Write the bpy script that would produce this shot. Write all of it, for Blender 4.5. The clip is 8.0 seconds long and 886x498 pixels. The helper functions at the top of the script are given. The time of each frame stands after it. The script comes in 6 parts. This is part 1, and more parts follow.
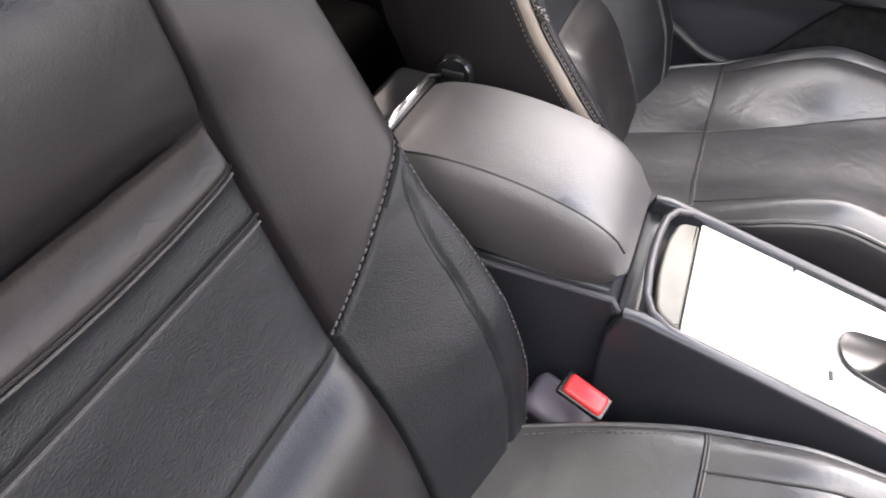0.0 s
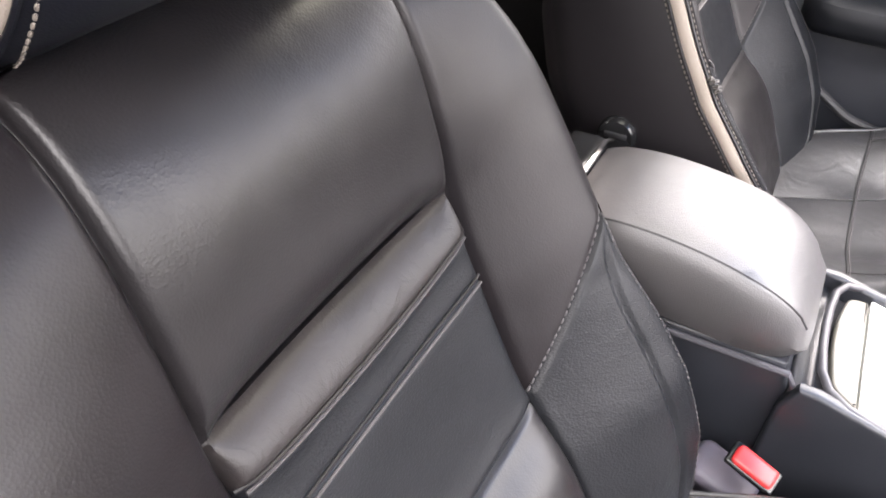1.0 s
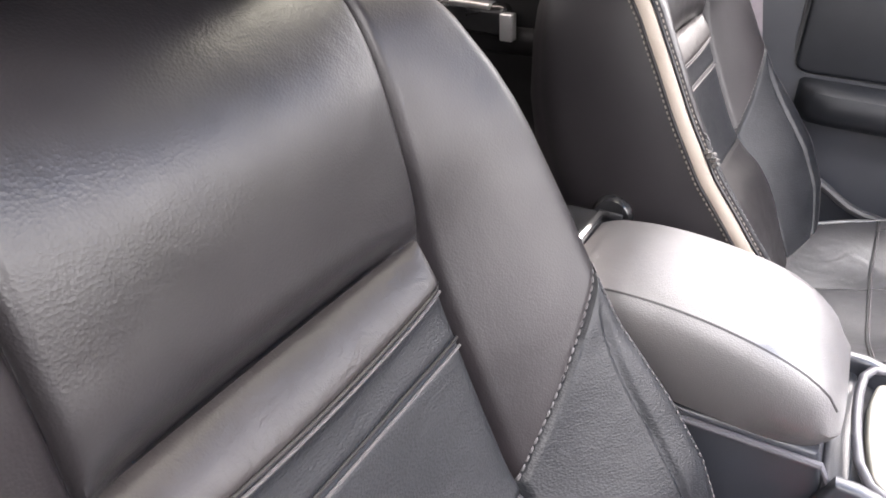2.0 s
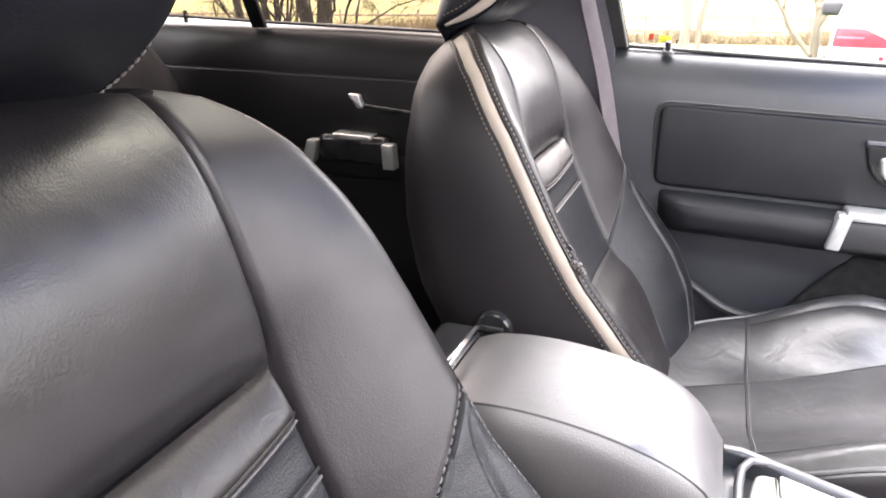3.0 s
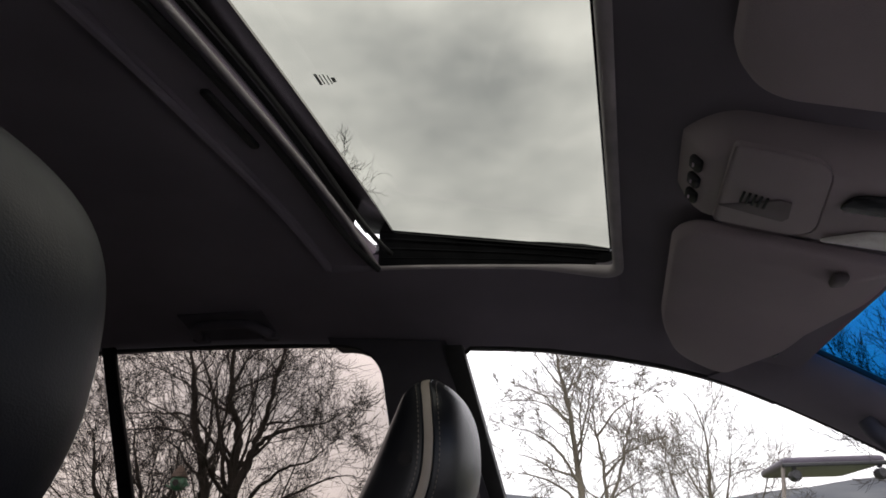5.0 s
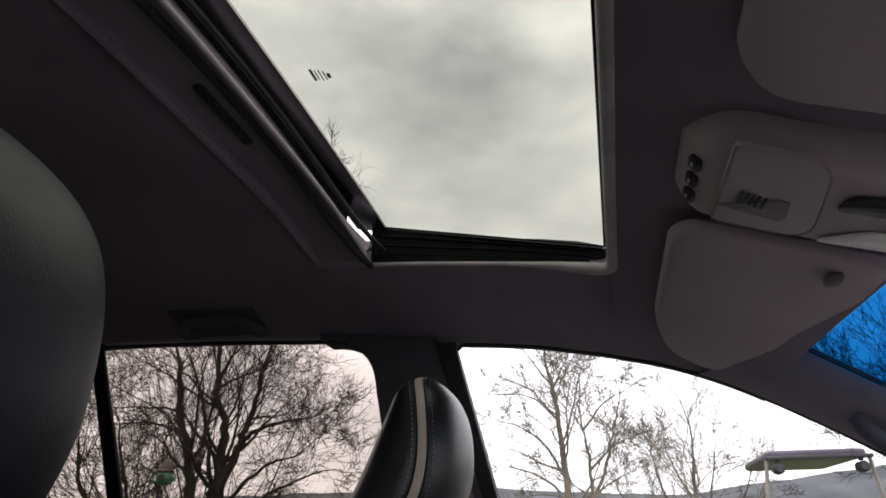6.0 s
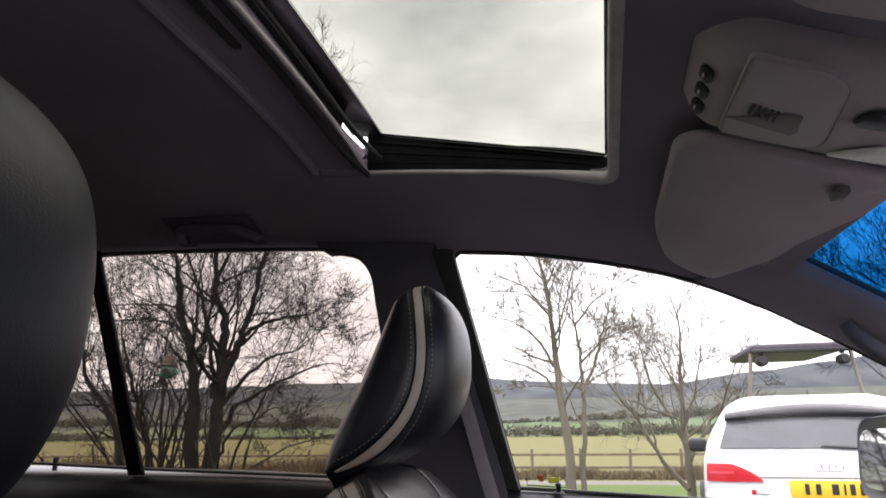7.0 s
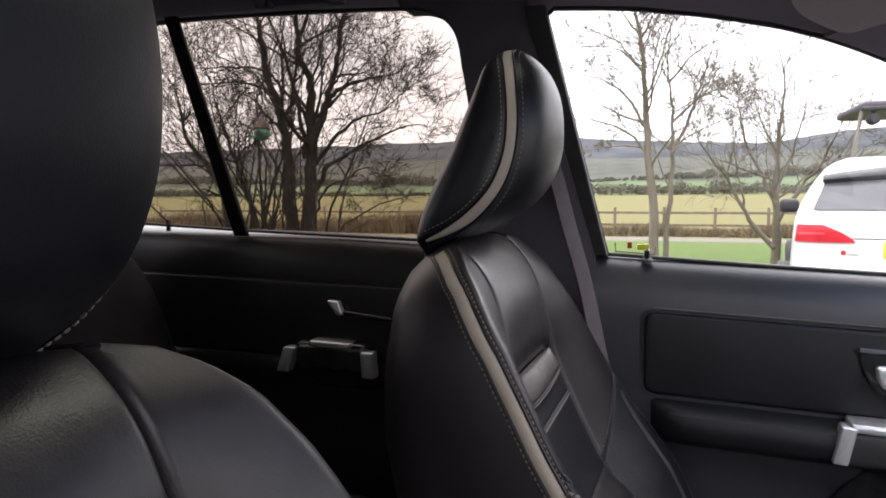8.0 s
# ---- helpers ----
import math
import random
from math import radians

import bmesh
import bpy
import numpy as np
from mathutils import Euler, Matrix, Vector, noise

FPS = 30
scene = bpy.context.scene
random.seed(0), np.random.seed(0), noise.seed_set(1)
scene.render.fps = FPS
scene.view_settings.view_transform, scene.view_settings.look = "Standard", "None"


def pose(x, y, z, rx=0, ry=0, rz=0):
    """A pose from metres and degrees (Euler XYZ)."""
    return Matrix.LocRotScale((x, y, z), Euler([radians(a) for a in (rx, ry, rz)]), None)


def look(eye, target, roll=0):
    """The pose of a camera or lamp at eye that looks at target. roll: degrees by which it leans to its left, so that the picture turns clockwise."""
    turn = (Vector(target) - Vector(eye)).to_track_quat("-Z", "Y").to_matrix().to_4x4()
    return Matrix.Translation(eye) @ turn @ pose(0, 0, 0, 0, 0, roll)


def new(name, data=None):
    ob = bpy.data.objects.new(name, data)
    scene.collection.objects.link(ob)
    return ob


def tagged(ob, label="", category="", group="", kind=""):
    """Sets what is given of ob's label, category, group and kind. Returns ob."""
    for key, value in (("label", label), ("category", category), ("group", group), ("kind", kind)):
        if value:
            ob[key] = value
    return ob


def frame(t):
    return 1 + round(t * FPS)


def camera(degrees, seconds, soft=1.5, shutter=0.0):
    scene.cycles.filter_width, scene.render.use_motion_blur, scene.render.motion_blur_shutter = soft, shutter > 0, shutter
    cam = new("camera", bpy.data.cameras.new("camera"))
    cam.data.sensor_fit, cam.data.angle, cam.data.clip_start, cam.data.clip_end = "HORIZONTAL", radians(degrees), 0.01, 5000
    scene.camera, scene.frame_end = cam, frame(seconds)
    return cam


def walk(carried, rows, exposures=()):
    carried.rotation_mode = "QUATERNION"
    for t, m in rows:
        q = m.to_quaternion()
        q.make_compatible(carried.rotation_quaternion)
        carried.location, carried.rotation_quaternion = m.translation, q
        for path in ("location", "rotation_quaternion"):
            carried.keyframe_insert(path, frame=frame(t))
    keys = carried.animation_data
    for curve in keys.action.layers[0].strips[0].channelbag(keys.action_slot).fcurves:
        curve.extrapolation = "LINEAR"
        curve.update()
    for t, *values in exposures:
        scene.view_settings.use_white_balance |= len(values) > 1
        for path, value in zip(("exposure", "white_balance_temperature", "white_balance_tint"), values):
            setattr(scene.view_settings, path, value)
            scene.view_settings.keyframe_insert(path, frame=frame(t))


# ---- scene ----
cam = camera(64.54, 8.0, soft=1.7, shutter=0.1)
PATH = [
    (0, (0.4449, -0.5848, 1.3176), (-0.0737, 0.7961, -0.0331), 2.34),
    (0.5, (0.3804, -0.6227, 1.3325), (-0.2135, 0.7019, -0.0432), 1.44),
    (1, (0.3492, -0.6375, 1.3544), (-0.3768, 0.7093, 0.0663), 1.02),
    (1.2, (0.3442, -0.6380, 1.3571), (-0.4299, 0.7555, 0.1493), 1.07),
    (2.3, (0.3747, -0.5929, 1.2611), (-0.4421, 0.9654, 0.3099), 0.02),
    (2.5, (0.3884, -0.5876, 1.2618), (-0.3910, 1.0121, 0.3489), 0.04),
    (3, (0.3956, -0.5954, 1.2786), (-0.2822, 1.1589, 0.5981), -0.22),
    (3.5, (0.3970, -0.5908, 1.2730), (-0.2189, 1.2899, 0.9836), -0.31),
    (4, (0.3961, -0.5840, 1.2711), (-0.1562, 1.3331, 1.4106), -0.35),
    (4.5, (0.4032, -0.5842, 1.2642), (-0.0877, 1.2694, 1.8328), -0.42),
    (5, (0.4076, -0.5865, 1.2603), (-0.0333, 1.1919, 2.0621), -0.26),
    (6.5, (0.3929, -0.5855, 1.2747), (-0.0092, 1.2259, 2.0213), -0.53),
    (7, (0.3918, -0.5805, 1.2865), (-0.0241, 1.3080, 1.7971), -0.70),
    (7.5, (0.3772, -0.5732, 1.2965), (-0.0676, 1.3737, 1.4050), -0.55),
    (8, (0.3761, -0.5480, 1.3040), (-0.2875, 1.3319, 1.1441), -0.41),
]
# world, helpers, materials
EXPOSURES = [(t, e, 6700 - 70 * min(4.5, max(0, t - 1)), 17) for t, e in ((0.0, 2.15), (0.5, 2.3), (1.0, 2.8), (1.2, 2.9), (2.3, 3.1), (3.0, 3.05), (3.5, 2.45), (4.0, 1.0), (4.5, 0.25), (5.0, 0.0), (6.5, 0.5), (7.0, 0.65), (7.5, 0.78), (8.0, 0.86))]
walk(cam, [(t, look(eye, target, roll)) for t, eye, target, roll in PATH], EXPOSURES)

# ---- light ----
world = bpy.data.worlds.new("overcast_sky")
scene.world = world
world.use_nodes = True
wn, wl = world.node_tree.nodes, world.node_tree.links
wn.clear()
w_out = wn.new("ShaderNodeOutputWorld")
w_bg = wn.new("ShaderNodeBackground")
w_sky = wn.new("ShaderNodeTexSky")
w_sky.sky_type = "NISHITA"
w_sky.sun_disc = False
w_sky.sun_elevation = radians(41)
w_sky.sun_rotation = radians(31)
w_co = wn.new("ShaderNodeTexCoord")
w_map = wn.new("ShaderNodeMapping")
w_map.inputs["Scale"].default_value = (1.0, 1.0, 2.2)
w_noise = wn.new("ShaderNodeTexNoise")
w_noise.inputs["Scale"].default_value = 3.6
w_noise.inputs["Detail"].default_value = 6
w_noise.inputs["Roughness"].default_value = 0.5
w_ramp = wn.new("ShaderNodeValToRGB")
w_ramp.color_ramp.elements[0].position = 0.24
w_ramp.color_ramp.elements[0].color = (6.0, 6.15, 6.1, 1)
w_ramp.color_ramp.elements[1].position = 0.68
w_ramp.color_ramp.elements[1].color = (15.5, 15.4, 14.9, 1)
w_mix = wn.new("ShaderNodeMixRGB")
w_mix.inputs["Fac"].default_value = 0.9
wl.new(w_co.outputs["Generated"], w_map.inputs["Vector"])
wl.new(w_map.outputs["Vector"], w_noise.inputs["Vector"])
wl.new(w_noise.outputs["Fac"], w_ramp.inputs["Fac"])
wl.new(w_sky.outputs["Color"], w_mix.inputs["Color1"])
wl.new(w_ramp.outputs["Color"], w_mix.inputs["Color2"])
# an overcast sky is brightest overhead
w_sep = wn.new("ShaderNodeSeparateXYZ")
w_rise = wn.new("ShaderNodeMapRange")
w_rise.inputs["From Min"].default_value = 0.05
w_rise.inputs["From Max"].default_value = 0.9
w_rise.inputs["To Min"].default_value = 1.0
w_rise.inputs["To Max"].default_value = 2.1
w_mul = wn.new("ShaderNodeMixRGB")
w_mul.blend_type = "MULTIPLY"
w_mul.inputs["Fac"].default_value = 1.0
wl.new(w_co.outputs["Generated"], w_sep.inputs["Vector"])
wl.new(w_sep.outputs["Z"], w_rise.inputs["Value"])
wl.new(w_mix.outputs["Color"], w_mul.inputs["Color1"])
wl.new(w_rise.outputs["Result"], w_mul.inputs["Color2"])
wl.new(w_mul.outputs["Color"], w_bg.inputs["Color"])
w_bg.inputs["Strength"].default_value = 0.15
wl.new(w_bg.outputs["Background"], w_out.inputs["Surface"])

sun_data = bpy.data.lights.new("sun", "SUN")
sun_data.energy = 1.4
sun_data.angle = radians(30)
sun_data.color = (1.0, 0.95, 0.88)
sun = new("sun", sun_data)
sun.matrix_world = look((2.5, 4.2, 4.2), (0, 0, 0))

# ---- helpers ----
def part(name, bm, material, parent=None, label="", smooth=40):
    me = bpy.data.meshes.new(name)
    bmesh.ops.recalc_face_normals(bm, faces=bm.faces[:])
    bm.to_mesh(me)
    bm.free()
    if smooth:
        me.polygons.foreach_set("use_smooth", [True] * len(me.polygons))
        me.set_sharp_from_angle(angle=radians(smooth))
    if material:
        me.materials.append(material)
    ob = new(name, me)
    ob.parent = parent
    if label:
        tagged(ob, label)
    return ob


def thing(name, label, category, group="", kind="", m=None):
    ob = new(name)
    ob.empty_display_size = 0.05
    if m is not None:
        ob.matrix_world = m
    return tagged(ob, label, category, group, kind)


def raw(name, verts, faces, material, parent=None, label="", smooth=40):
    me = bpy.data.meshes.new(name)
    me.from_pydata(verts, [], faces)
    if smooth:
        me.polygons.foreach_set("use_smooth", [True] * len(me.polygons))
        me.set_sharp_from_angle(angle=radians(smooth))
    if material:
        me.materials.append(material)
    ob = new(name, me)
    ob.parent = parent
    if label:
        tagged(ob, label)
    return ob


def lerp(x, table):
    """Piecewise linear value at x of (x, value) pairs."""
    if x <= table[0][0]:
        return table[0][1]
    for (a, va), (b, vb) in zip(table, table[1:]):
        if x <= b:
            return va + (vb - va) * (x - a) / (b - a)
    return table[-1][1]


def curve_at(x, table):
    """Smooth value at x of (x, value) pairs."""
    n = len(table)
    if x <= table[0][0]:
        return table[0][1]
    if x >= table[-1][0]:
        return table[-1][1]
    i = max(k for k in range(n - 1) if table[k][0] <= x)
    (x0, y0), (x1, y1) = table[i], table[i + 1]
    def slope(k):
        if k == 0 or k == n - 1:
            j = min(k, n - 2)
            return (table[j + 1][1] - table[j][1]) / (table[j + 1][0] - table[j][0])
        return (table[k + 1][1] - table[k - 1][1]) / (table[k + 1][0] - table[k - 1][0])
    h = x1 - x0
    t = (x - x0) / h
    return ((2 * t**3 - 3 * t**2 + 1) * y0 + (t**3 - 2 * t**2 + t) * h * slope(i)
            + (-2 * t**3 + 3 * t**2) * y1 + (t**3 - t**2) * h * slope(i + 1))


def grid(rows, closed=False, caps=False, bm=None):
    """A surface through rows of points; closed: each row is a ring."""
    bm = bm or bmesh.new()
    vs = [[bm.verts.new(p) for p in r] for r in rows]
    for a, b in zip(vs, vs[1:]):
        n = len(a)
        for i in range(n if closed else n - 1):
            j = (i + 1) % n
            bm.faces.new((a[i], a[j], b[j], b[i]))
    if caps and closed:
        bm.faces.new(list(reversed(vs[0])))
        bm.faces.new(vs[-1])
    return bm


def patch(fn, nu, nv, thick=None, bm=None):
    """A patch fn(a, b) for a, b in 0..1; thick: a vector by which its back lies off, closing it to a body."""
    rows = [[Vector(fn(i / nu, j / nv)) for i in range(nu + 1)] for j in range(nv + 1)]
    bm = grid(rows, bm=bm)
    if thick is not None:
        t = Vector(thick)
        back = [[p + t for p in r] for r in rows]
        grid(back, bm=bm)
        rim = rows[0] + [r[-1] for r in rows[1:]] + list(reversed(rows[-1][:-1])) + [r[0] for r in reversed(rows[1:-1])]
        grid([rim, [p + t for p in rim]], closed=True, bm=bm)
        bmesh.ops.remove_doubles(bm, verts=bm.verts[:], dist=1e-5)
    return bm


def tube(points, radius, sides=8, caps=True, bm=None):
    """A tube along points; radius: a number or one for each point."""
    pts = [Vector(p) for p in points]
    rad = radius if isinstance(radius, (list, tuple)) else [radius] * len(pts)
    rings = []
    side = None
    for i, p in enumerate(pts):
        d = (pts[min(i + 1, len(pts) - 1)] - pts[max(i - 1, 0)]).normalized()
        if side is None:
            side = d.orthogonal().normalized()
        side = (side - d * side.dot(d)).normalized()
        up = d.cross(side)
        rings.append([p + (side * math.cos(a) + up * math.sin(a)) * rad[i] for a in [2 * math.pi * k / sides for k in range(sides)]])
    return grid(rings, closed=True, caps=caps, bm=bm)


def rbox(center, size, bevel=0.01, segments=3, bm=None, turn=None):
    b = bmesh.new()
    bmesh.ops.create_cube(b, size=1)
    bmesh.ops.scale(b, vec=size, verts=b.verts[:])
    if bevel:
        bmesh.ops.bevel(b, geom=b.edges[:] + b.verts[:], offset=bevel, segments=segments, affect="EDGES", profile=0.5)
    m = Matrix.Translation(center)
    if turn is not None:
        m = m @ Euler([radians(a) for a in turn]).to_matrix().to_4x4()
    bmesh.ops.transform(b, matrix=m, verts=b.verts[:])
    return merge(bm, b)


def merge(bm, b):
    if bm is None:
        return b
    me = bpy.data.meshes.new("tmp")
    b.to_mesh(me)
    b.free()
    bm.from_mesh(me)
    bpy.data.meshes.remove(me)
    return bm


def prism(outline, axis_vec, bevel=0.0, segments=3, bm=None):
    """A flat outline pushed along a vector, with rounded edges."""
    b = bmesh.new()
    v = Vector(axis_vec)
    lo = [b.verts.new(Vector(p)) for p in outline]
    hi = [b.verts.new(Vector(p) + v) for p in outline]
    n = len(lo)
    b.faces.new(list(reversed(lo)))
    top = b.faces.new(hi)
    for i in range(n):
        b.faces.new((lo[i], lo[(i + 1) % n], hi[(i + 1) % n], hi[i]))
    bmesh.ops.recalc_face_normals(b, faces=b.faces[:])
    if bevel:
        edges = [e for e in b.edges if (e.verts[0] in lo) == (e.verts[1] in lo)]
        bmesh.ops.bevel(b, geom=edges, offset=bevel, segments=segments, affect="EDGES", profile=0.5)
    return merge(bm, b)


def rounded(points, r, steps=5):
    """A closed flat outline with its corners rounded by r."""
    pts = [Vector(p) for p in points]
    out = []
    n = len(pts)
    for i in range(n):
        p, a, b = pts[i], pts[i - 1], pts[(i + 1) % n]
        rr = r[i] if isinstance(r, (list, tuple)) else r
        u, v = (a - p), (b - p)
        d = min(rr, u.length * 0.48, v.length * 0.48)
        s, e = p + u.normalized() * d, p + v.normalized() * d
        for k in range(steps + 1):
            t = k / steps
            out.append(s * (1 - t) ** 2 + p * 2 * t * (1 - t) + e * t * t)
    return out


def smooth_path(points, per=6):
    """A smooth curve through points (Catmull-Rom)."""
    p = [Vector(q) for q in points]
    p = [p[0] * 2 - p[1]] + p + [p[-1] * 2 - p[-2]]
    out = []
    for i in range(1, len(p) - 2):
        for k in range(per):
            t = k / per
            out.append(0.5 * ((2 * p[i]) + (p[i + 1] - p[i - 1]) * t + (2 * p[i - 1] - 5 * p[i] + 4 * p[i + 1] - p[i + 2]) * t * t
                              + (3 * p[i] - p[i - 1] - 3 * p[i + 1] + p[i + 2]) * t**3))
    out.append(p[-2])
    return out


def ribbon(path, width_dir, width, lift_dir, lift, bm=None):
    """A thin strip with rounded top along a path."""
    rows = []
    for i, p in enumerate(path):
        w = width_dir(i) if callable(width_dir) else Vector(width_dir)
        l = lift_dir(i) if callable(lift_dir) else Vector(lift_dir)
        wd = width(i) if callable(width) else width
        rows.append([p - w * wd / 2 - l * 0.004, p - w * wd / 2 + l * lift * 0.4, p - w * wd / 4 + l * lift, p + w * wd / 4 + l * lift,
                     p + w * wd / 2 + l * lift * 0.4, p + w * wd / 2 - l * 0.004])
    return grid(rows, closed=True, caps=True, bm=bm)


def stitches(path, length, gap, radius, lift=None):
    """A row of short thread stitches along a path."""
    pts = [Vector(p) for p in path]
    verts, faces = [], []
    acc = 0.0
    step = length + gap
    dists = [0.0]
    for a, b in zip(pts, pts[1:]):
        dists.append(dists[-1] + (b - a).length)
    def at(d):
        for i in range(len(pts) - 1):
            if d <= dists[i + 1]:
                f = (d - dists[i]) / max(dists[i + 1] - dists[i], 1e-9)
                return pts[i].lerp(pts[i + 1], f)
        return pts[-1]
    bm = bmesh.new()
    while acc + length < dists[-1]:
        a, b = at(acc), at(acc + length)
        tube([a, a.lerp(b, 0.2), a.lerp(b, 0.8), b], [radius * 0.4, radius, radius, radius * 0.4], 5, bm=bm)
        acc += step
    return bm


# ---- materials ----
def shader(name):
    m = bpy.data.materials.new(name)
    m.use_nodes = True
    nt = m.node_tree
    nt.nodes.clear()
    out = nt.nodes.new("ShaderNodeOutputMaterial")
    return m, nt.nodes, nt.links, out


def surface(name, color, rough=0.5, metal=0.0, color2=None, scale=12.0, detail=5.0, grain=0.0, grain_scale=900.0, wrinkle=0.0, wrinkle_scale=25.0,
            rough_var=0.1, spec=0.5, coat=0.0, fine="noise", sheen=0.0, stretch=(1, 1, 1)):
    m, n, l, out = shader(name)
    p = n.new("ShaderNodeBsdfPrincipled")
    l.new(p.outputs["BSDF"], out.inputs["Surface"])
    co = n.new("ShaderNodeTexCoord")
    mp = n.new("ShaderNodeMapping")
    mp.inputs["Scale"].default_value = stretch
    l.new(co.outputs["Object"], mp.inputs["Vector"])
    big = n.new("ShaderNodeTexNoise")
    big.inputs["Scale"].default_value = scale
    big.inputs["Detail"].default_value = detail
    l.new(mp.outputs["Vector"], big.inputs["Vector"])
    mix = n.new("ShaderNodeMixRGB")
    c2 = color2 or tuple(min(1.0, c * 1.35 + 0.004) for c in color)
    mix.inputs["Color1"].default_value = (*color, 1)
    mix.inputs["Color2"].default_value = (*c2, 1)
    ramp = n.new("ShaderNodeValToRGB")
    ramp.color_ramp.elements[0].position = 0.35
    ramp.color_ramp.elements[1].position = 0.68
    l.new(big.outputs["Fac"], ramp.inputs["Fac"])
    l.new(ramp.outputs["Color"], mix.inputs["Fac"])
    l.new(mix.outputs["Color"], p.inputs["Base Color"])
    mr = n.new("ShaderNodeMapRange")
    mr.inputs["To Min"].default_value = max(0.02, rough - rough_var)
    mr.inputs["To Max"].default_value = min(1.0, rough + rough_var)
    mid = n.new("ShaderNodeTexNoise")
    mid.inputs["Scale"].default_value = scale * 4.3
    mid.inputs["Detail"].default_value = 4
    l.new(mp.outputs["Vector"], mid.inputs["Vector"])
    l.new(mid.outputs["Fac"], mr.inputs["Value"])
    l.new(mr.outputs["Result"], p.inputs["Roughness"])
    p.inputs["Metallic"].default_value = metal
    p.inputs["Specular IOR Level"].default_value = spec
    p.inputs["Coat Weight"].default_value = coat
    p.inputs["Sheen Weight"].default_value = sheen
    normal = None
    if wrinkle:
        wz = n.new("ShaderNodeTexNoise")
        wz.inputs["Scale"].default_value = wrinkle_scale
        wz.inputs["Detail"].default_value = 3
        wz.inputs["Distortion"].default_value = 1.2
        l.new(mp.outputs["Vector"], wz.inputs["Vector"])
        b1 = n.new("ShaderNodeBump")
        b1.inputs["Strength"].default_value = 1.0
        b1.inputs["Distance"].default_value = wrinkle
        l.new(wz.outputs["Fac"], b1.inputs["Height"])
        normal = b1
    if grain:
        if fine == "voronoi":
            g = n.new("ShaderNodeTexVoronoi")
            g.inputs["Scale"].default_value = grain_scale
            src = g.outputs["Distance"]
        else:
            g = n.new("ShaderNodeTexNoise")
            g.inputs["Scale"].default_value = grain_scale
            g.inputs["Detail"].default_value = 3
            src = g.outputs["Fac"]
        l.new(mp.outputs["Vector"], g.inputs["Vector"])
        b2 = n.new("ShaderNodeBump")
        b2.inputs["Strength"].default_value = 0.6
        b2.inputs["Distance"].default_value = grain
        l.new(src, b2.inputs["Height"])
        if normal:
            l.new(normal.outputs["Normal"], b2.inputs["Normal"])
        normal = b2
    if normal:
        l.new(normal.outputs["Normal"], p.inputs["Normal"])
    return m


def pane(name, tint, gloss=0.6, ior=1.45):
    """Thin clear or tinted glass."""
    m, n, l, out = shader(name)
    t = n.new("ShaderNodeBsdfTransparent")
    t.inputs["Color"].default_value = (*tint, 1)
    g = n.new("ShaderNodeBsdfGlossy")
    g.inputs["Roughness"].default_value = 0.02
    g.inputs["Color"].default_value = (gloss, gloss, gloss, 1)
    lw = n.new("ShaderNodeLayerWeight")
    lw.inputs["Blend"].default_value = 0.5
    pw = n.new("ShaderNodeMath")
    pw.operation = "POWER"
    pw.inputs[1].default_value = 5.0
    l.new(lw.outputs["Facing"], pw.inputs[0])
    f = n.new("ShaderNodeMath")
    f.operation = "MULTIPLY_ADD"
    f.inputs[1].default_value = 0.5
    f.inputs[2].default_value = 0.03
    l.new(pw.outputs["Value"], f.inputs[0])
    mix = n.new("ShaderNodeMixShader")
    l.new(f.outputs["Value"], mix.inputs["Fac"])
    l.new(t.outputs["BSDF"], mix.inputs[1])
    l.new(g.outputs["BSDF"], mix.inputs[2])
    l.new(mix.outputs["Shader"], out.inputs["Surface"])
    return m


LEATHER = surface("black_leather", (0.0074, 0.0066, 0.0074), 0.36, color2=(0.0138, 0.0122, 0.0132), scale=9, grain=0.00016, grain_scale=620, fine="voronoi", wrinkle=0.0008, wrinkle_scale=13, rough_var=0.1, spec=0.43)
LEATHER_BOLSTER = surface("violet_black_bolster_leather", (0.0064, 0.0052, 0.0062), 0.38, color2=(0.0118, 0.0094, 0.0106), scale=8, grain=0.00014, grain_scale=640, fine="voronoi", wrinkle=0.0008, wrinkle_scale=10, rough_var=0.09, spec=0.34)
LEATHER_SIDE = surface("black_side_vinyl", (0.0118, 0.0104, 0.012), 0.42, color2=(0.0172, 0.0152, 0.0168), scale=7, grain=0.00015, grain_scale=900, fine="voronoi", wrinkle=0.0005, wrinkle_scale=9, rough_var=0.05, spec=0.4)
LEATHER_GRAIN = surface("grained_leather", (0.0074, 0.008, 0.0098), 0.4, color2=(0.0118, 0.0124, 0.0146), scale=11, grain=0.00036, grain_scale=420, fine="voronoi", wrinkle=0.0006, wrinkle_scale=18, rough_var=0.07, spec=0.26, stretch=(1, 1, 1.9))
# Cushion leather is paler than the backrests': skylight on it is in the colour.
LEATHER_WORN_LIT = surface("creased_skylit_leather", (0.0258, 0.0252, 0.0268), 0.38, color2=(0.041, 0.0395, 0.0415), scale=12, grain=0.0002, grain_scale=650, fine="voronoi", wrinkle=0.0023, wrinkle_scale=15, rough_var=0.1, spec=0.95)
LEATHER_FOLD = surface("wrinkled_backrest_leather", (0.0145, 0.0122, 0.0122), 0.43, color2=(0.023, 0.0192, 0.0192), scale=12, grain=0.00015, grain_scale=750, fine="voronoi", wrinkle=0.0007, wrinkle_scale=70, rough_var=0.08, spec=0.42)
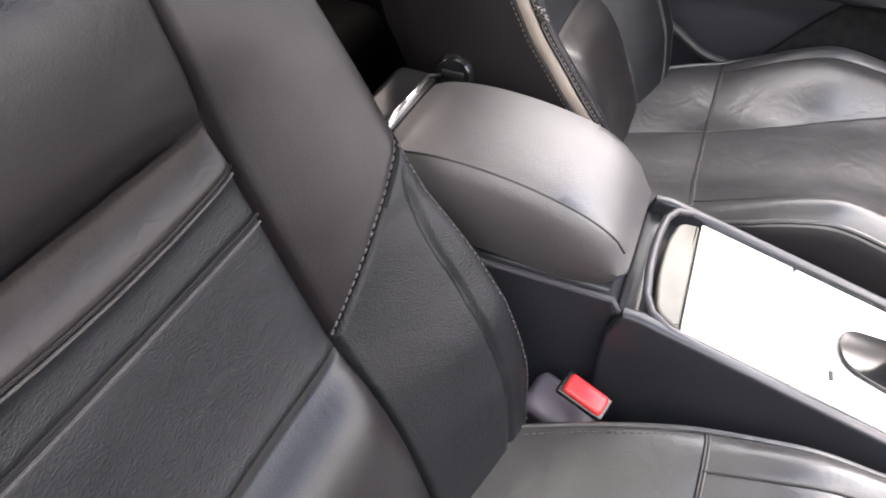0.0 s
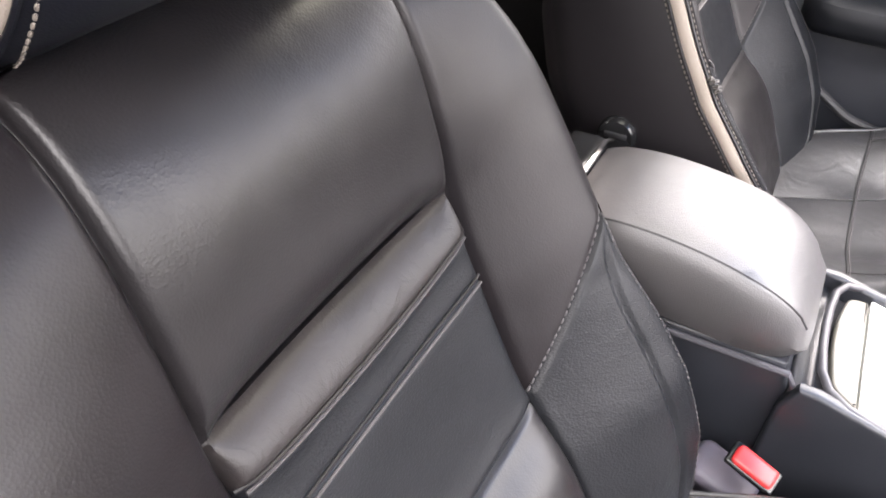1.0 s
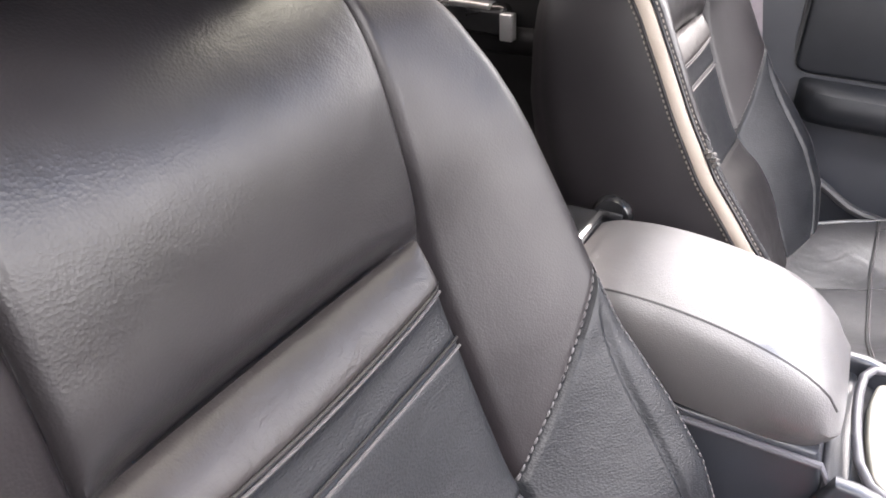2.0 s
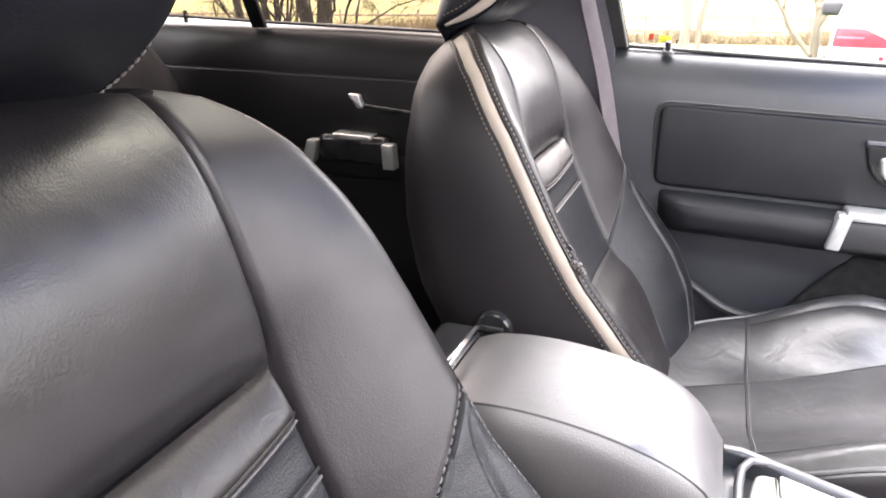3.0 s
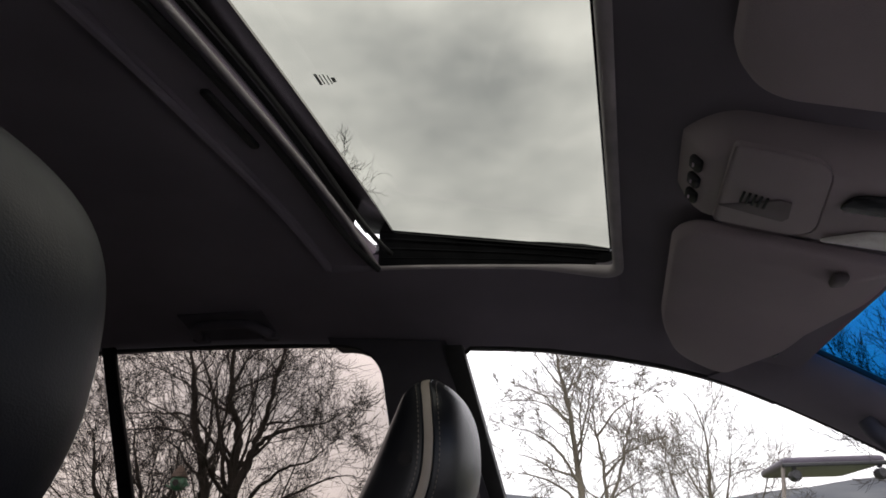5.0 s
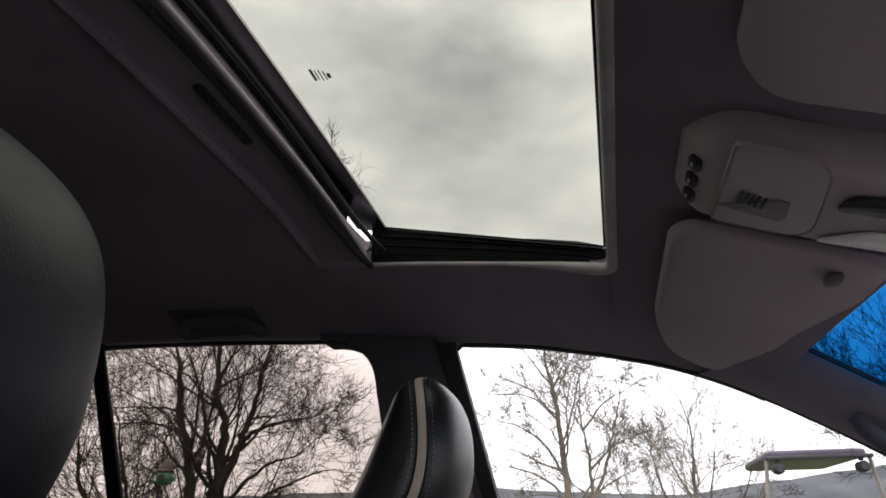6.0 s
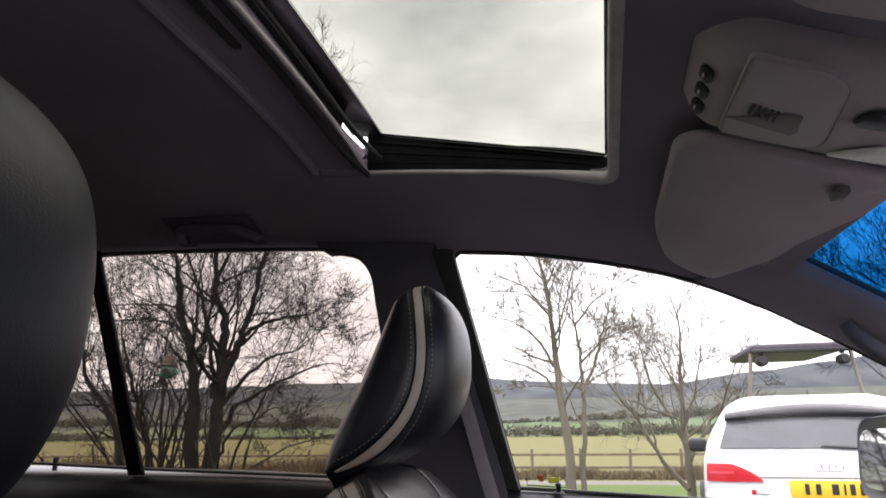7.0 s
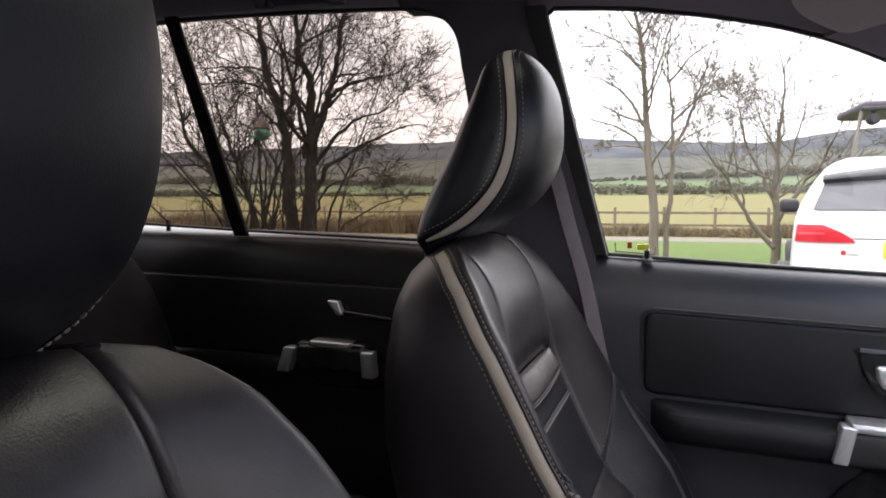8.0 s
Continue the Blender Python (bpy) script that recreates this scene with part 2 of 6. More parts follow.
# Cabin shade and blue windscreen light are put into this dull leather's colour.
LEATHER_DULL = surface("dull_shaded_headrest_leather", (0.0054, 0.006, 0.0092), 0.5, color2=(0.0082, 0.009, 0.0134), scale=9, grain=0.00012, grain_scale=800, fine="voronoi", wrinkle=0.0005, wrinkle_scale=11, rough_var=0.06, spec=0.22)
LEATHER_HEAD = surface("glossy_headrest_leather", (0.0065, 0.007, 0.0098), 0.34, color2=(0.0105, 0.011, 0.0145), scale=9, grain=0.00014, grain_scale=800, fine="voronoi", wrinkle=0.0006, wrinkle_scale=11, rough_var=0.06, spec=0.5)
CREAM = surface("cream_leather_piping", (0.34, 0.29, 0.245), 0.5, color2=(0.4, 0.345, 0.295), scale=20, grain=0.0004, grain_scale=800, fine="voronoi")
THREAD = surface("pale_thread", (0.17, 0.145, 0.128), 0.7, color2=(0.22, 0.19, 0.165), scale=300)
THREAD_DARK = surface("grey_thread", (0.055, 0.05, 0.052), 0.6, color2=(0.075, 0.068, 0.07), scale=300)
PLASTIC = surface("black_plastic", (0.016, 0.016, 0.018), 0.55, color2=(0.022, 0.022, 0.024), scale=14, grain=0.0005, grain_scale=1100, rough_var=0.08)
PLASTIC_SOFT = surface("charcoal_soft_plastic", (0.0195, 0.021, 0.026), 0.33, color2=(0.026, 0.0278, 0.0338), scale=8, grain=0.00025, grain_scale=900, fine="voronoi", rough_var=0.06, spec=0.55)
PLASTIC_GLOSS = surface("gloss_black_plastic", (0.012, 0.012, 0.013), 0.2, scale=20, rough_var=0.05)
DOOR_VINYL = surface("dark_door_vinyl", (0.0068, 0.0075, 0.0094), 0.45, color2=(0.0103, 0.0112, 0.0136), scale=10, grain=0.0003, grain_scale=800, fine="voronoi", rough_var=0.08, spec=0.28, wrinkle=0.0006, wrinkle_scale=12)
DOOR_DARK = surface("black_rear_door_vinyl", (0.008, 0.0078, 0.0085), 0.33, color2=(0.012, 0.0116, 0.0125), scale=10, grain=0.0002, grain_scale=800, fine="voronoi", rough_var=0.06)
HEADLINER = surface("grey_headliner_fabric", (0.208, 0.186, 0.214), 0.95, color2=(0.246, 0.22, 0.252), scale=5, grain=0.0006, grain_scale=1500, spec=0.1, sheen=0.0)
# Darker than the headliner: shade on the door pillar is put into this colour.
TRIM_FABRIC = surface("shade_grey_pillar_trim", (0.075, 0.071, 0.083), 0.8, color2=(0.092, 0.087, 0.1), scale=6, grain=0.0005, grain_scale=1400, spec=0.2)
VISOR_VINYL = surface("beige_grey_visor_vinyl", (0.4, 0.34, 0.355), 0.75, color2=(0.44, 0.375, 0.39), scale=7, grain=0.0005, grain_scale=900, fine="voronoi", spec=0.25)
CONSOLE_GREY = surface("beige_grey_console_plastic", (0.39, 0.335, 0.345), 0.6, color2=(0.43, 0.37, 0.38), scale=9, grain=0.0004, grain_scale=1000, spec=0.35)
LAMP_LENS = surface("pale_lamp_lens", (0.8, 0.74, 0.7), 0.3, scale=30)
ALU = surface("brushed_aluminium", (0.84, 0.84, 0.83), 0.62, metal=0.2, color2=(0.88, 0.88, 0.86), scale=6, grain=0.0002, grain_scale=400, stretch=(1, 14, 1), rough_var=0.06)
SILVER = surface("satin_silver", (0.62, 0.62, 0.63), 0.3, metal=0.75, color2=(0.68, 0.68, 0.68), scale=18, rough_var=0.06)
CHROME = surface("chrome", (0.8, 0.8, 0.8), 0.12, metal=1.0, scale=30, rough_var=0.04)
RED_PLASTIC = surface("red_plastic", (0.6, 0.03, 0.035), 0.35, color2=(0.68, 0.05, 0.05), scale=30, rough_var=0.06)
BELT_WEB = surface("grey_belt_webbing", (0.105, 0.088, 0.097), 0.75, color2=(0.125, 0.105, 0.115), scale=60, grain=0.0006, grain_scale=700)
CARPET = surface("black_carpet", (0.01, 0.01, 0.011), 0.95, color2=(0.018, 0.018, 0.019), scale=60, grain=0.003, grain_scale=500, spec=0.1)
SEAL = surface("black_rubber", (0.012, 0.012, 0.012), 0.6, scale=20, rough_var=0.08)
BODY_METAL = surface("dark_painted_metal", (0.03, 0.032, 0.036), 0.35, scale=12)
SHADE_CLOTH = surface("grey_sunshade_fabric", (0.26, 0.235, 0.262), 0.95, color2=(0.3, 0.27, 0.3), scale=6, grain=0.0005, grain_scale=1300, spec=0.1)
LILAC_SEAL = surface("pale_lilac_seal_channel", (0.74, 0.62, 0.74), 0.4, color2=(0.8, 0.68, 0.8), scale=15)
BELLOWS = surface("black_pleated_bellows", (0.005, 0.005, 0.006), 0.7, scale=25, spec=0.1)
GLASS_CLEAR = pane("clear_window_glass", (0.945, 0.945, 0.95))
GLASS_TINT = pane("tinted_rear_glass", (0.65, 0.608, 0.58), 0.4)
GLASS_DARK = pane("dark_rear_glass", (0.3, 0.29, 0.29), 0.4)
GLASS_ROOF = pane("tinted_roof_glass", (0.47, 0.475, 0.443), 0.4)
GLASS_BAND = pane("blue_shade_band_glass", (0.05, 0.27, 0.46), 0.3)
MIRROR = surface("mirror_glass", (0.9, 0.9, 0.9), 0.02, metal=1.0, scale=5, rough_var=0.01)

# ---- front seats ----
LEAN = radians(30)
SEAT_H = 0.316          # hinge line above the cabin floor
FLOOR = 0.42


RISE = [0.0]            # how far the shoulders of the seat being built are drawn up


def back_pt(u, s, n):
    """A point of a backrest: across, up along it, and out of its face."""
    s += RISE[0] * max(0.0, s - 0.5)
    return Vector((-s * math.sin(LEAN) + n * math.cos(LEAN), u, s * math.cos(LEAN) + n * math.sin(LEAN) + SEAT_H))


HW = [(-0.08, 0.15), (-0.05, 0.185), (-0.02, 0.212), (0.02, 0.23), (0.06, 0.24), (0.15, 0.247), (0.24, 0.242), (0.32, 0.24), (0.4, 0.233), (0.45, 0.224), (0.49, 0.207), (0.52, 0.182),
      (0.54, 0.152), (0.553, 0.118), (0.562, 0.075), (0.566, 0.03)]
UI = [(-0.08, 0.085), (0.0, 0.092), (0.08, 0.106), (0.18, 0.12), (0.3, 0.124), (0.36, 0.124), (0.42, 0.122), (0.53, 0.118), (0.57, 0.118)]
CREST = [(-0.08, 0.02), (-0.03, 0.044), (0.03, 0.064), (0.1, 0.069), (0.17, 0.06), (0.23, 0.05), (0.3, 0.049), (0.36, 0.051), (0.42, 0.052), (0.5, 0.046), (0.54, 0.035), (0.566, 0.014)]
REAR = [(-0.08, -0.175), (0.0, -0.182), (0.2, -0.184), (0.31, -0.18), (0.39, -0.156), (0.48, -0.112), (0.53, -0.08), (0.555, -0.055), (0.566, -0.028)]


def hw(s):
    return lerp(s, HW)


def ui(s):
    return min(lerp(s, UI), hw(s) - 0.002)


def base_n(s):
    """The seam line between insert and bolster."""
    return curve_at(s, [(-0.08, -0.006), (0.0, 0.004), (0.1, 0.0), (0.18, -0.014), (0.24, -0.012), (0.3, -0.007), (0.34, -0.002), (0.374, 0.006), (0.42, 0.022), (0.5, 0.038), (0.545, 0.028), (0.566, 0.006)])


SEAM_LO, SEAM_MID, FOLD_LO, FOLD_HI = 0.174, 0.299, 0.340, 0.373     # cross seams of the backrest


def insert_n(u, s):
    c = curve_at(s, [(-0.08, -0.006), (0.0, 0.004), (0.07, 0.014), (0.13, 0.009), (0.172, -0.012), (0.23, -0.017), (0.299, -0.013), (0.33, -0.01), (0.34, -0.003), (0.357, -0.006), (0.373, -0.016),
                     (0.38, -0.006), (0.39, 0.008), (0.415, 0.022), (0.47, 0.038), (0.52, 0.037), (0.545, 0.027), (0.558, 0.016), (0.568, 0.004)])
    k = min(1.0, abs(u) / max(lerp(s, UI), 0.01)) ** (7 - 3.5 * min(1.0, max(0.0, (s - 0.38) / 0.04)))
    if FOLD_LO <= s <= FOLD_HI:
        f = (s - FOLD_LO) / (FOLD_HI - FOLD_LO)
        c = -0.001 - 0.0095 * f + 0.0028 * math.sin(f * math.pi) + 0.0006 * math.sin(u * 47) * math.sin(f * math.pi)
        k = k ** 3
    return c + (0.008 - 0.006 * min(1.0, max(0.0, (s - 0.38) / 0.04))) * (u / 0.13) ** 2 * (1 - k) + (base_n(s) - c) * k


def bolster_n(a, s):
    base = base_n(s)
    top = max(lerp(s, CREST), base + 0.004 * (hw(s) - ui(s)) / 0.1)
    n = base + (top - base) * (0.55 * a + 0.45 * math.sin(a * math.pi / 2))
    if a > 0.86:
        n -= 0.005 * min(1, (hw(s) - ui(s)) / 0.08) * ((a - 0.86) / 0.14) ** 2
    return n


def edge_n(s):
    return bolster_n(1.0, s)


def side_u(s, n):
    e, r = edge_n(s), lerp(s, REAR)
    f = min(1, max(0, (e - n) / max(e - r, 1e-4)))
    return hw(s) + 0.009 * math.sin(math.pi * min(1, f * 1.3)) - 0.05 * max(0, f - 0.72) ** 2 / 0.08


def spread(t):
    return 0.5 - 0.5 * math.cos(math.pi * t)


def groove(d, depth=0.0075, width=0.0028):
    return depth * math.exp(-(d / width) ** 2)


def insert_panel(s0, s1, nu, nv, lo_seam=0.002, hi_seam=0.002):
    def fn(a, b):
        a, b = spread(a), spread(b)
        s = s0 + (s1 - s0) * b
        u = (2 * a - 1) * ui(s)
        cut = groove((1 - abs(2 * a - 1)) * ui(s))
        cut = max(cut, groove(s - s0, 0.003, lo_seam) if s0 > -0.05 else 0, groove(s1 - s, 0.003, hi_seam) if s1 < 0.56 else 0)
        sag = lerp(s, [(SEAM_LO, 0.0), (SEAM_MID, -0.004), (FOLD_LO, -0.009), (FOLD_HI, -0.001), (0.42, 0.0)]) * (1 - (u / ui(s)) ** 2)
        return back_pt(u, s + sag, insert_n(u, s) - cut)
    return patch(fn, nu, nv)


def seam_s(a):
    return 0.178 + 0.102 * a


def wing_w(s):
    """Width of the stitched band along the edge of a lower bolster."""
    return curve_at(s, [(-0.08, 0.034), (0.05, 0.036), (0.14, 0.034), (0.2, 0.028), (0.24, 0.018), (0.265, 0.01)])


def bolster_panel(sign, upper, nu, nv):
    def fn(a, b):
        a2, b = spread(a), spread(b)
        lo, hi = (seam_s(a2), 0.566) if upper else (-0.08, seam_s(a2))
        s = lo + (hi - lo) * b
        w = hw(s) - ui(s)
        u = ui(s) + w * a2
        d = min(a2 * w, (s - lo) if upper else (hi - s))
        d2 = abs(w * (1 - a2) - wing_w(s)) if not upper and s < 0.262 else 1
        return back_pt(sign * u, s, bolster_n(a2, s) - groove(d) - groove(d2, 0.0036 * min(1, max(0, (0.262 - s) / 0.025)), 0.003))
    return patch(fn, nu, nv)


HEAD_W = [(0.45, 0.075), (0.49, 0.095), (0.505, 0.108), (0.555, 0.114), (0.63, 0.11), (0.695, 0.102), (0.728, 0.09), (0.748, 0.068), (0.76, 0.028)]
HEAD_R = [(0.45, -0.31), (0.49, -0.322), (0.505, -0.333), (0.549, -0.325), (0.621, -0.29), (0.705, -0.254), (0.74, -0.238), (0.76, -0.208)]
HEAD_F = [(0.45, -0.29), (0.49, -0.296), (0.505, -0.272), (0.52, -0.24), (0.54, -0.204), (0.566, -0.174), (0.608, -0.152), (0.65, -0.147), (0.693, -0.151), (0.727, -0.164), (0.748, -0.182), (0.76, -0.2)]


def head_u(x, z):
    r, f, w = curve_at(z, HEAD_R), curve_at(z, HEAD_F), curve_at(z, HEAD_W)
    k = (x - (r + f) / 2) / ((f - r) / 2)
    e = 2.05 if k > 0 else 3.4
    return w * (1 - min(0.999, abs(k)) ** e) ** (1 / e)


TORN = surface("torn_leather_backing", (0.11, 0.102, 0.096), 0.8, scale=60)


def front_seat(label, x, y, cross_x, knob_side, group, head_drop=0.0, rise=(), base=((0, 0), (1, 0)), mid=(0.03, 0.0)):
    """A leather sports seat with cream side strips; cross_x: where the cushion's cross seam runs."""
    seat = thing("front_seat", label, "car seat", group, m=pose(x, y, FLOOR))
    RISE[0] = 0.04 if head_drop else 0.26
    back = part("backrest", insert_panel(FOLD_HI, 0.566, 40, 40, 0.005), LEATHER, seat, "smooth black leather shoulder panel")
    part("fold_band", insert_panel(FOLD_LO, FOLD_HI, 40, 12), LEATHER_FOLD, back, "creased padded leather band")
    part("insert_panel", insert_panel(SEAM_MID, FOLD_LO, 36, 12), LEATHER_GRAIN, back)
    part("insert_panel", insert_panel(SEAM_LO, SEAM_MID, 36, 24), LEATHER_GRAIN, back)
    part("lumbar_panel", insert_panel(-0.08, SEAM_LO, 36, 30), LEATHER, back)
    for line in (FOLD_LO, SEAM_MID):
        low = 0.009 if line == FOLD_LO else 0.004
        path = [back_pt(k * ui(line), line - low * (1 - k * k), insert_n(k * ui(line), line) - 0.0016) for k in [i / 12 - 1 for i in range(25)]]
        part("seam_piping", tube(path, 0.0013, 6), LEATHER_SIDE, back)
        # Thin pale tube paints the highlight along each seam.
        edge = [back_pt(k * ui(line), line - 0.0042 - low * (1 - k * k), insert_n(k * ui(line), line - 0.0042) + 0.0006) for k in [i / 12 * 0.97 - 0.97 for i in range(25)]]
        part("seam_highlight", tube(edge, 0.0012, 6), THREAD_DARK, back, "rolled seam edge, highlight painted pale")
    for sign in (-1, 1):
        part("side_bolster", bolster_panel(sign, True, 26, 40), LEATHER_BOLSTER, back, "black leather upper side bolster")
        part("lower_bolster", bolster_panel(sign, False, 110, 40), LEATHER_GRAIN, back, "grained black leather lower bolster")
        seam = [back_pt(sign * (ui(seam_s(a)) + (hw(seam_s(a)) - ui(seam_s(a))) * a), seam_s(a) + 0.004, bolster_n(a, seam_s(a)) - 0.001) for a in [i / 20 for i in range(21)]]
        part("stitching", stitches(seam, 0.0052, 0.0018, 0.0013), THREAD_DARK, back)
        wing = [back_pt(sign * (hw(q) - 0.004), q, bolster_n(1 - 0.004 / (hw(q) - ui(q)), q) + 0.0004) for q in [0.276 - i * 0.008 for i in range(41)]]
        part("stitching", stitches(wing, 0.0042, 0.0024, 0.0008), THREAD_DARK, back)
    # side and rear shell in one skin
    rows = []
    for i in range(44):
        s = -0.08 + 0.646 * spread(i / 43)
        e, r = edge_n(s), lerp(s, REAR)
        row = []
        for k in range(13):
            n = e + (r + 0.012 - e) * k / 12
            row.append(back_pt(side_u(s, n), s, n))
        uu = side_u(s, r + 0.012) - 0.012
        row.append(back_pt(uu + 0.006, s, r + 0.003))
        for k in range(9):
            row.append(back_pt(uu * (1 - 2 * k / 8), s, r - 0.012 * math.sin(math.pi * k / 8)))
        row.append(back_pt(-uu - 0.006, s, r + 0.003))
        for k in range(13):
            n = r + 0.012 + (e - r - 0.012) * k / 12
            row.append(back_pt(-side_u(s, n), s, n))
        rows.append(row)
    bm = grid(rows)
    part("side_shell", bm, LEATHER_SIDE, seat, "dark grey vinyl seat side and back")
    for sign in (-1, 1):
        ss = [0.552 - 0.56 * i / 48 for i in range(49)]
        cn = lambda s: edge_n(s) - 0.023 + 0.008 * min(1, (hw(s) - ui(s)) / 0.08)
        path = [back_pt(sign * (side_u(s, cn(s)) + 0.0005), s, cn(s)) for s in ss]
        out = Vector((0, sign, 0))
        across = back_pt(0, 0, 1) - back_pt(0, 0, 0)
        strip = part("cream_strip", ribbon(path, across, 0.0145, out, 0.0028), CREAM, seat, "cream leather piping strip")
        for off, mat_ in ((0.0125, THREAD), (-0.0125, THREAD)):
            row = [back_pt(sign * (side_u(s, cn(s) + off) + 0.0006), s, cn(s) + off) for s in ss]
            part("stitching", stitches(row, 0.0042, 0.0026, 0.0009), mat_, strip)
        for off in (0.0095, -0.0095):
            row = [back_pt(sign * (side_u(s, cn(s) + off) + 0.0012), s, cn(s) + off) for s in ss]
            part("piping", tube(row, 0.0018, 6), LEATHER_SIDE, strip)
    # headrest
    rings = []
    for i in range(52):
        z = 0.45 + 0.31 * spread(i / 51)
        r, f, w = curve_at(z, HEAD_R), curve_at(z, HEAD_F), curve_at(z, HEAD_W)
        ring = []
        for k in range(64):
            a = 2 * math.pi * k / 64
            c, sn = math.cos(a), math.sin(a)
            e = 2.05 if c > 0 else 3.4
            px = math.copysign(abs(c) ** (2 / e), c)
            py = math.copysign(abs(sn) ** (2 / e), sn)
            arch = 0.018 * (1 - py * py) * min(1.0, max(0.0, (0.58 - z) / 0.06)) if head_drop and c > 0 else 0.0
            ring.append(Vector(((r + f) / 2 + (f - r) / 2 * px, w * py, z + SEAT_H + arch * c)))
        rings.append(ring)
    # Base fills the gap under the headrest, coloured dark for the shadow there.
    part("headrest_neck", rbox((-0.3, 0, 0.474 + SEAT_H), (0.06, 0.14, 0.05), 0.02, 4), LEATHER_DULL, seat, "padded headrest base, coloured dark for the shadow")
    head = part("headrest", grid(rings, closed=True, caps=True), LEATHER_DULL if head_drop else LEATHER_HEAD, seat, "black leather headrest")
    for sign in (-1, 1):
        pts = smooth_path([(-0.208, 0, 0.753), (-0.197, 0, 0.715), (-0.192, 0, 0.66), (-0.197, 0, 0.612), (-0.214, 0, 0.572), (-0.243, 0, 0.54), (-0.276, 0, 0.518), (-0.305, 0, 0.505)], 8)
        if head_drop:
            pts = [p + Vector((-0.012, 0, 0)) for p in pts]
        path = [Vector((p.x, sign * (head_u(p.x, p.z) + 0.0005), p.z + SEAT_H)) for p in pts]
        nrm = []
        for i in range(len(path)):
            d = path[min(i + 1, len(path) - 1)] - path[max(i - 1, 0)]
            nrm.append(Vector((d.z, 0, -d.x)).normalized())
        def onto(p, n, off):
            q = p + n * off
            return Vector((q.x, sign * (head_u(q.x, q.z - SEAT_H) + 0.0008), q.z))
        rows = []
        slim = 0.76 if head_drop else 0.8
        for i, (p, n) in enumerate(zip(path, nrm)):
            k = slim * (1 - 0.7 * max(0, i / len(path) - 0.72) / 0.28)
            rows.append([onto(p, n, -0.0068 * k), onto(p, n, -0.006 * k) + Vector((0, sign * 0.002, 0)), onto(p, n, 0) + Vector((0, sign * 0.003, 0)),
                         onto(p, n, 0.006 * k) + Vector((0, sign * 0.002, 0)), onto(p, n, 0.0068 * k)])
        part("cream_strip", grid(rows), CREAM, head, "cream leather piping strip")
        for off in (-0.0128, 0.0128):
            part("stitching", stitches([onto(p, n, off * (0.86 if head_drop else 1)) for p, n in zip(path, nrm)], 0.0044 if head_drop else 0.0042, 0.0018 if head_drop else 0.0026, 0.0009 if head_drop else 0.0007), THREAD, head)
        for off in (-0.0084, 0.0084):
            part("piping", tube([onto(p, n, off * slim) for p, n in zip(path, nrm)], 0.0016, 6), LEATHER_DULL, head)
        part("headrest_button", tube([(-0.222, sign * 0.1, 0.64 + SEAT_H), (-0.222, sign * 0.111, 0.64 + SEAT_H)], 0.0095, 14), LEATHER_SIDE, head)
    if head_drop:
        head.scale.z = 0.9
        head.location.z = 0.1 * (0.5 + SEAT_H) - head_drop
    # cushion
    def cz(cx, u):
        z = -0.03 + 0.12 * cx - 1.2 * max(0, cx - 0.43) ** 1.6 + lerp(cx, base)
        a = abs(u)
        if a > 0.07:
            z += (0.02 + curve_at(cx, rise)) * math.sin(min(1, (a - 0.07) / 0.15) * math.pi / 2) ** 2
        if a > 0.215:
            z -= 0.03 * ((a - 0.215) / 0.045) ** 2
        return z
    def cw(cx):
        return lerp(cx, [(-0.06, 0.165), (0.02, 0.192), (0.1, 0.216), (0.2, 0.24), (0.32, 0.257), (0.45, 0.255), (0.5, 0.235), (0.54, 0.19)] if head_drop else
                    [(-0.06, 0.17), (0.02, 0.204), (0.1, 0.232), (0.145, 0.241), (0.2, 0.245), (0.32, 0.248), (0.45, 0.255), (0.5, 0.235), (0.54, 0.19)])
    seam_u = 0.205
    def mid_u(cx):
        return mid[0] + mid[1] * cx
    def cushion_panel(x0, x1, u0, u1, nu, nv):
        def fn(a, b):
            a, b = spread(a), spread(b)
            cx = x0 + (x1 - x0) * b
            w = cw(cx)
            lo = max(-w, -w if u0 == -1 else mid_u(cx) if u0 == "mid" else u0 * w / 0.255)
            hi = min(w, w if u1 == 1 else mid_u(cx) if u1 == "mid" else u1 * w / 0.255)
            u = lo + (hi - lo) * a
            d = min(cx - x0 if x0 > -0.05 else 1, x1 - cx if x1 < 0.5 else 1, (u - lo) if u0 != -1 else 1, (hi - u) if u1 != 1 else 1)
            return Vector((cx, u, cz(cx, u) + SEAT_H - groove(d, 0.0005, 0.0012) + 0.009 * math.sin(math.pi * a) * math.sin(math.pi * b)))
        return patch(fn, nu, nv)
    cush = part("cushion", cushion_panel(-0.06, cross_x, -1, "mid", 30, 26), LEATHER_WORN_LIT, seat, "creased black leather seat cushion, skylight put into its colour")
    part("cushion_panel", cushion_panel(-0.06, cross_x, "mid", 1, 30, 26), LEATHER_WORN_LIT, cush)
    part("cushion_panel", cushion_panel(cross_x, 0.54, -seam_u, "mid", 22, 36), LEATHER_WORN_LIT, cush)
    part("cushion_panel", cushion_panel(cross_x, 0.54, "mid", seam_u, 22, 36), LEATHER_WORN_LIT, cush)
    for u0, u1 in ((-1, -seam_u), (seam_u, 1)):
        part("cushion_bolster", cushion_panel(cross_x, 0.54, u0, u1, 12, 36), LEATHER_WORN_LIT, cush)
    for sign in (-1, 1):
        edge = [Vector((cx, sign * (cw(cx) - 0.006), cz(cx, cw(cx) - 0.006) + SEAT_H + 0.0006)) for cx in [-0.02 + 0.52 * i / 60 for i in range(61)]]
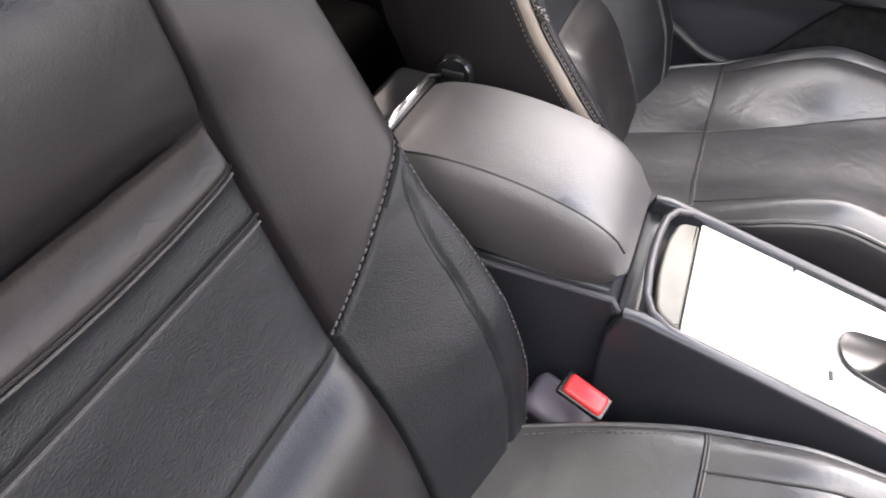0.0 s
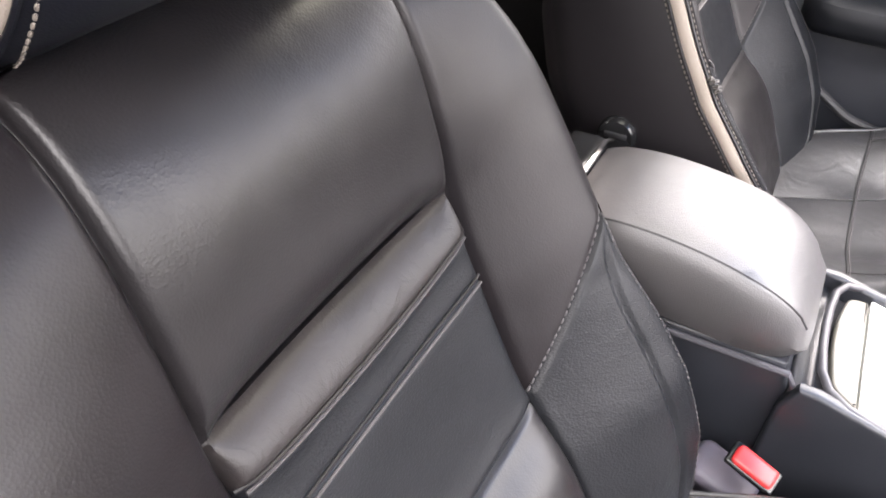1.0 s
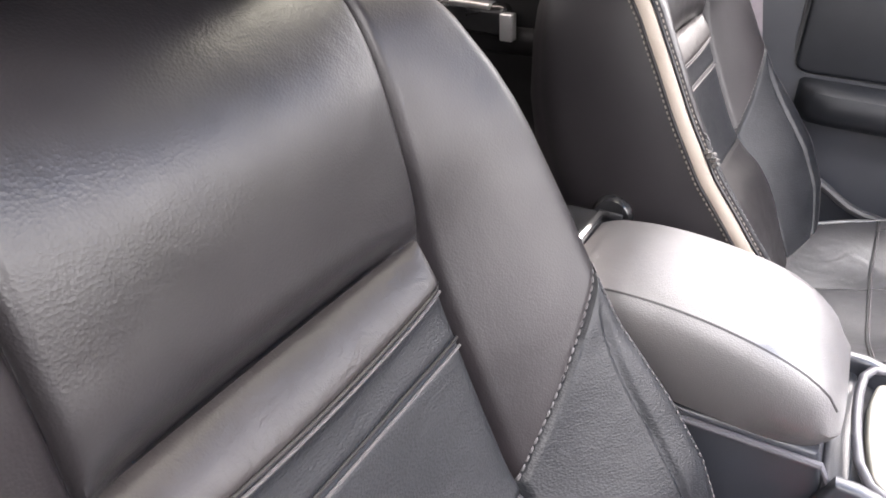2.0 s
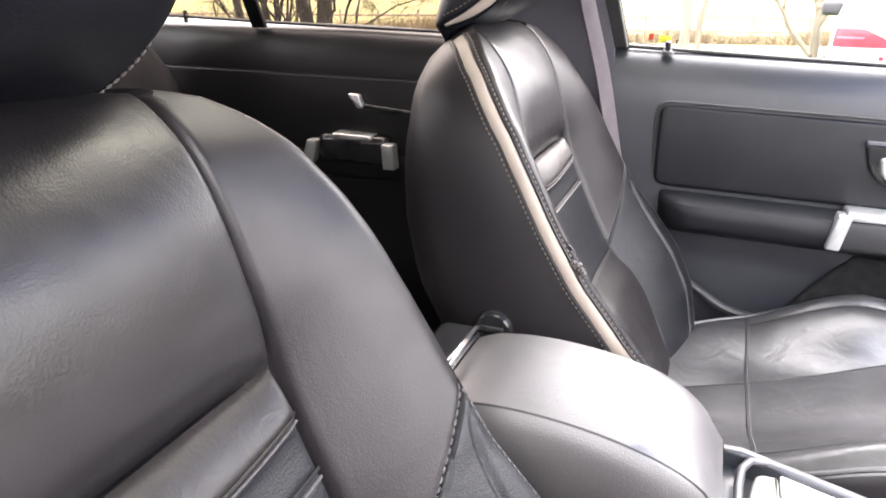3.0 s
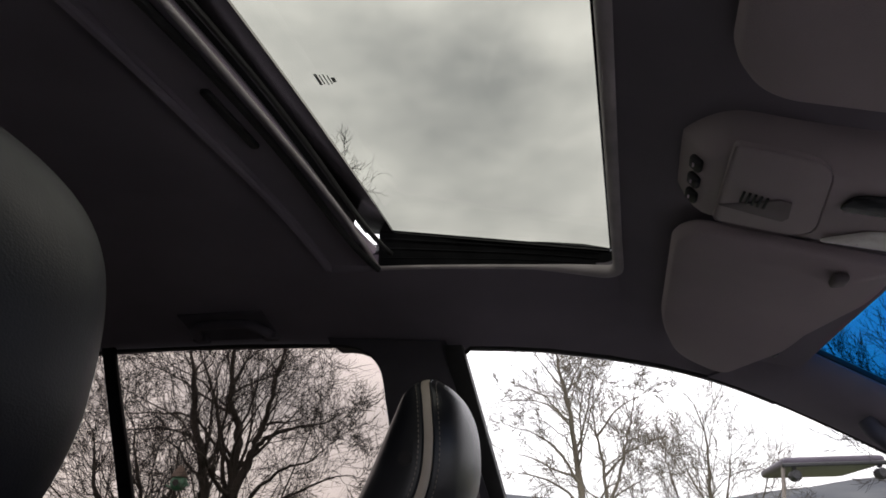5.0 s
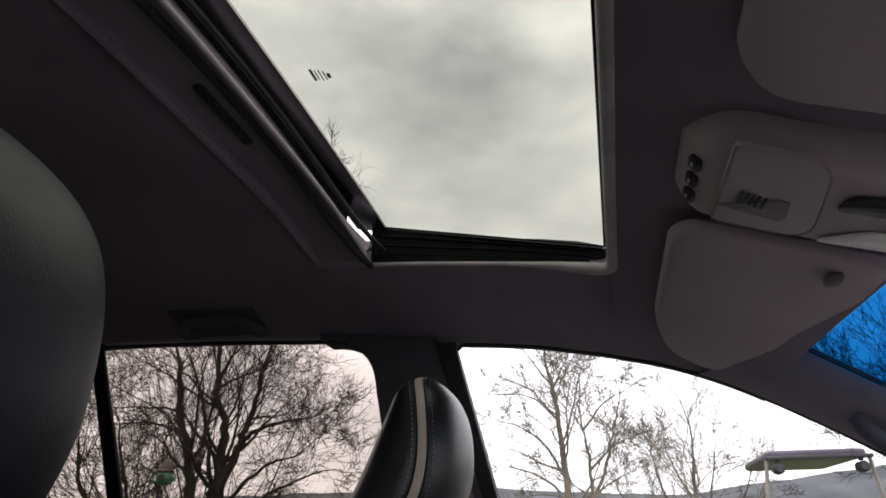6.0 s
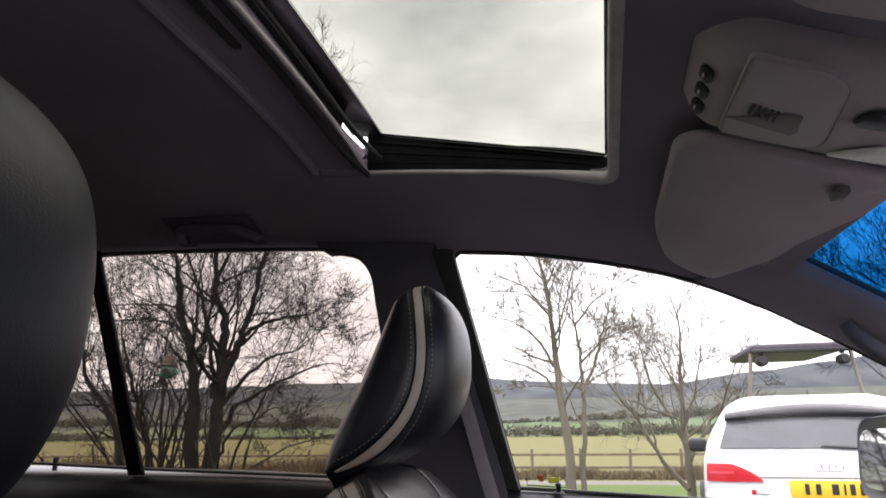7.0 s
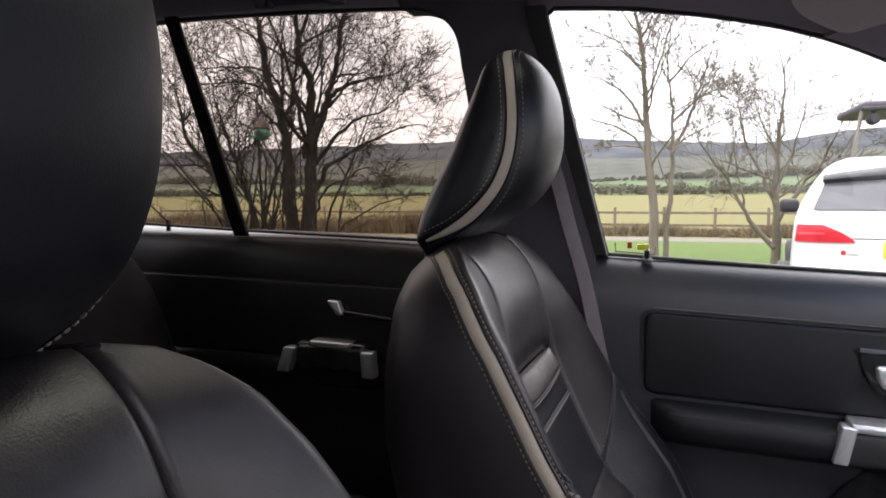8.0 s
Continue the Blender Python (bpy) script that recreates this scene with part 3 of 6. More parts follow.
        part("stitching", stitches([p + Vector((0, -sign * 0.006, 0.0012)) for p in edge], 0.0045, 0.0025, 0.0009), THREAD_DARK, cush)
        part("edge_piping", tube([p + Vector((0, sign * 0.003, 0)) for p in edge], 0.0032, 8), LEATHER_WORN_LIT, cush)
        skirt = [[Vector((cx, sign * cw(cx), cz(cx, cw(cx)) + SEAT_H)), Vector((cx, sign * (cw(cx) + 0.006), cz(cx, cw(cx)) + SEAT_H - 0.012)),
                  Vector((cx, sign * (cw(cx) + 0.004), 0.2)), Vector((cx, sign * (cw(cx) - 0.015), 0.13)), Vector((cx, sign * (cw(cx) - 0.02), 0.1))]
                 for cx in [-0.06 + 0.6 * i / 30 for i in range(31)]]
        part("seat_skirt", grid(skirt), LEATHER_SIDE, seat)
    # dark sewn lines between the cushion panels
    def seam_pt(cx, u):
        return Vector((cx, u, cz(cx, u) + SEAT_H + 0.0004))
    wide = cw(cross_x) - 0.004
    part("seam_line", tube([seam_pt(cross_x, wide * (k / 15 - 1)) for k in range(31)], 0.0015, 6), SEAL, cush)
    # The cross seam's highlight, painted as a pale tube.
    part("seam_highlight", tube([seam_pt(cross_x + 0.0032, wide * (k / 15 - 1)) for k in range(31)], 0.0012, 6), THREAD_DARK, cush, "rolled seam edge, highlight painted pale")
    part("seam_line", tube([seam_pt(-0.03 + 0.55 * k / 30, mid_u(-0.03 + 0.55 * k / 30)) for k in range(31)], 0.0011, 6), SEAL, cush)
    for sgn in (-1, 1):
        run = [cross_x + (0.52 - cross_x) * k / 24 for k in range(25)]
        part("seam_line", tube([seam_pt(cx, sgn * seam_u * cw(cx) / 0.255) for cx in run], 0.0011, 6), SEAL, cush)
    front = [[Vector((0.54 + dx, k * 0.19, cz(0.54, 0) + SEAT_H - 0.004 + dz)) for k in [i / 8 - 1 for i in range(17)]] for dx, dz in ((0, 0), (0.012, -0.02), (0.01, -0.08), (0.0, -0.15))]
    part("front_skirt", grid(front), LEATHER, seat)
    for sign in (-1, 1):
        part("seat_rail", rbox((0.2, sign * 0.19, 0.06), (0.6, 0.05, 0.12), 0.012), PLASTIC, seat)
    if knob_side:
        # recliner loop on the far side, and torn leather beside the strip
        far = [back_pt(-knob_side * 0.235, 0.1, -0.05), back_pt(-knob_side * 0.255, 0.05, 0.03), Vector((0.09, -knob_side * 0.262, SEAT_H + 0.005)), Vector((0.14, -knob_side * 0.27, SEAT_H - 0.012)), Vector((0.2, -knob_side * 0.27, SEAT_H - 0.03))]
        for j, (dx, dz, ln) in enumerate(((0.0, 0.0, 0.012), (0.008, -0.006, 0.01), (-0.006, 0.005, 0.009), (0.012, -0.013, 0.008), (0.004, 0.002, 0.007))):
            p0 = Vector((-0.092 + 0.7 * dx, knob_side * (0.2455 - 0.001 * j), 0.558 + 0.7 * dz))
            part("torn_leather", tube([p0, p0 + Vector((0.004, knob_side * 0.002, 0.003)), p0 + Vector((0.35 * ln, knob_side * 0.004, 0.5 * ln)), p0 + Vector((0.8 * ln, knob_side * 0.002, 0.4 * ln))], [0.0026, 0.0022, 0.0014, 0.0005], 6), TORN, seat, "pale torn leather edge")
        part("recliner_loop", tube(smooth_path(far, 6), 0.008, 8), PLASTIC, seat, "curved black recliner loop")
        c = back_pt(knob_side * (side_u(0.221, -0.088) - 0.009), 0.221, -0.088)
        b = tube([c, c + Vector((0, knob_side * 0.014, 0)), c + Vector((0, knob_side * 0.02, 0)), c + Vector((0, knob_side * 0.0205, 0))], [0.026, 0.026, 0.022, 0.004], 24)
        kn = part("lumbar_knob", b, PLASTIC_GLOSS, seat, "round black lumbar knob")
        part("knob_cap", rbox(c + Vector((0, knob_side * 0.021, 0.004)), (0.03, 0.004, 0.008), 0.002), PLASTIC, kn)
    return seat


DRIVER_X, PASSENGER_X = 0.340, 0.355
front_seat("black leather driver's seat with cream side piping, worn cushion", DRIVER_X, -0.394, 0.207, 0, "front seats of the car", 0.026,
           rise=[(-0.1, 0), (0, 0.004), (0.05, 0.009), (0.1, 0.014), (0.15, 0.02), (0.2, 0.025), (0.25, 0.028), (0.3, 0.029), (0.35, 0.02), (0.42, 0.008), (0.5, 0), (0.6, 0)])
front_seat("black leather passenger seat with cream side piping and lumbar knob", PASSENGER_X, 0.421, 0.135, -1, "front seats of the car", mid=(0.003, 0.3), base=[(-0.06, -0.01), (0, -0.012), (0.13, -0.013), (0.3, -0.003), (0.5, 0)],
           rise=[(-0.1, 0), (0, -0.002), (0.05, 0.002), (0.1, 0.007), (0.145, 0.015), (0.2, 0.03), (0.25, 0.042), (0.3, 0.045), (0.4, 0.016), (0.5, 0), (0.6, 0)])

# ---- belt buckle ----
bk = thing("seat_belt_buckle", "grey seat belt buckle with red release button beside the console", "seat belt", m=pose(0.410, -0.126, FLOOR + 0.004))
turn = Euler((radians(12), radians(14), radians(-12))).to_matrix().to_4x4()
def bk_box(c, s, bev):
    b = rbox(c, s, bev)
    bmesh.ops.transform(b, matrix=Matrix.Translation((0.02, -0.01, 0.3)) @ turn, verts=b.verts[:])
    return b
part("buckle_body", bk_box((-0.012, -0.012, -0.03), (0.072, 0.05, 0.06), 0.012), surface("grey_violet_plastic", (0.085, 0.074, 0.094), 0.5, scale=20, grain=0.0003), bk)
part("release_button", bk_box((0.0, -0.003, 0.031), (0.044, 0.023, 0.012), 0.0048), RED_PLASTIC, bk, "red release button")
part("button_frame", bk_box((0.0, -0.003, 0.028), (0.052, 0.028, 0.008), 0.003), PLASTIC_GLOSS, bk)
part("stalk", tube([(0.0, 0.0, 0.0), (0.004, 0, 0.12), (0.015, -0.005, 0.275)], [0.014, 0.014, 0.018], 10), PLASTIC, bk)

# ---- centre console ----
console = thing("centre_console", "black centre console with padded armrest and aluminium panel", "console", m=pose(0.005, 0.009, 0.003))
def tray_z(x):
    return 0.805 - 0.25 * (x - 0.5)
side = [(0.12, FLOOR), (0.12, 0.8), (0.16, 0.835), (0.425, 0.835), (0.437, 0.79), (0.44, FLOOR)]
part("console_box", prism([(x, -0.092, z) for x, z in side], (0, 0.178, 0), 0.006), PLASTIC_SOFT, console, "charcoal console side below the armrest")
# Edge is greyer than the side: the light along it is in its colour.
part("console_lip", tube([(0.13, -0.0945, 0.822), (0.2, -0.0945, 0.8255), (0.43, -0.0945, 0.8255), (0.438, -0.094, 0.81), (0.44, -0.0935, 0.7)], 0.0035, 8), surface("lit_console_edge", (0.06, 0.058, 0.066), 0.45, scale=12), console, "moulded console edge, painted paler as lit")
for sy in (-0.108, 0.086):
    pts = [(0.43, FLOOR), (0.43, 0.79), (0.442, 0.822), (0.46, 0.822), (1.15, tray_z(1.15) + 0.008), (1.15, FLOOR)]
    part("console_side", prism([(x, sy, z) for x, z in pts], (0, 0.016, 0), 0.005), PLASTIC_SOFT, console)
part("console_rear_rim", prism(rounded([(0.434, -0.1, 0.7), (0.434, 0.094, 0.7), (0.458, 0.094, 0.7), (0.458, -0.1, 0.7)], 0.008), (0, 0, 0.104), 0.006), PLASTIC_SOFT, console)
def tray_pt(x, y, dz=0.0):
    return Vector((x, y, tray_z(x) + dz))
def tray_panel(x0, x1, y0, y1, dz, thick, bev, r=0.004, bm=None):
    o = rounded([tray_pt(x0, y0, dz), tray_pt(x1, y0, dz), tray_pt(x1, y1, dz), tray_pt(x0, y1, dz)], r, 4)
    return prism(o, (0, 0, thick), bev, 2, bm)
part("tray_floor", tray_panel(0.455, 1.14, -0.095, 0.09, -0.04, 0.02, 0), PLASTIC, console)
rim_o = [(1.1, -0.1), (0.9, -0.1), (0.7, -0.1), (0.52, -0.1), (0.487, -0.098), (0.468, -0.088), (0.459, -0.068), (0.4555, -0.035), (0.4545, 0.0), (0.4555, 0.03), (0.459, 0.062), (0.468, 0.082), (0.487, 0.092), (0.52, 0.094), (0.7, 0.094), (0.9, 0.094), (1.1, 0.094)]
part("tray_rim", tube([tray_pt(x, y, 0.004) for x, y in rim_o], 0.0045, 10), surface("grey_violet_rim_plastic", (0.05, 0.048, 0.055), 0.42, scale=12, spec=0.6, grain=0.0002), console, "grey moulded tray rim")
lid_o = rounded([tray_pt(0.471, -0.078, -0.012), tray_pt(0.496, -0.09, -0.012), tray_pt(0.496, 0.078, -0.012), tray_pt(0.474, 0.07, -0.012), tray_pt(0.4655, 0.03, -0.012), tray_pt(0.4645, -0.03, -0.012)], [0.01, 0.004, 0.004, 0.01, 0.03, 0.03], 5)
part("cubby_lid", prism(lid_o, (0, 0, 0.014), 0.004), surface("grey_console_lid", (0.13, 0.124, 0.106), 0.4, scale=14, grain=0.0003), console, "grey cubby lid")
part("aluminium_panel", tray_panel(0.498, 0.606, -0.092, 0.085, -0.02, 0.021, 0.002), ALU, console, "brushed aluminium console panel")
part("aluminium_panel", tray_panel(0.6075, 1.1, -0.092, 0.085, -0.02, 0.021, 0.002), ALU, console, "brushed aluminium console panel")
boot = rounded([tray_pt(0.655, -0.035, 0.001), tray_pt(0.78, -0.05, 0.001), tray_pt(0.78, 0.05, 0.001), tray_pt(0.655, 0.02, 0.001)], 0.03, 5)
part("shift_gate", prism(boot, (0, 0, 0.006), 0.002), PLASTIC_GLOSS, console)
part("shift_lever", tube([(0.73, 0.0, tray_z(0.73)), (0.725, 0, 0.86), (0.71, 0, 0.9), (0.69, 0, 0.915)], [0.02, 0.016, 0.022, 0.02], 14), PLASTIC, console, "leather gear lever")
part("panel_mark", rbox(tray_pt(0.648, -0.052, 0.002), (0.004, 0.012, 0.0016), 0.0005), PLASTIC, console)
# armrest: rounded lid with a crease along its side
rows = []
for i in range(28):
    f = i / 27
    x = 0.185 + 0.254 * f
    end = max(0.0, (x - 0.36) / 0.085)
    shrink = 0.014 * end ** 2.2
    start = max(0.0, (0.2 - x) / 0.015) * 0.004
    top = curve_at(x, [(0.185, 0.934), (0.24, 0.942), (0.3, 0.941), (0.36, 0.932), (0.4, 0.919), (0.43, 0.898), (0.445, 0.872)]) - start
    crease = curve_at(x, [(0.185, 0.931), (0.24, 0.938), (0.3, 0.936), (0.36, 0.926), (0.4, 0.912), (0.43, 0.89), (0.445, 0.866)]) - start
    low = curve_at(x, [(0.185, 0.845), (0.3, 0.838), (0.4, 0.83), (0.43, 0.832), (0.445, 0.842)])
    y0, y1 = -0.105 + shrink, 0.054 - shrink
    c, h = (y0 + y1) / 2, (y1 - y0) / 2
    ring = []
    for k in range(15):
        a = k / 14 * 2 - 1
        ring.append(Vector((x, (y0 + 0.013) + (y1 - y0 - 0.017) * (a + 1) / 2, crease + (top - crease) * 0.75 * (1 - abs(a) ** 3.2))))
    ring += [Vector((x, y1 - 0.001, crease - 0.004)), Vector((x, y1, crease - 0.01)), Vector((x, y1 + 0.001, (crease + low) / 2)), Vector((x, y1 - 0.008, low + 0.006)), Vector((x, y1 - 0.016, low))]
    ring += [Vector((x, c, low))]
    ring += [Vector((x, y0 + 0.016, low)), Vector((x, y0 + 0.008, low + 0.006)), Vector((x, y0 - 0.001, (crease + low) / 2)), Vector((x, y0 + 0.003, crease - 0.016)), Vector((x, y0 + 0.009, crease - 0.005))]
    rows.append([Vector((0.185 + (p.x - 0.185) * 0.955, p.y, p.z)) for p in ring])
first = [Vector((rows[0][0].x - 0.004, p.y * 0.97, 0.9 + (p.z - 0.9) * 0.94)) for p in rows[0]]
last = [Vector((rows[-1][0].x + 0.008, p.y * 0.9, 0.855 + (p.z - 0.855) * 0.55)) for p in rows[-1]]
arm = part("armrest", grid([first] + rows + [last], closed=True, caps=True), surface("armrest_vinyl", (0.058, 0.0545, 0.056), 0.41, color2=(0.069, 0.065, 0.066), scale=10, grain=0.0003, grain_scale=800, fine="voronoi", rough_var=0.06, wrinkle=0.0006, wrinkle_scale=11, spec=1.0), console, "padded vinyl armrest lid")
for k in (0, 14):
    part("crease_piping", tube([r[k] + Vector((0, 0, -0.002)) for r in rows], 0.0016, 6), LEATHER_SIDE, arm)
part("hinge_block", rbox((0.155, -0.012, 0.9), (0.05, 0.15, 0.07), 0.012), PLASTIC_GLOSS, console, "gloss black hinge block")
part("hinge_trim", tube([(0.181, -0.088, 0.93), (0.181, -0.05, 0.945), (0.181, 0.03, 0.945), (0.181, 0.062, 0.93)], 0.0028, 8), CHROME, console)

# ---- cabin shell ----
def sill_z(x):
    return lerp(x, [(-1.1, 1.236), (-0.7, 1.229), (-0.3, 1.22), (-0.144, 1.212), (0.23, 1.19), (0.5, 1.176), (0.85, 1.158), (1.2, 1.135)])
def glass_y(z):
    return 0.74 - 0.36 * (z - 1.17)
def rail_z(x):
    """Height of the upper edge of the side windows."""
    return curve_at(x, [(-1.4, 1.6), (-0.9, 1.63), (-0.544, 1.636), (-0.288, 1.628), (-0.04, 1.614), (0.15, 1.597), (0.3, 1.583), (0.486, 1.546), (0.602, 1.506), (0.746, 1.434),
                        (0.835, 1.383), (0.95, 1.308), (1.06, 1.225), (1.14, 1.15)])
def roof_c(x):
    return curve_at(x, [(-1.4, 1.69), (-0.6, 1.715), (0.0, 1.705), (0.2, 1.69), (0.4, 1.66), (0.5, 1.612), (0.6, 1.57), (0.7, 1.54), (0.75, 1.528)])
def roof_z(x, y):
    r = glass_y(rail_z(x)) + 0.03
    k = min(1.0, abs(y) / r)
    edge = rail_z(x) + 0.001
    return edge + (roof_c(x) - edge) * (1 - k ** 3.0)
X_REAR, X_HEAD = -1.3, 0.68
HOLE = (-0.022, 0.426, 0.395)

def roof_patch(x0, x1, y0, y1, nx, ny, bm):
    def fn(a, b):
        front = x1 + (0.045 - 0.072 * min(1, abs((y0 + (y1 - y0) * b) * 0.62) / 0.515) ** 2 if x1 == X_HEAD else 0)
        x = x0 + (front - x0) * a
        r = glass_y(rail_z(min(x, X_HEAD))) + 0.03
        yy = [v if abs(v) < 0.5 else math.copysign(r, v) for v in (y0, y1)]
        y = yy[0] + (yy[1] - yy[0]) * b
        return Vector((x, y, roof_z(x, y)))
    patch(fn, nx, ny, thick=(0, 0, 0.028), bm=bm)
bm = bmesh.new()
roof_patch(X_REAR, HOLE[0], -0.9, 0.9, 24, 36, bm)
roof_patch(HOLE[1], X_HEAD, -0.9, 0.9, 14, 36, bm)
roof_patch(HOLE[0], HOLE[1], HOLE[2], 0.9, 16, 10, bm)
roof_patch(HOLE[0], HOLE[1], -0.9, -HOLE[2], 16, 10, bm)
tagged(part("ceiling", bm, HEADLINER, None, smooth=30), "dark grey fabric headliner with sunroof opening", "ceiling", kind="structure")

# outer roof skin above it
bm = bmesh.new()
def skin(x0, x1, y0, y1, nx, ny):
    def fn(a, b):
        x = x0 + (x1 - x0) * a
        y = y0 + (y1 - y0) * b
        return Vector((x, y, roof_z(x, y) + 0.045))
    patch(fn, nx, ny, thick=(0, 0, 0.012), bm=bm)
skin(X_REAR, -0.01, -0.6, 0.6, 16, 16)
skin(0.436, 0.7, -0.56, 0.56, 8, 16)
skin(-0.01, 0.436, 0.412, 0.59, 8, 4)
skin(-0.01, 0.436, -0.59, -0.412, 8, 4)
tagged(part("roof_panel", bm, BODY_METAL), "painted metal outer roof panel", "roof", kind="structure")

# floor, bulkheads
def plain(name, bm, mat_, label, cat):
    return tagged(part(name, bm, mat_), label, cat, kind="structure")
plain("floor", rbox((-0.05, 0, FLOOR - 0.03), (2.6, 1.5, 0.06), 0.01), CARPET, "black carpeted cabin floor", "floor")
plain("wall_rear", rbox((X_REAR - 0.03, 0, 0.8), (0.06, 1.5, 0.8), 0.01), PLASTIC, "dark rear cabin wall", "wall")
# The dashboard is unseen; its pale grey is chosen to bounce light upward.
plain("wall_front", prism([(1.12, -0.72, FLOOR), (1.12, -0.72, 1.06), (1.5, -0.72, 1.06), (1.5, -0.72, FLOOR)], (0, 1.44, 0), 0.03), surface("pale_bounce_dashboard", (0.24, 0.225, 0.23), 0.7, scale=9, grain=0.0005, grain_scale=900), "unseen dashboard bulkhead, pale to bounce light upward", "wall")


# unseen bonnet ahead of the windscreen, added in silver to bounce skylight inside
bonnet = patch(lambda a, b: Vector((1.42 + 0.95 * a, (2 * b - 1) * (0.78 - 0.1 * a * a), 1.06 - 0.06 * a - 0.14 * a ** 3 - 0.05 * abs(2 * b - 1) ** 3)), 12, 16, thick=(0, 0, -0.03))
plain("bonnet", bonnet, surface("silver_bounce_paint", (0.42, 0.42, 0.43), 0.3, metal=0.3, scale=4, coat=0.4), "unseen silver bonnet added to bounce skylight through the windscreen", "bonnet")


def window_pt(x, z, off=0.0):
    return Vector((x, glass_y(z) + off, z))

CORNER = [(p.x, p.z) for p in smooth_path([(-0.095, 0, 1.6165), (-0.07, 0, 1.615), (-0.04, 0, 1.607), (-0.012, 0, 1.588), (0.003, 0, 1.555), (0.01, 0, 1.5)], 4)]
FRONT_WIN = [(0.236, 1.192), (0.152, 1.585)] + [(x, rail_z(x)) for x in (0.165, 0.23, 0.3, 0.4, 0.486, 0.55, 0.602, 0.67, 0.746, 0.835, 0.95, 1.05)] + [(1.1, 1.145), (0.85, 1.16), (0.5, 1.177)]
REAR_WIN = [(-0.9, 1.245), (-0.86, 1.5), (-0.82, 1.6), (-0.77, 1.632), (-0.544, 1.636), (-0.288, 1.628)] + CORNER + [(0.03, 1.205), (-0.144, 1.213), (-0.5, 1.226)]

for sign in (1, -1):
    # A-pillar trim from the header down to the dashboard
    xs = [0.55 + 0.6 * i / 24 for i in range(25)]
    lo = [Vector((x, sign * (glass_y(rail_z(x)) + 0.006), rail_z(x) - 0.001)) for x in xs]
    hi = [Vector((lerp(x, [(0.55, 0.66), (1.15, 1.36)]), sign * lerp(x, [(0.55, 0.513), (0.73, 0.518), (1.15, 0.63)]), lerp(x, [(0.55, 1.548), (1.15, 1.1)]))) for x in xs]
    def pillar_fn(a, b, lo=lo, hi=hi, sign=sign):
        k = a * 24
        i = min(23, int(k))
        f = k - i
        p = lo[i].lerp(lo[i + 1], f).lerp(hi[i].lerp(hi[i + 1], f), b)
        return p + Vector((-0.3, -sign * 1.0, -0.4)).normalized() * 0.022 * math.sin(math.pi * b) ** 0.7
    pil = tagged(part("pillar_trim", patch(pillar_fn, 36, 12, thick=(0.01, sign * 0.03, 0.02)), HEADLINER), "dark grey fabric windscreen pillar trim", "pillar", kind="structure")
    # grab handle on it
    if sign == 1:
        gp = smooth_path([pillar_fn(0.25, 0.45), pillar_fn(0.29, 0.35) + Vector((0, -0.02, -0.012)), pillar_fn(0.38, 0.3) + Vector((0, -0.036, -0.02)), pillar_fn(0.58, 0.3) + Vector((0, -0.036, -0.02)),
                          pillar_fn(0.7, 0.35) + Vector((0, -0.02, -0.012)), pillar_fn(0.75, 0.45)], 6)
        part("grab_handle", tube(gp, 0.013, 12), TRIM_FABRIC, pil, "moulded grab handle")
        part("handle_recess", tube([pillar_fn(a, 0.55) for a in (0.33, 0.38, 0.52, 0.62, 0.68)], [0.004, 0.012, 0.014, 0.012, 0.004], 10), PLASTIC, pil)
    # B-pillar trim between the doors
    bp = [(-0.1, 1.63)] + CORNER + [(0.02, 1.35), (0.03, 1.205), (0.02, FLOOR), (0.3, FLOOR), (0.215, 1.195), (0.178, 1.35), (0.14, 1.5), (0.12, 1.61)]
    out = [Vector((x, sign * (glass_y(min(z, 1.64)) - 0.022 * min(1.0, max(0.0, (1.615 - z) / 0.1)) if z > 1.1 else 0.755), z)) for x, z in bp]
    b = bmesh.new()
    inner = [b.verts.new(p) for p in out]
    outer = [b.verts.new(p + Vector((0, sign * 0.06, 0))) for p in out]
    n = len(inner)
    b.faces.new(inner)
    b.faces.new(list(reversed(outer)))
    for i in range(n):
        b.faces.new((inner[i], outer[i], outer[(i + 1) % n], inner[(i + 1) % n]))
    bmesh.ops.triangulate(b, faces=b.faces[:])
    tagged(part("pillar_trim", b, TRIM_FABRIC), "grey trim of the pillar between the doors, darkened for shade", "pillar", kind="structure")
    # C-pillar filler behind the rear window
    cp = [(-0.9, 1.236), (-0.86, 1.5), (-0.82, 1.6), (-0.77, 1.64), (-1.3, 1.64), (-1.3, 1.236)]
    tagged(part("pillar_trim", prism([Vector((x, sign * (glass_y(z) - 0.02), z)) for x, z in cp], (0, sign * 0.06, 0), 0.0), TRIM_FABRIC), "dark rear pillar trim", "pillar", kind="structure")

# windows as thin panes
def window_thing(name, outline, mat_, label, sign=1):
    w = thing(name, label, "window", kind="structure")
    pts = [Vector((x, sign * (glass_y(z) + 0.012), z)) for x, z in outline]
    part("pane", prism(pts, (0, sign * 0.004, 0)), mat_, w, smooth=0)
    seal = [Vector((x, sign * (glass_y(z) + 0.004), z)) for x, z in outline]
    path = []
    for a, c in zip(seal, seal[1:] + seal[:1]):
        path += [a.lerp(c, k / 3) for k in range(3)]
    b = tube(path + [path[0]], 0.0035, 6, caps=False)
    part("window_seal", b, SEAL, w, "black rubber window seal")
    return w
win_f = window_thing("window_1", FRONT_WIN, GLASS_CLEAR, "clear front passenger door window")
win_r = window_thing("window_2", REAR_WIN, GLASS_TINT, "privacy tinted rear door window with black divider")
window_thing("window_3", REAR_WIN, GLASS_DARK, "privacy tinted rear door window with black divider", -1)
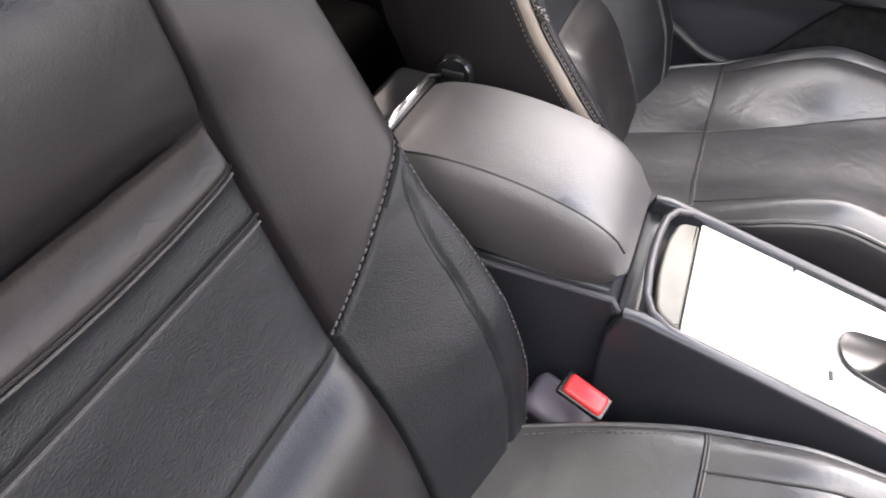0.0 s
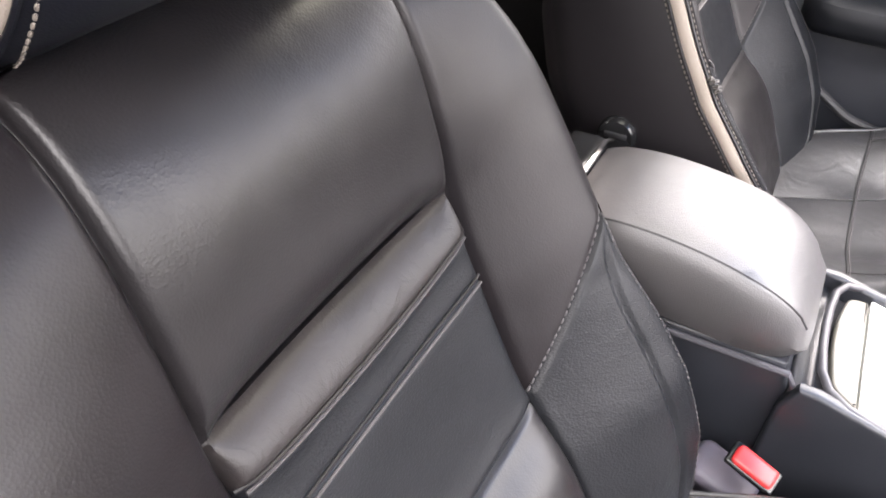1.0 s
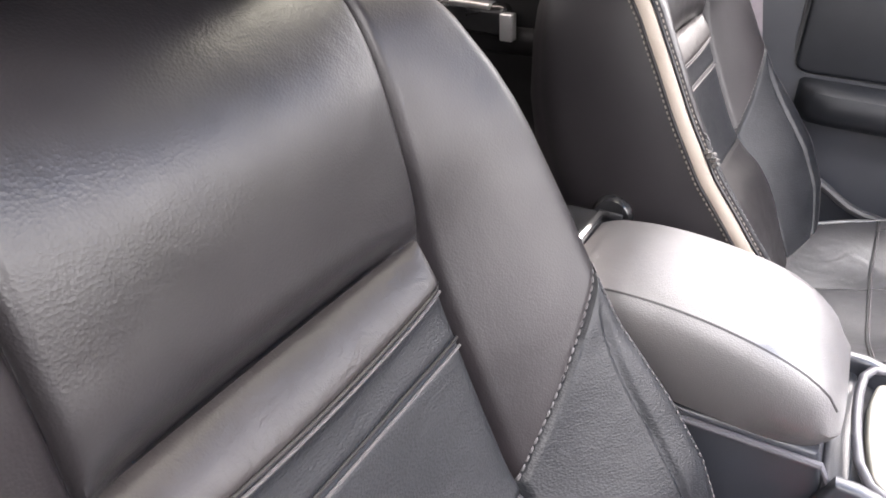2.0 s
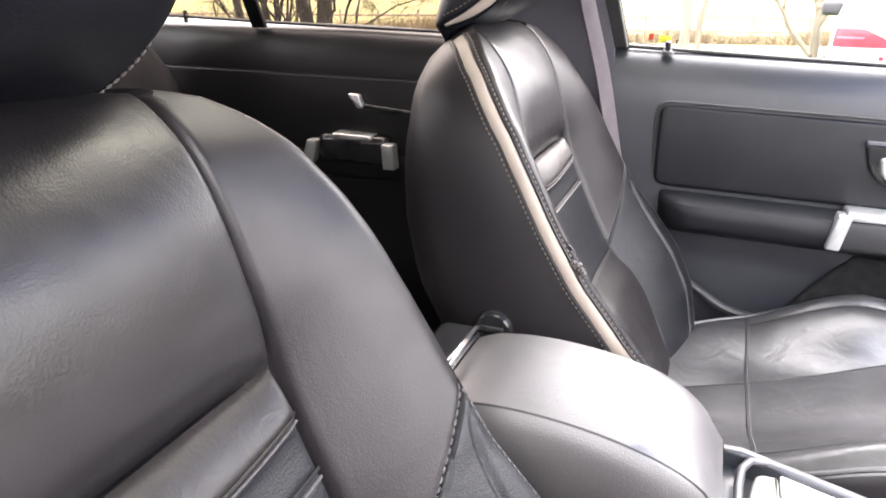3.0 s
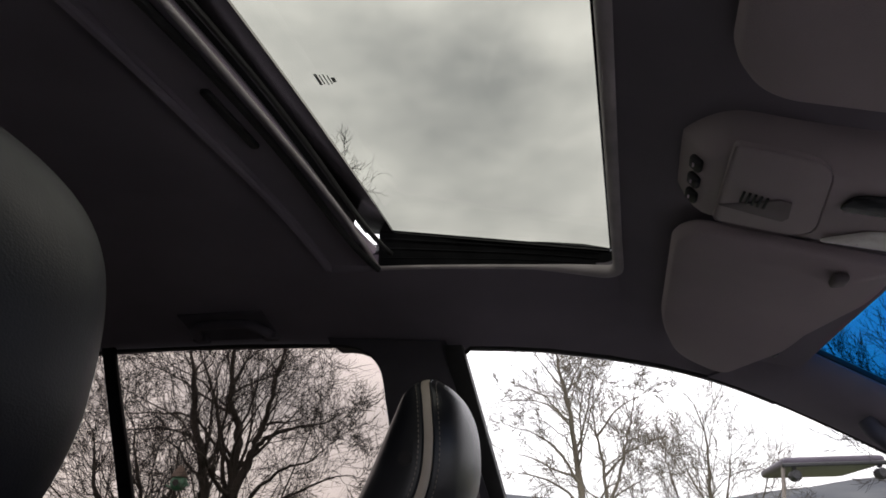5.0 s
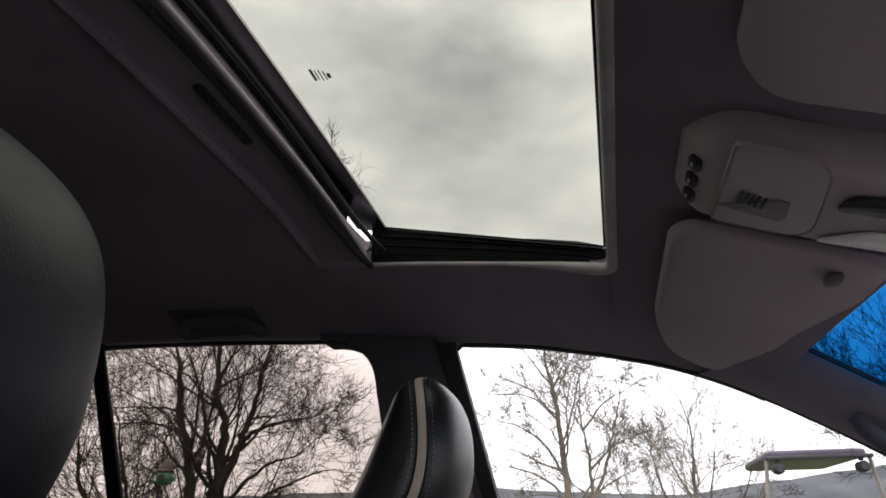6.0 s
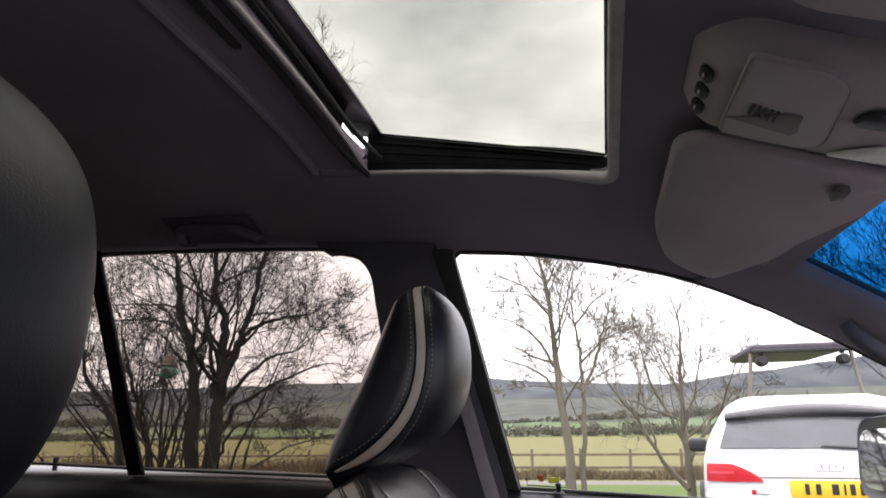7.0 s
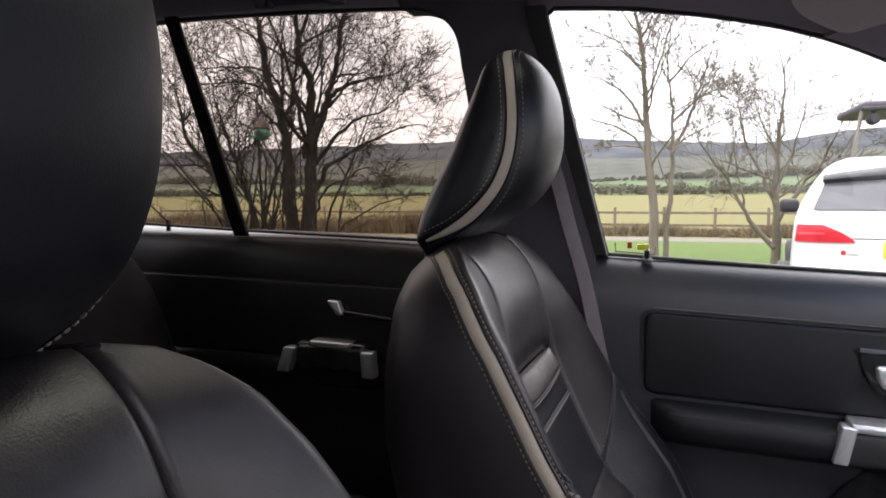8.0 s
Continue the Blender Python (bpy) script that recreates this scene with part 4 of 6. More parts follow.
window_thing("window_7", FRONT_WIN, GLASS_CLEAR, "clear front driver door window", -1)
for sign, w in ((1, win_r),):
    part("window_divider", prism([Vector((x, sign * (glass_y(z) - 0.012), z)) for x, z in ((-0.542, 1.215), (-0.508, 1.215), (-0.546, 1.64), (-0.574, 1.64))], (0, sign * 0.012, 0), 0.003), BELLOWS, w, "black window divider bar")
# front window frame of the door: dark bar beside the pillar
part("window_frame", prism([window_pt(x, z, -0.014) for x, z in ((0.2, 1.19), (0.238, 1.19), (0.153, 1.598), (0.118, 1.6))], (0, 0.03, 0), 0.004), SEAL, win_f, "black door frame bar")

# windscreen
ws = thing("window_4", "windscreen with deep blue shade band along its top", "window", kind="structure")
def ws_pt(a, b):
    """a: across, b: from the header down."""
    w = 0.525 + (0.02 * b if b < 0.3 else 0.006 + 0.17 * (b - 0.3))
    return Vector((0.675 + 0.7 * b + 0.05 * (1 - a * a) * 1.0, a * w, 1.555 - 0.455 * b))
part("shade_band", patch(lambda a, b: ws_pt(2 * a - 1, b * 0.25 - 0.05), 20, 8, thick=(0.002, 0, 0.004)), GLASS_BAND, ws, "deep blue shade band")
part("pane", patch(lambda a, b: ws_pt(2 * a - 1, 0.201 + b * 0.799), 20, 8, thick=(0.002, 0, 0.004)), GLASS_CLEAR, ws)
for sign in (1, -1):
    part("windscreen_edge", tube([ws_pt(sign, b / 10) - Vector((0.004, 0, 0.006)) for b in range(11)], 0.009, 8), SEAL, ws, "black windscreen border")

rw = thing("window_6", "tinted rear window behind the bench", "window", kind="structure")
part("pane", prism([(X_REAR - 0.03, -0.74, 1.2), (X_REAR - 0.03, 0.74, 1.2), (X_REAR - 0.03, 0.6, 1.64), (X_REAR - 0.03, -0.6, 1.64)], (-0.005, 0, 0)), GLASS_DARK, rw, smooth=0)

# ---- doors ----
def door_profile(z, zs):
    """How far the trim stands from the car's middle, at a height; zs: height of the sill."""
    return lerp(z - zs, [(-0.8, 0.712), (-0.34, 0.7), (-0.318, 0.69), (-0.1, 0.6985), (-0.075, 0.7), (-0.05, 0.704), (-0.03, 0.711), (-0.014, 0.721), (-0.004, 0.733), (0.0, 0.745)])


def front_door(sign):
    d = thing("door_1", "dark vinyl front passenger door trim with silver handle", "car door", kind="structure")
    def fn(a, b):
        x = 0.2 + 0.98 * a
        zs = sill_z(x)
        z = FLOOR - 0.04 + (zs - FLOOR + 0.04) * (1 - (1 - b) ** 1.6)
        return Vector((x, door_profile(z, zs), z))
    part("door_trim", patch(fn, 40, 44, thick=(0, 0.05, 0)), PLASTIC_SOFT, d, "charcoal soft-touch door trim")
    # padded upper insert
    o = rounded([(0.305, 0.696, 0.957), (1.12, 0.696, 0.93), (1.12, 0.696, 1.066), (0.305, 0.696, 1.099)], 0.022, 6)
    part("door_pad", prism(o, (0, -0.009, 0), 0.007, 4), DOOR_VINYL, d, "black padded vinyl insert")
    rim = rounded([(0.3, 0.697, 0.953), (1.12, 0.697, 0.926), (1.12, 0.697, 1.071), (0.3, 0.697, 1.104)], 0.026, 6)
    part("pad_groove", tube(rim + [rim[0]], 0.0028, 6, caps=False), PLASTIC, d)
    # armrest shelf
    rows = []
    for i in range(30):
        x = 0.318 + 0.8 * i / 29
        k = min(1.0, (x - 0.318) / 0.05 + 0.12)
        k = math.sin(k * math.pi / 2)
        t = -0.033 * (x - 0.32)
        rows.append([Vector((x, y, z + t)) for y, z in ((0.7, 0.95), (0.7 - 0.035 * k, 0.944), (0.7 - 0.052 * k, 0.936), (0.7 - 0.058 * k, 0.922), (0.7 - 0.056 * k, 0.9),
                                                        (0.7 - 0.044 * k, 0.885), (0.7 - 0.02 * k, 0.879), (0.7, 0.872))])
    part("door_armrest", grid(rows), DOOR_VINYL, d, "black vinyl armrest ledge")
    # lower pocket panel
    pk = rounded([(0.47, 0.7, 0.66), (0.55, 0.7, 0.75), (0.685, 0.7, 0.915), (1.13, 0.7, 0.895), (1.13, 0.7, 0.46), (0.47, 0.7, 0.46)], 0.02, 4)
    part("door_pocket", prism(pk, (0, -0.013, 0), 0.006), CARPET, d, "black carpeted lower door pocket")
    # pull grip with silver ends
    part("pull_grip", rbox((0.675, 0.662, 0.909), (0.16, 0.05, 0.058), 0.012), PLASTIC, d, "black pull grip")
    part("silver_end", prism(rounded([(0.588, 0.662, 0.886), (0.61, 0.662, 0.884), (0.622, 0.662, 0.944), (0.6, 0.662, 0.946)], 0.004), (0, -0.03, 0), 0.003), SILVER, d, "satin silver trim")
    part("silver_end", prism(rounded([(0.742, 0.662, 0.86), (0.762, 0.662, 0.86), (0.766, 0.662, 0.935), (0.745, 0.662, 0.935)], 0.004), (0, -0.03, 0), 0.003), SILVER, d, "satin silver trim")
    part("silver_cap", prism(rounded([(0.612, 0.633, 0.936), (0.745, 0.633, 0.932), (0.745, 0.69, 0.932), (0.612, 0.69, 0.936)], 0.008), (0, 0, 0.014), 0.005), SILVER, d, "satin silver trim")
    part("release_switch", rbox((0.722, 0.655, 0.95), (0.022, 0.02, 0.012), 0.004), PLASTIC_GLOSS, d)
    # inner handle
    bez = rounded([(0.625, 0.688, 1.058), (0.735, 0.688, 1.054), (0.735, 0.688, 0.986), (0.66, 0.688, 0.984), (0.637, 0.688, 1.01)], 0.014, 5)
    part("handle_bezel", prism(bez, (0, -0.007, 0), 0.004), PLASTIC_GLOSS, d, "black handle recess")
    part("bezel_lip", tube([(0.628, 0.68, 1.054), (0.735, 0.679, 1.05)], 0.005, 8), PLASTIC_SOFT, d)
    lv = prism(rounded([(0.648, 0.68, 1.034), (0.668, 0.68, 1.034), (0.674, 0.68, 1.012), (0.733, 0.68, 1.008), (0.735, 0.68, 0.992), (0.672, 0.68, 0.99), (0.652, 0.68, 1.008)], 0.008, 5), (0, -0.016, 0), 0.005)
    part("door_handle", lv, SILVER, d, "satin silver door handle")
    pin = tube([(0.306, 0.722, sill_z(0.3) - 0.006), (0.306, 0.722, sill_z(0.3) + 0.006), (0.306, 0.722, sill_z(0.3) + 0.014), (0.306, 0.722, sill_z(0.3) + 0.017)], [0.004, 0.0045, 0.0055, 0.003], 10)
    part("lock_pin", pin, PLASTIC_GLOSS, d, "black lock pin")
    part("pin_collar", tube([(0.306, 0.722, sill_z(0.3) - 0.004), (0.306, 0.72, sill_z(0.3) + 0.001)], [0.011, 0.008], 14), PLASTIC, d)
    return d


front_door(1)

rear_door = thing("door_2", "very dark rear door trim with silver handle and grip", "car door", kind="structure")
def rd_fn(a, b):
    x = -1.28 + 1.3 * a
    zs = sill_z(x)
    z = FLOOR - 0.04 + (zs - FLOOR + 0.04) * (1 - (1 - b) ** 1.6)
    return Vector((x, door_profile(z, zs), z))
part("door_trim", patch(rd_fn, 30, 40, thick=(0, 0.05, 0)), DOOR_DARK, rear_door, "black soft-touch rear door trim")
ro = rounded([(-1.0, 0.698, 0.98), (-0.06, 0.698, 0.965), (-0.06, 0.698, 1.12), (-1.0, 0.698, 1.14)], 0.025, 5)
part("door_pad", prism(ro, (0, -0.008, 0), 0.006), DOOR_DARK, rear_door)
rows = [[Vector((-1.0 + 0.95 * i / 20, y, z)) for y, z in ((0.7, 0.972), (0.69, 0.97), (0.682, 0.96), (0.682, 0.925), (0.69, 0.915), (0.7, 0.91))] for i in range(21)]
part("door_armrest", grid(rows), DOOR_DARK, rear_door)
part("pull_grip", rbox((-0.288, 0.68, 0.982), (0.16, 0.05, 0.062), 0.016), PLASTIC_GLOSS, rear_door, "black pull grip")
for x, dx in ((-0.382, 0.008), (-0.203, -0.002)):
    part("silver_end", prism(rounded([(x - 0.013 - dx, 0.672, 0.949), (x + 0.013 - dx, 0.672, 0.949), (x + 0.014 + dx, 0.672, 1.0), (x - 0.012 + dx, 0.672, 1.0)], 0.004), (0, -0.025, 0), 0.003), SILVER, rear_door, "satin silver trim")
part("silver_cap", prism(rounded([(-0.33, 0.65, 1.004), (-0.24, 0.65, 1.002), (-0.24, 0.69, 1.002), (-0.33, 0.69, 1.004)], 0.008), (0, 0, 0.012), 0.004), SILVER, rear_door, "satin silver trim")
lv = prism(rounded([(-0.268, 0.685, 1.074), (-0.16, 0.685, 1.064), (-0.16, 0.685, 1.056), (-0.268, 0.685, 1.061)], 0.003, 4), (0, -0.01, 0), 0.003)
rh = part("door_handle", lv, PLASTIC_GLOSS, rear_door, "slim dark door handle")
part("handle_tip", prism(rounded([(-0.3, 0.686, 1.094), (-0.274, 0.686, 1.092), (-0.264, 0.686, 1.066), (-0.278, 0.686, 1.064)], 0.005, 5), (0, -0.016, 0), 0.004), SILVER, rh, "satin silver handle tip")
px = -0.72
part("lock_pin", tube([(px, 0.722, sill_z(px) - 0.006), (px, 0.722, sill_z(px) + 0.02)], 0.005, 10), PLASTIC_GLOSS, rear_door, "black lock pin")

# plain trim of the driver's door
def dd_fn(a, b):
    x = 0.2 + 0.98 * a
    zs = sill_z(x)
    z = FLOOR - 0.04 + (zs - FLOOR + 0.04) * (1 - (1 - b) ** 1.6)
    return Vector((x, -door_profile(z, zs) - 0.012, z))
tagged(part("door_4", patch(dd_fn, 30, 30, thick=(0, -0.05, 0)), DOOR_VINYL), "dark vinyl trim of the driver's door", "car door", kind="structure")

# plain panel on the driver's side behind the seat
wall_r = patch(lambda a, b: Vector((rd_fn(a, b).x, -rd_fn(a, b).y, rd_fn(a, b).z)), 20, 24, thick=(0, -0.05, 0))
tagged(part("door_3", wall_r, DOOR_VINYL), "very dark rear door trim on the driver's side", "car door", kind="structure")

# ---- sunroof ----
sr = thing("window_5", "tilted glass sunroof with black bellows and fabric shade", "sunroof", kind="structure")
def roof_edge(x, y, dz=0.0):
    return Vector((x, y, roof_z(x, y) + dz))
def hole_path(inset, dz, r=0.035):
    x0, x1, w = HOLE[0] + 0.08, HOLE[1] - inset, HOLE[2] - inset
    o = rounded([(x0, -w, 0), (x1, -w, 0), (x1, w, 0), (x0, w, 0)], [0.004, r, r, 0.004], 8)
    pts = []
    for a, c in zip(o, o[1:] + o[:1]):
        k = max(1, int((c - a).length / 0.04))
        pts += [a.lerp(c, i / k) for i in range(k)]
    return [roof_edge(p.x, p.y, dz) for p in pts]
p1 = hole_path(0.0, 0.004)
part("sunroof_lip", tube([p + Vector((0.003, 0, 0)) if p.x > 0.39 else p for p in p1 + [p1[0]]], [0.0035 + 0.006 * min(1, max(0, (p.x - 0.3) / 0.1)) for p in p1 + [p1[0]]], 12, caps=False), surface("pale_sunroof_trim", (0.38, 0.345, 0.35), 0.55, scale=20), sr, "pale rubber lip round the opening")
p_lo = [p for p in hole_path(0.0012, 0.002) if p.x > 0.0585]
i0 = max(range(len(p_lo)), key=lambda i: (p_lo[i] - p_lo[i - 1]).length)
p_lo = p_lo[i0:] + p_lo[:i0]
part("sunroof_well", grid([p_lo, [p + Vector((0, 0, 0.03 + 0.035 * min(1, max(0, (0.25 - p.x) / 0.15)))) for p in p_lo]]), BELLOWS, sr)
p_fr = [p + Vector((-0.0015, 0, -0.001)) for p in p_lo if p.x > HOLE[1] - 0.03]
part("front_well", grid([p_fr, [p + Vector((0, 0, 0.016)) for p in p_fr]]), HEADLINER, sr, "grey front edge of the opening")
# corner fillets between the square hole and the rounded lip
for sy in (1, -1):
    c = Vector((HOLE[1], sy * HOLE[2], 0))
    arc = [p for p in hole_path(0.0, 0.0, 0.035) if p.x > HOLE[1] - 0.037 and sy * p.y > HOLE[2] - 0.037]
    if len(arc) > 2:
        arc.sort(key=lambda p: p.x)
        b = bmesh.new()
        cv = b.verts.new(roof_edge(c.x + 0.002, c.y + sy * 0.002, 0.001))
        av = [b.verts.new(p + Vector((0, 0, 0.001))) for p in arc]
        for i in range(len(av) - 1):
            b.faces.new((cv, av[i], av[i + 1]))
        part("corner_fillet", b, HEADLINER, sr)
# fabric shade, slid back but for its front part
def shade_fn(a, b):
    y = (2 * b - 1) * (HOLE[2] - 0.003)
    x = HOLE[0] - 0.004 + 0.082 * a
    return Vector((x, y, roof_z(x, y) + 0.012 - 0.006 * a))
shade = part("sun_shade", patch(shade_fn, 8, 24, thick=(0, 0, 0.008)), SHADE_CLOTH, sr, "grey fabric sun shade, slid back")
part("shade_handle", prism(rounded([(0.01, -0.055, roof_z(0.01, 0) + 0.004), (0.022, -0.055, roof_z(0.01, 0) + 0.003), (0.022, 0.062, roof_z(0.01, 0) + 0.003), (0.01, 0.062, roof_z(0.01, 0) + 0.004)], 0.005), (0, 0, 0.012), 0.002), PLASTIC, shade, "finger slot of the shade")
part("shade_rib", tube([Vector((-0.024, y / 20 * 0.38, roof_z(-0.024, y / 20 * 0.38) - 0.001)) for y in range(-20, 21)], 0.006, 8), HEADLINER, shade)
# tilted glass: hinged in front, raised at the rear
G0, G1 = (0.422, 1.677), (0.03, 1.757)
def glass_pt(a, b, off=0.0, inset=0.0):
    x = G0[0] + (G1[0] - G0[0]) * a
    y = b * (0.402 - inset)
    return Vector((x, y, G0[1] + (G1[1] - G0[1]) * a + off + 0.012 * (1 - b * b)))
part("pane", patch(lambda a, b: glass_pt(a, 2 * b - 1), 10, 20, thick=(0, 0, 0.005)), GLASS_ROOF, sr, "grey tinted roof glass")
def frit(a0, a1, b0, b1):
    return patch(lambda a, b: glass_pt(a0 + (a1 - a0) * a, b0 + (b1 - b0) * b, -0.004), 8, 16, thick=(0, 0, -0.004))
part("glass_border", frit(0.865, 1.0, -1, 1), PLASTIC_GLOSS, sr, "black border of the glass")
part("glass_border", frit(-0.02, 0.01, -0.96, 0.96), PLASTIC_GLOSS, sr, "black border of the glass")
part("glass_border", frit(0.01, 0.865, 0.975, 1), PLASTIC_GLOSS, sr, "black border of the glass")
part("glass_border", frit(0.01, 0.865, -1, -0.975), PLASTIC_GLOSS, sr, "black border of the glass")
for sy in (1, -1):
    def bellow(a, b, sy=sy):
        lo = roof_edge(HOLE[1] - 0.012 + (0.062 - HOLE[1] + 0.012) * a, sy * 0.4, 0.006)
        hi = glass_pt(0.01 + 0.89 * a, sy * 0.985, -0.004)
        p = lo.lerp(hi, b)
        p.y += sy * -0.006 * abs(((b * 4) % 1) * 2 - 1)
        return p
    part("bellows", patch(bellow, 14, 16), BELLOWS, sr, "black pleated side bellows")
# drain channel along the rear edge
def chan(xo, dz, r, mat_, name):
    part(name, tube([Vector((xo + 0.02 * (abs(y) / 18) ** 6, y / 18 * 0.385, roof_z(xo, 0) - 0.035 * (abs(y) / 18) ** 2 + dz)) for y in range(-18, 19)], r, 8), mat_, sr)
chan(0.042, 0.006, 0.005, SEAL, "rear_seal")
chan(0.03, 0.04, 0.009, LILAC_SEAL, "rear_channel")
chan(0.062, 0.032, 0.004, SEAL, "rear_seal")
def gasket(a, b):
    y = -0.385 + 0.72 * a
    lo = Vector((0.032, y, roof_z(0.03, 0) - 0.035 * (y / 0.385) ** 2 + 0.044))
    return lo.lerp(glass_pt(0.985, y / 0.402, -0.004), b)
part("rear_gasket", patch(gasket, 18, 2, thick=(0.004, 0, 0)), SEAL, sr, "black gasket under the glass")
PRINT = surface("glass_print", (0.3, 0.32, 0.29), 0.6)
for i, (w, h) in enumerate(((0.02, 0.0032), (0.017, 0.0012), (0.019, 0.0012), (0.016, 0.0012), (0.008, 0.004))):
    c = glass_pt(0.776 - i * 0.012, 0.012, -0.0012)
    part("glass_mark", rbox(c, (h, w, 0.0006), 0), PRINT, sr, smooth=0)

# ---- folded grab handle above the rear door ----
GRAB = surface("dark_grey_grab_moulding", (0.115, 0.107, 0.125), 0.8, color2=(0.135, 0.126, 0.145), scale=20, grain=0.0004, grain_scale=900, spec=0.2)
gh = thing("grab_handle", "dark grey folded grab handle on the ceiling", "grab handle", m=pose(-0.28, 0.53, roof_z(-0.28, 0.53)))
def on_roof(x, y, drop):
    return Vector((x + 0.28, y - 0.53, roof_z(x, y) - roof_z(-0.28, 0.53) - drop))
def grab_plate(x0, x1, y0, y1, drop):
    return patch(lambda a, b: on_roof(x0 + (x1 - x0) * a, y0 + (y1 - y0) * b, drop), 10, 6, thick=(0, 0, 0.006))
part("recess_plate", grab_plate(-0.365, -0.195, 0.492, 0.572, 0.003), GRAB, gh)
bar = smooth_path([on_roof(x, y, d) for x, y, d in ((-0.352, 0.56, 0.004), (-0.35, 0.535, 0.013), (-0.33, 0.508, 0.016), (-0.28, 0.502, 0.017), (-0.23, 0.508, 0.016), (-0.21, 0.535, 0.013), (-0.208, 0.56, 0.004))], 6)
part("grip", tube(bar, 0.009, 10), GRAB, gh, "folded curved grip")
for gx in (-0.352, -0.208):
    part("pivot_cover", rbox(on_roof(gx, 0.562, 0.006), (0.03, 0.022, 0.014), 0.004, 2), GRAB, gh)

# ---- overhead console ----
oh = thing("overhead_console", "beige-grey overhead console with switches, grille and reading lamps", "console", m=pose(0, 0, 0))
def oh_fn(a, b):
    x = 0.49 + 0.21 * a
    y = (2 * b - 1) * 0.082 + 0.026 + (0.05 * max(0, 1 - a * 4) ** 2.2 * (1 - b) if b < 0.5 else -0.01 * max(0, 1 - a * 8) ** 2)
    e = min(a * 0.21, (1 - abs(2 * b - 1)) * 0.082, 0.022)
    drop = 0.034 * math.sin(min(1, e / 0.022) * math.pi / 2) ** 0.7
    return Vector((x, y, roof_z(x, 0.09) + 0.002 - drop - 0.004 * math.sin(math.pi * b)))
part("console_shell", patch(oh_fn, 36, 36, thick=(0, 0, 0.012)), CONSOLE_GREY, oh, "beige-grey plastic shell")
def oh_z(x):
    return roof_z(x, 0.09) - 0.0355
hump = rounded([Vector((0.52, -0.062, oh_z(0.52))), Vector((0.59, -0.062, oh_z(0.59))), Vector((0.6, 0.078, oh_z(0.6))), Vector((0.516, 0.085, oh_z(0.516)))], [0.008, 0.03, 0.034, 0.01], 6)
part("microphone_cover", prism(hump, (0, 0, -0.006), 0.005), CONSOLE_GREY, oh)
for i in range(5):
    x = 0.534 + i * 0.0046
    part("grille_slot", rbox((x, 0.02 + i * 0.0006, oh_z(x) - 0.0069), (0.0024, 0.019, 0.0018), 0.0005, turn=(0, 20, 4)), PLASTIC, oh)
wd = [Vector((x, y, oh_z(x) - 0.0072)) for x, y in ((0.518, 0.046), (0.562, 0.012), (0.571, 0.012), (0.573, 0.04), (0.569, 0.05))]
# Flat plate in darker grey paints the shade of the grille's recess.
part("grille_recess", prism(wd, (0, 0, 0.002), 0), surface("recess_shade_grey", (0.2, 0.175, 0.18), 0.7, scale=20), oh)
for i in range(3):
    y = 0.002 + i * 0.031
    c = Vector((0.4975, y, oh_z(0.4975) + 0.0065))
    b = rbox(c, (0.007, 0.018, 0.014), 0.0033, turn=(0, -35, 0))
    sw = part("roof_switch", b, PLASTIC, oh, "black rocker switch")
    part("switch_dot", rbox(c + Vector((-0.0034, -0.003, -0.0028)), (0.0015, 0.006, 0.0018), 0.0006, turn=(0, -35, 0)), LILAC_SEAL, sw)
part("lamp_lens", prism(rounded([Vector((0.638, 0.046, oh_z(0.638) - 0.001)), Vector((0.69, 0.04, oh_z(0.69) - 0.001)), Vector((0.69, 0.08, oh_z(0.69) - 0.001)), Vector((0.603, 0.08, oh_z(0.603) - 0.001))], 0.006), (0, 0, -0.004), 0.002), LAMP_LENS, oh, "pale reading lamp lens")
part("lamp_switch", prism(rounded([Vector((0.612, -0.014, oh_z(0.612) - 0.001)), Vector((0.675, -0.02, oh_z(0.675) - 0.001)), Vector((0.675, 0.016, oh_z(0.675) - 0.001)), Vector((0.605, 0.016, oh_z(0.605) - 0.001))], 0.01), (0, 0, -0.003), 0.001), PLASTIC_GLOSS, oh, "black lamp switch plate")
part("switch_bead", tube([Vector((0.645, 0.0, oh_z(0.645) - 0.004)), Vector((0.645, 0.0, oh_z(0.645) - 0.009))], 0.006, 10), SILVER, oh)

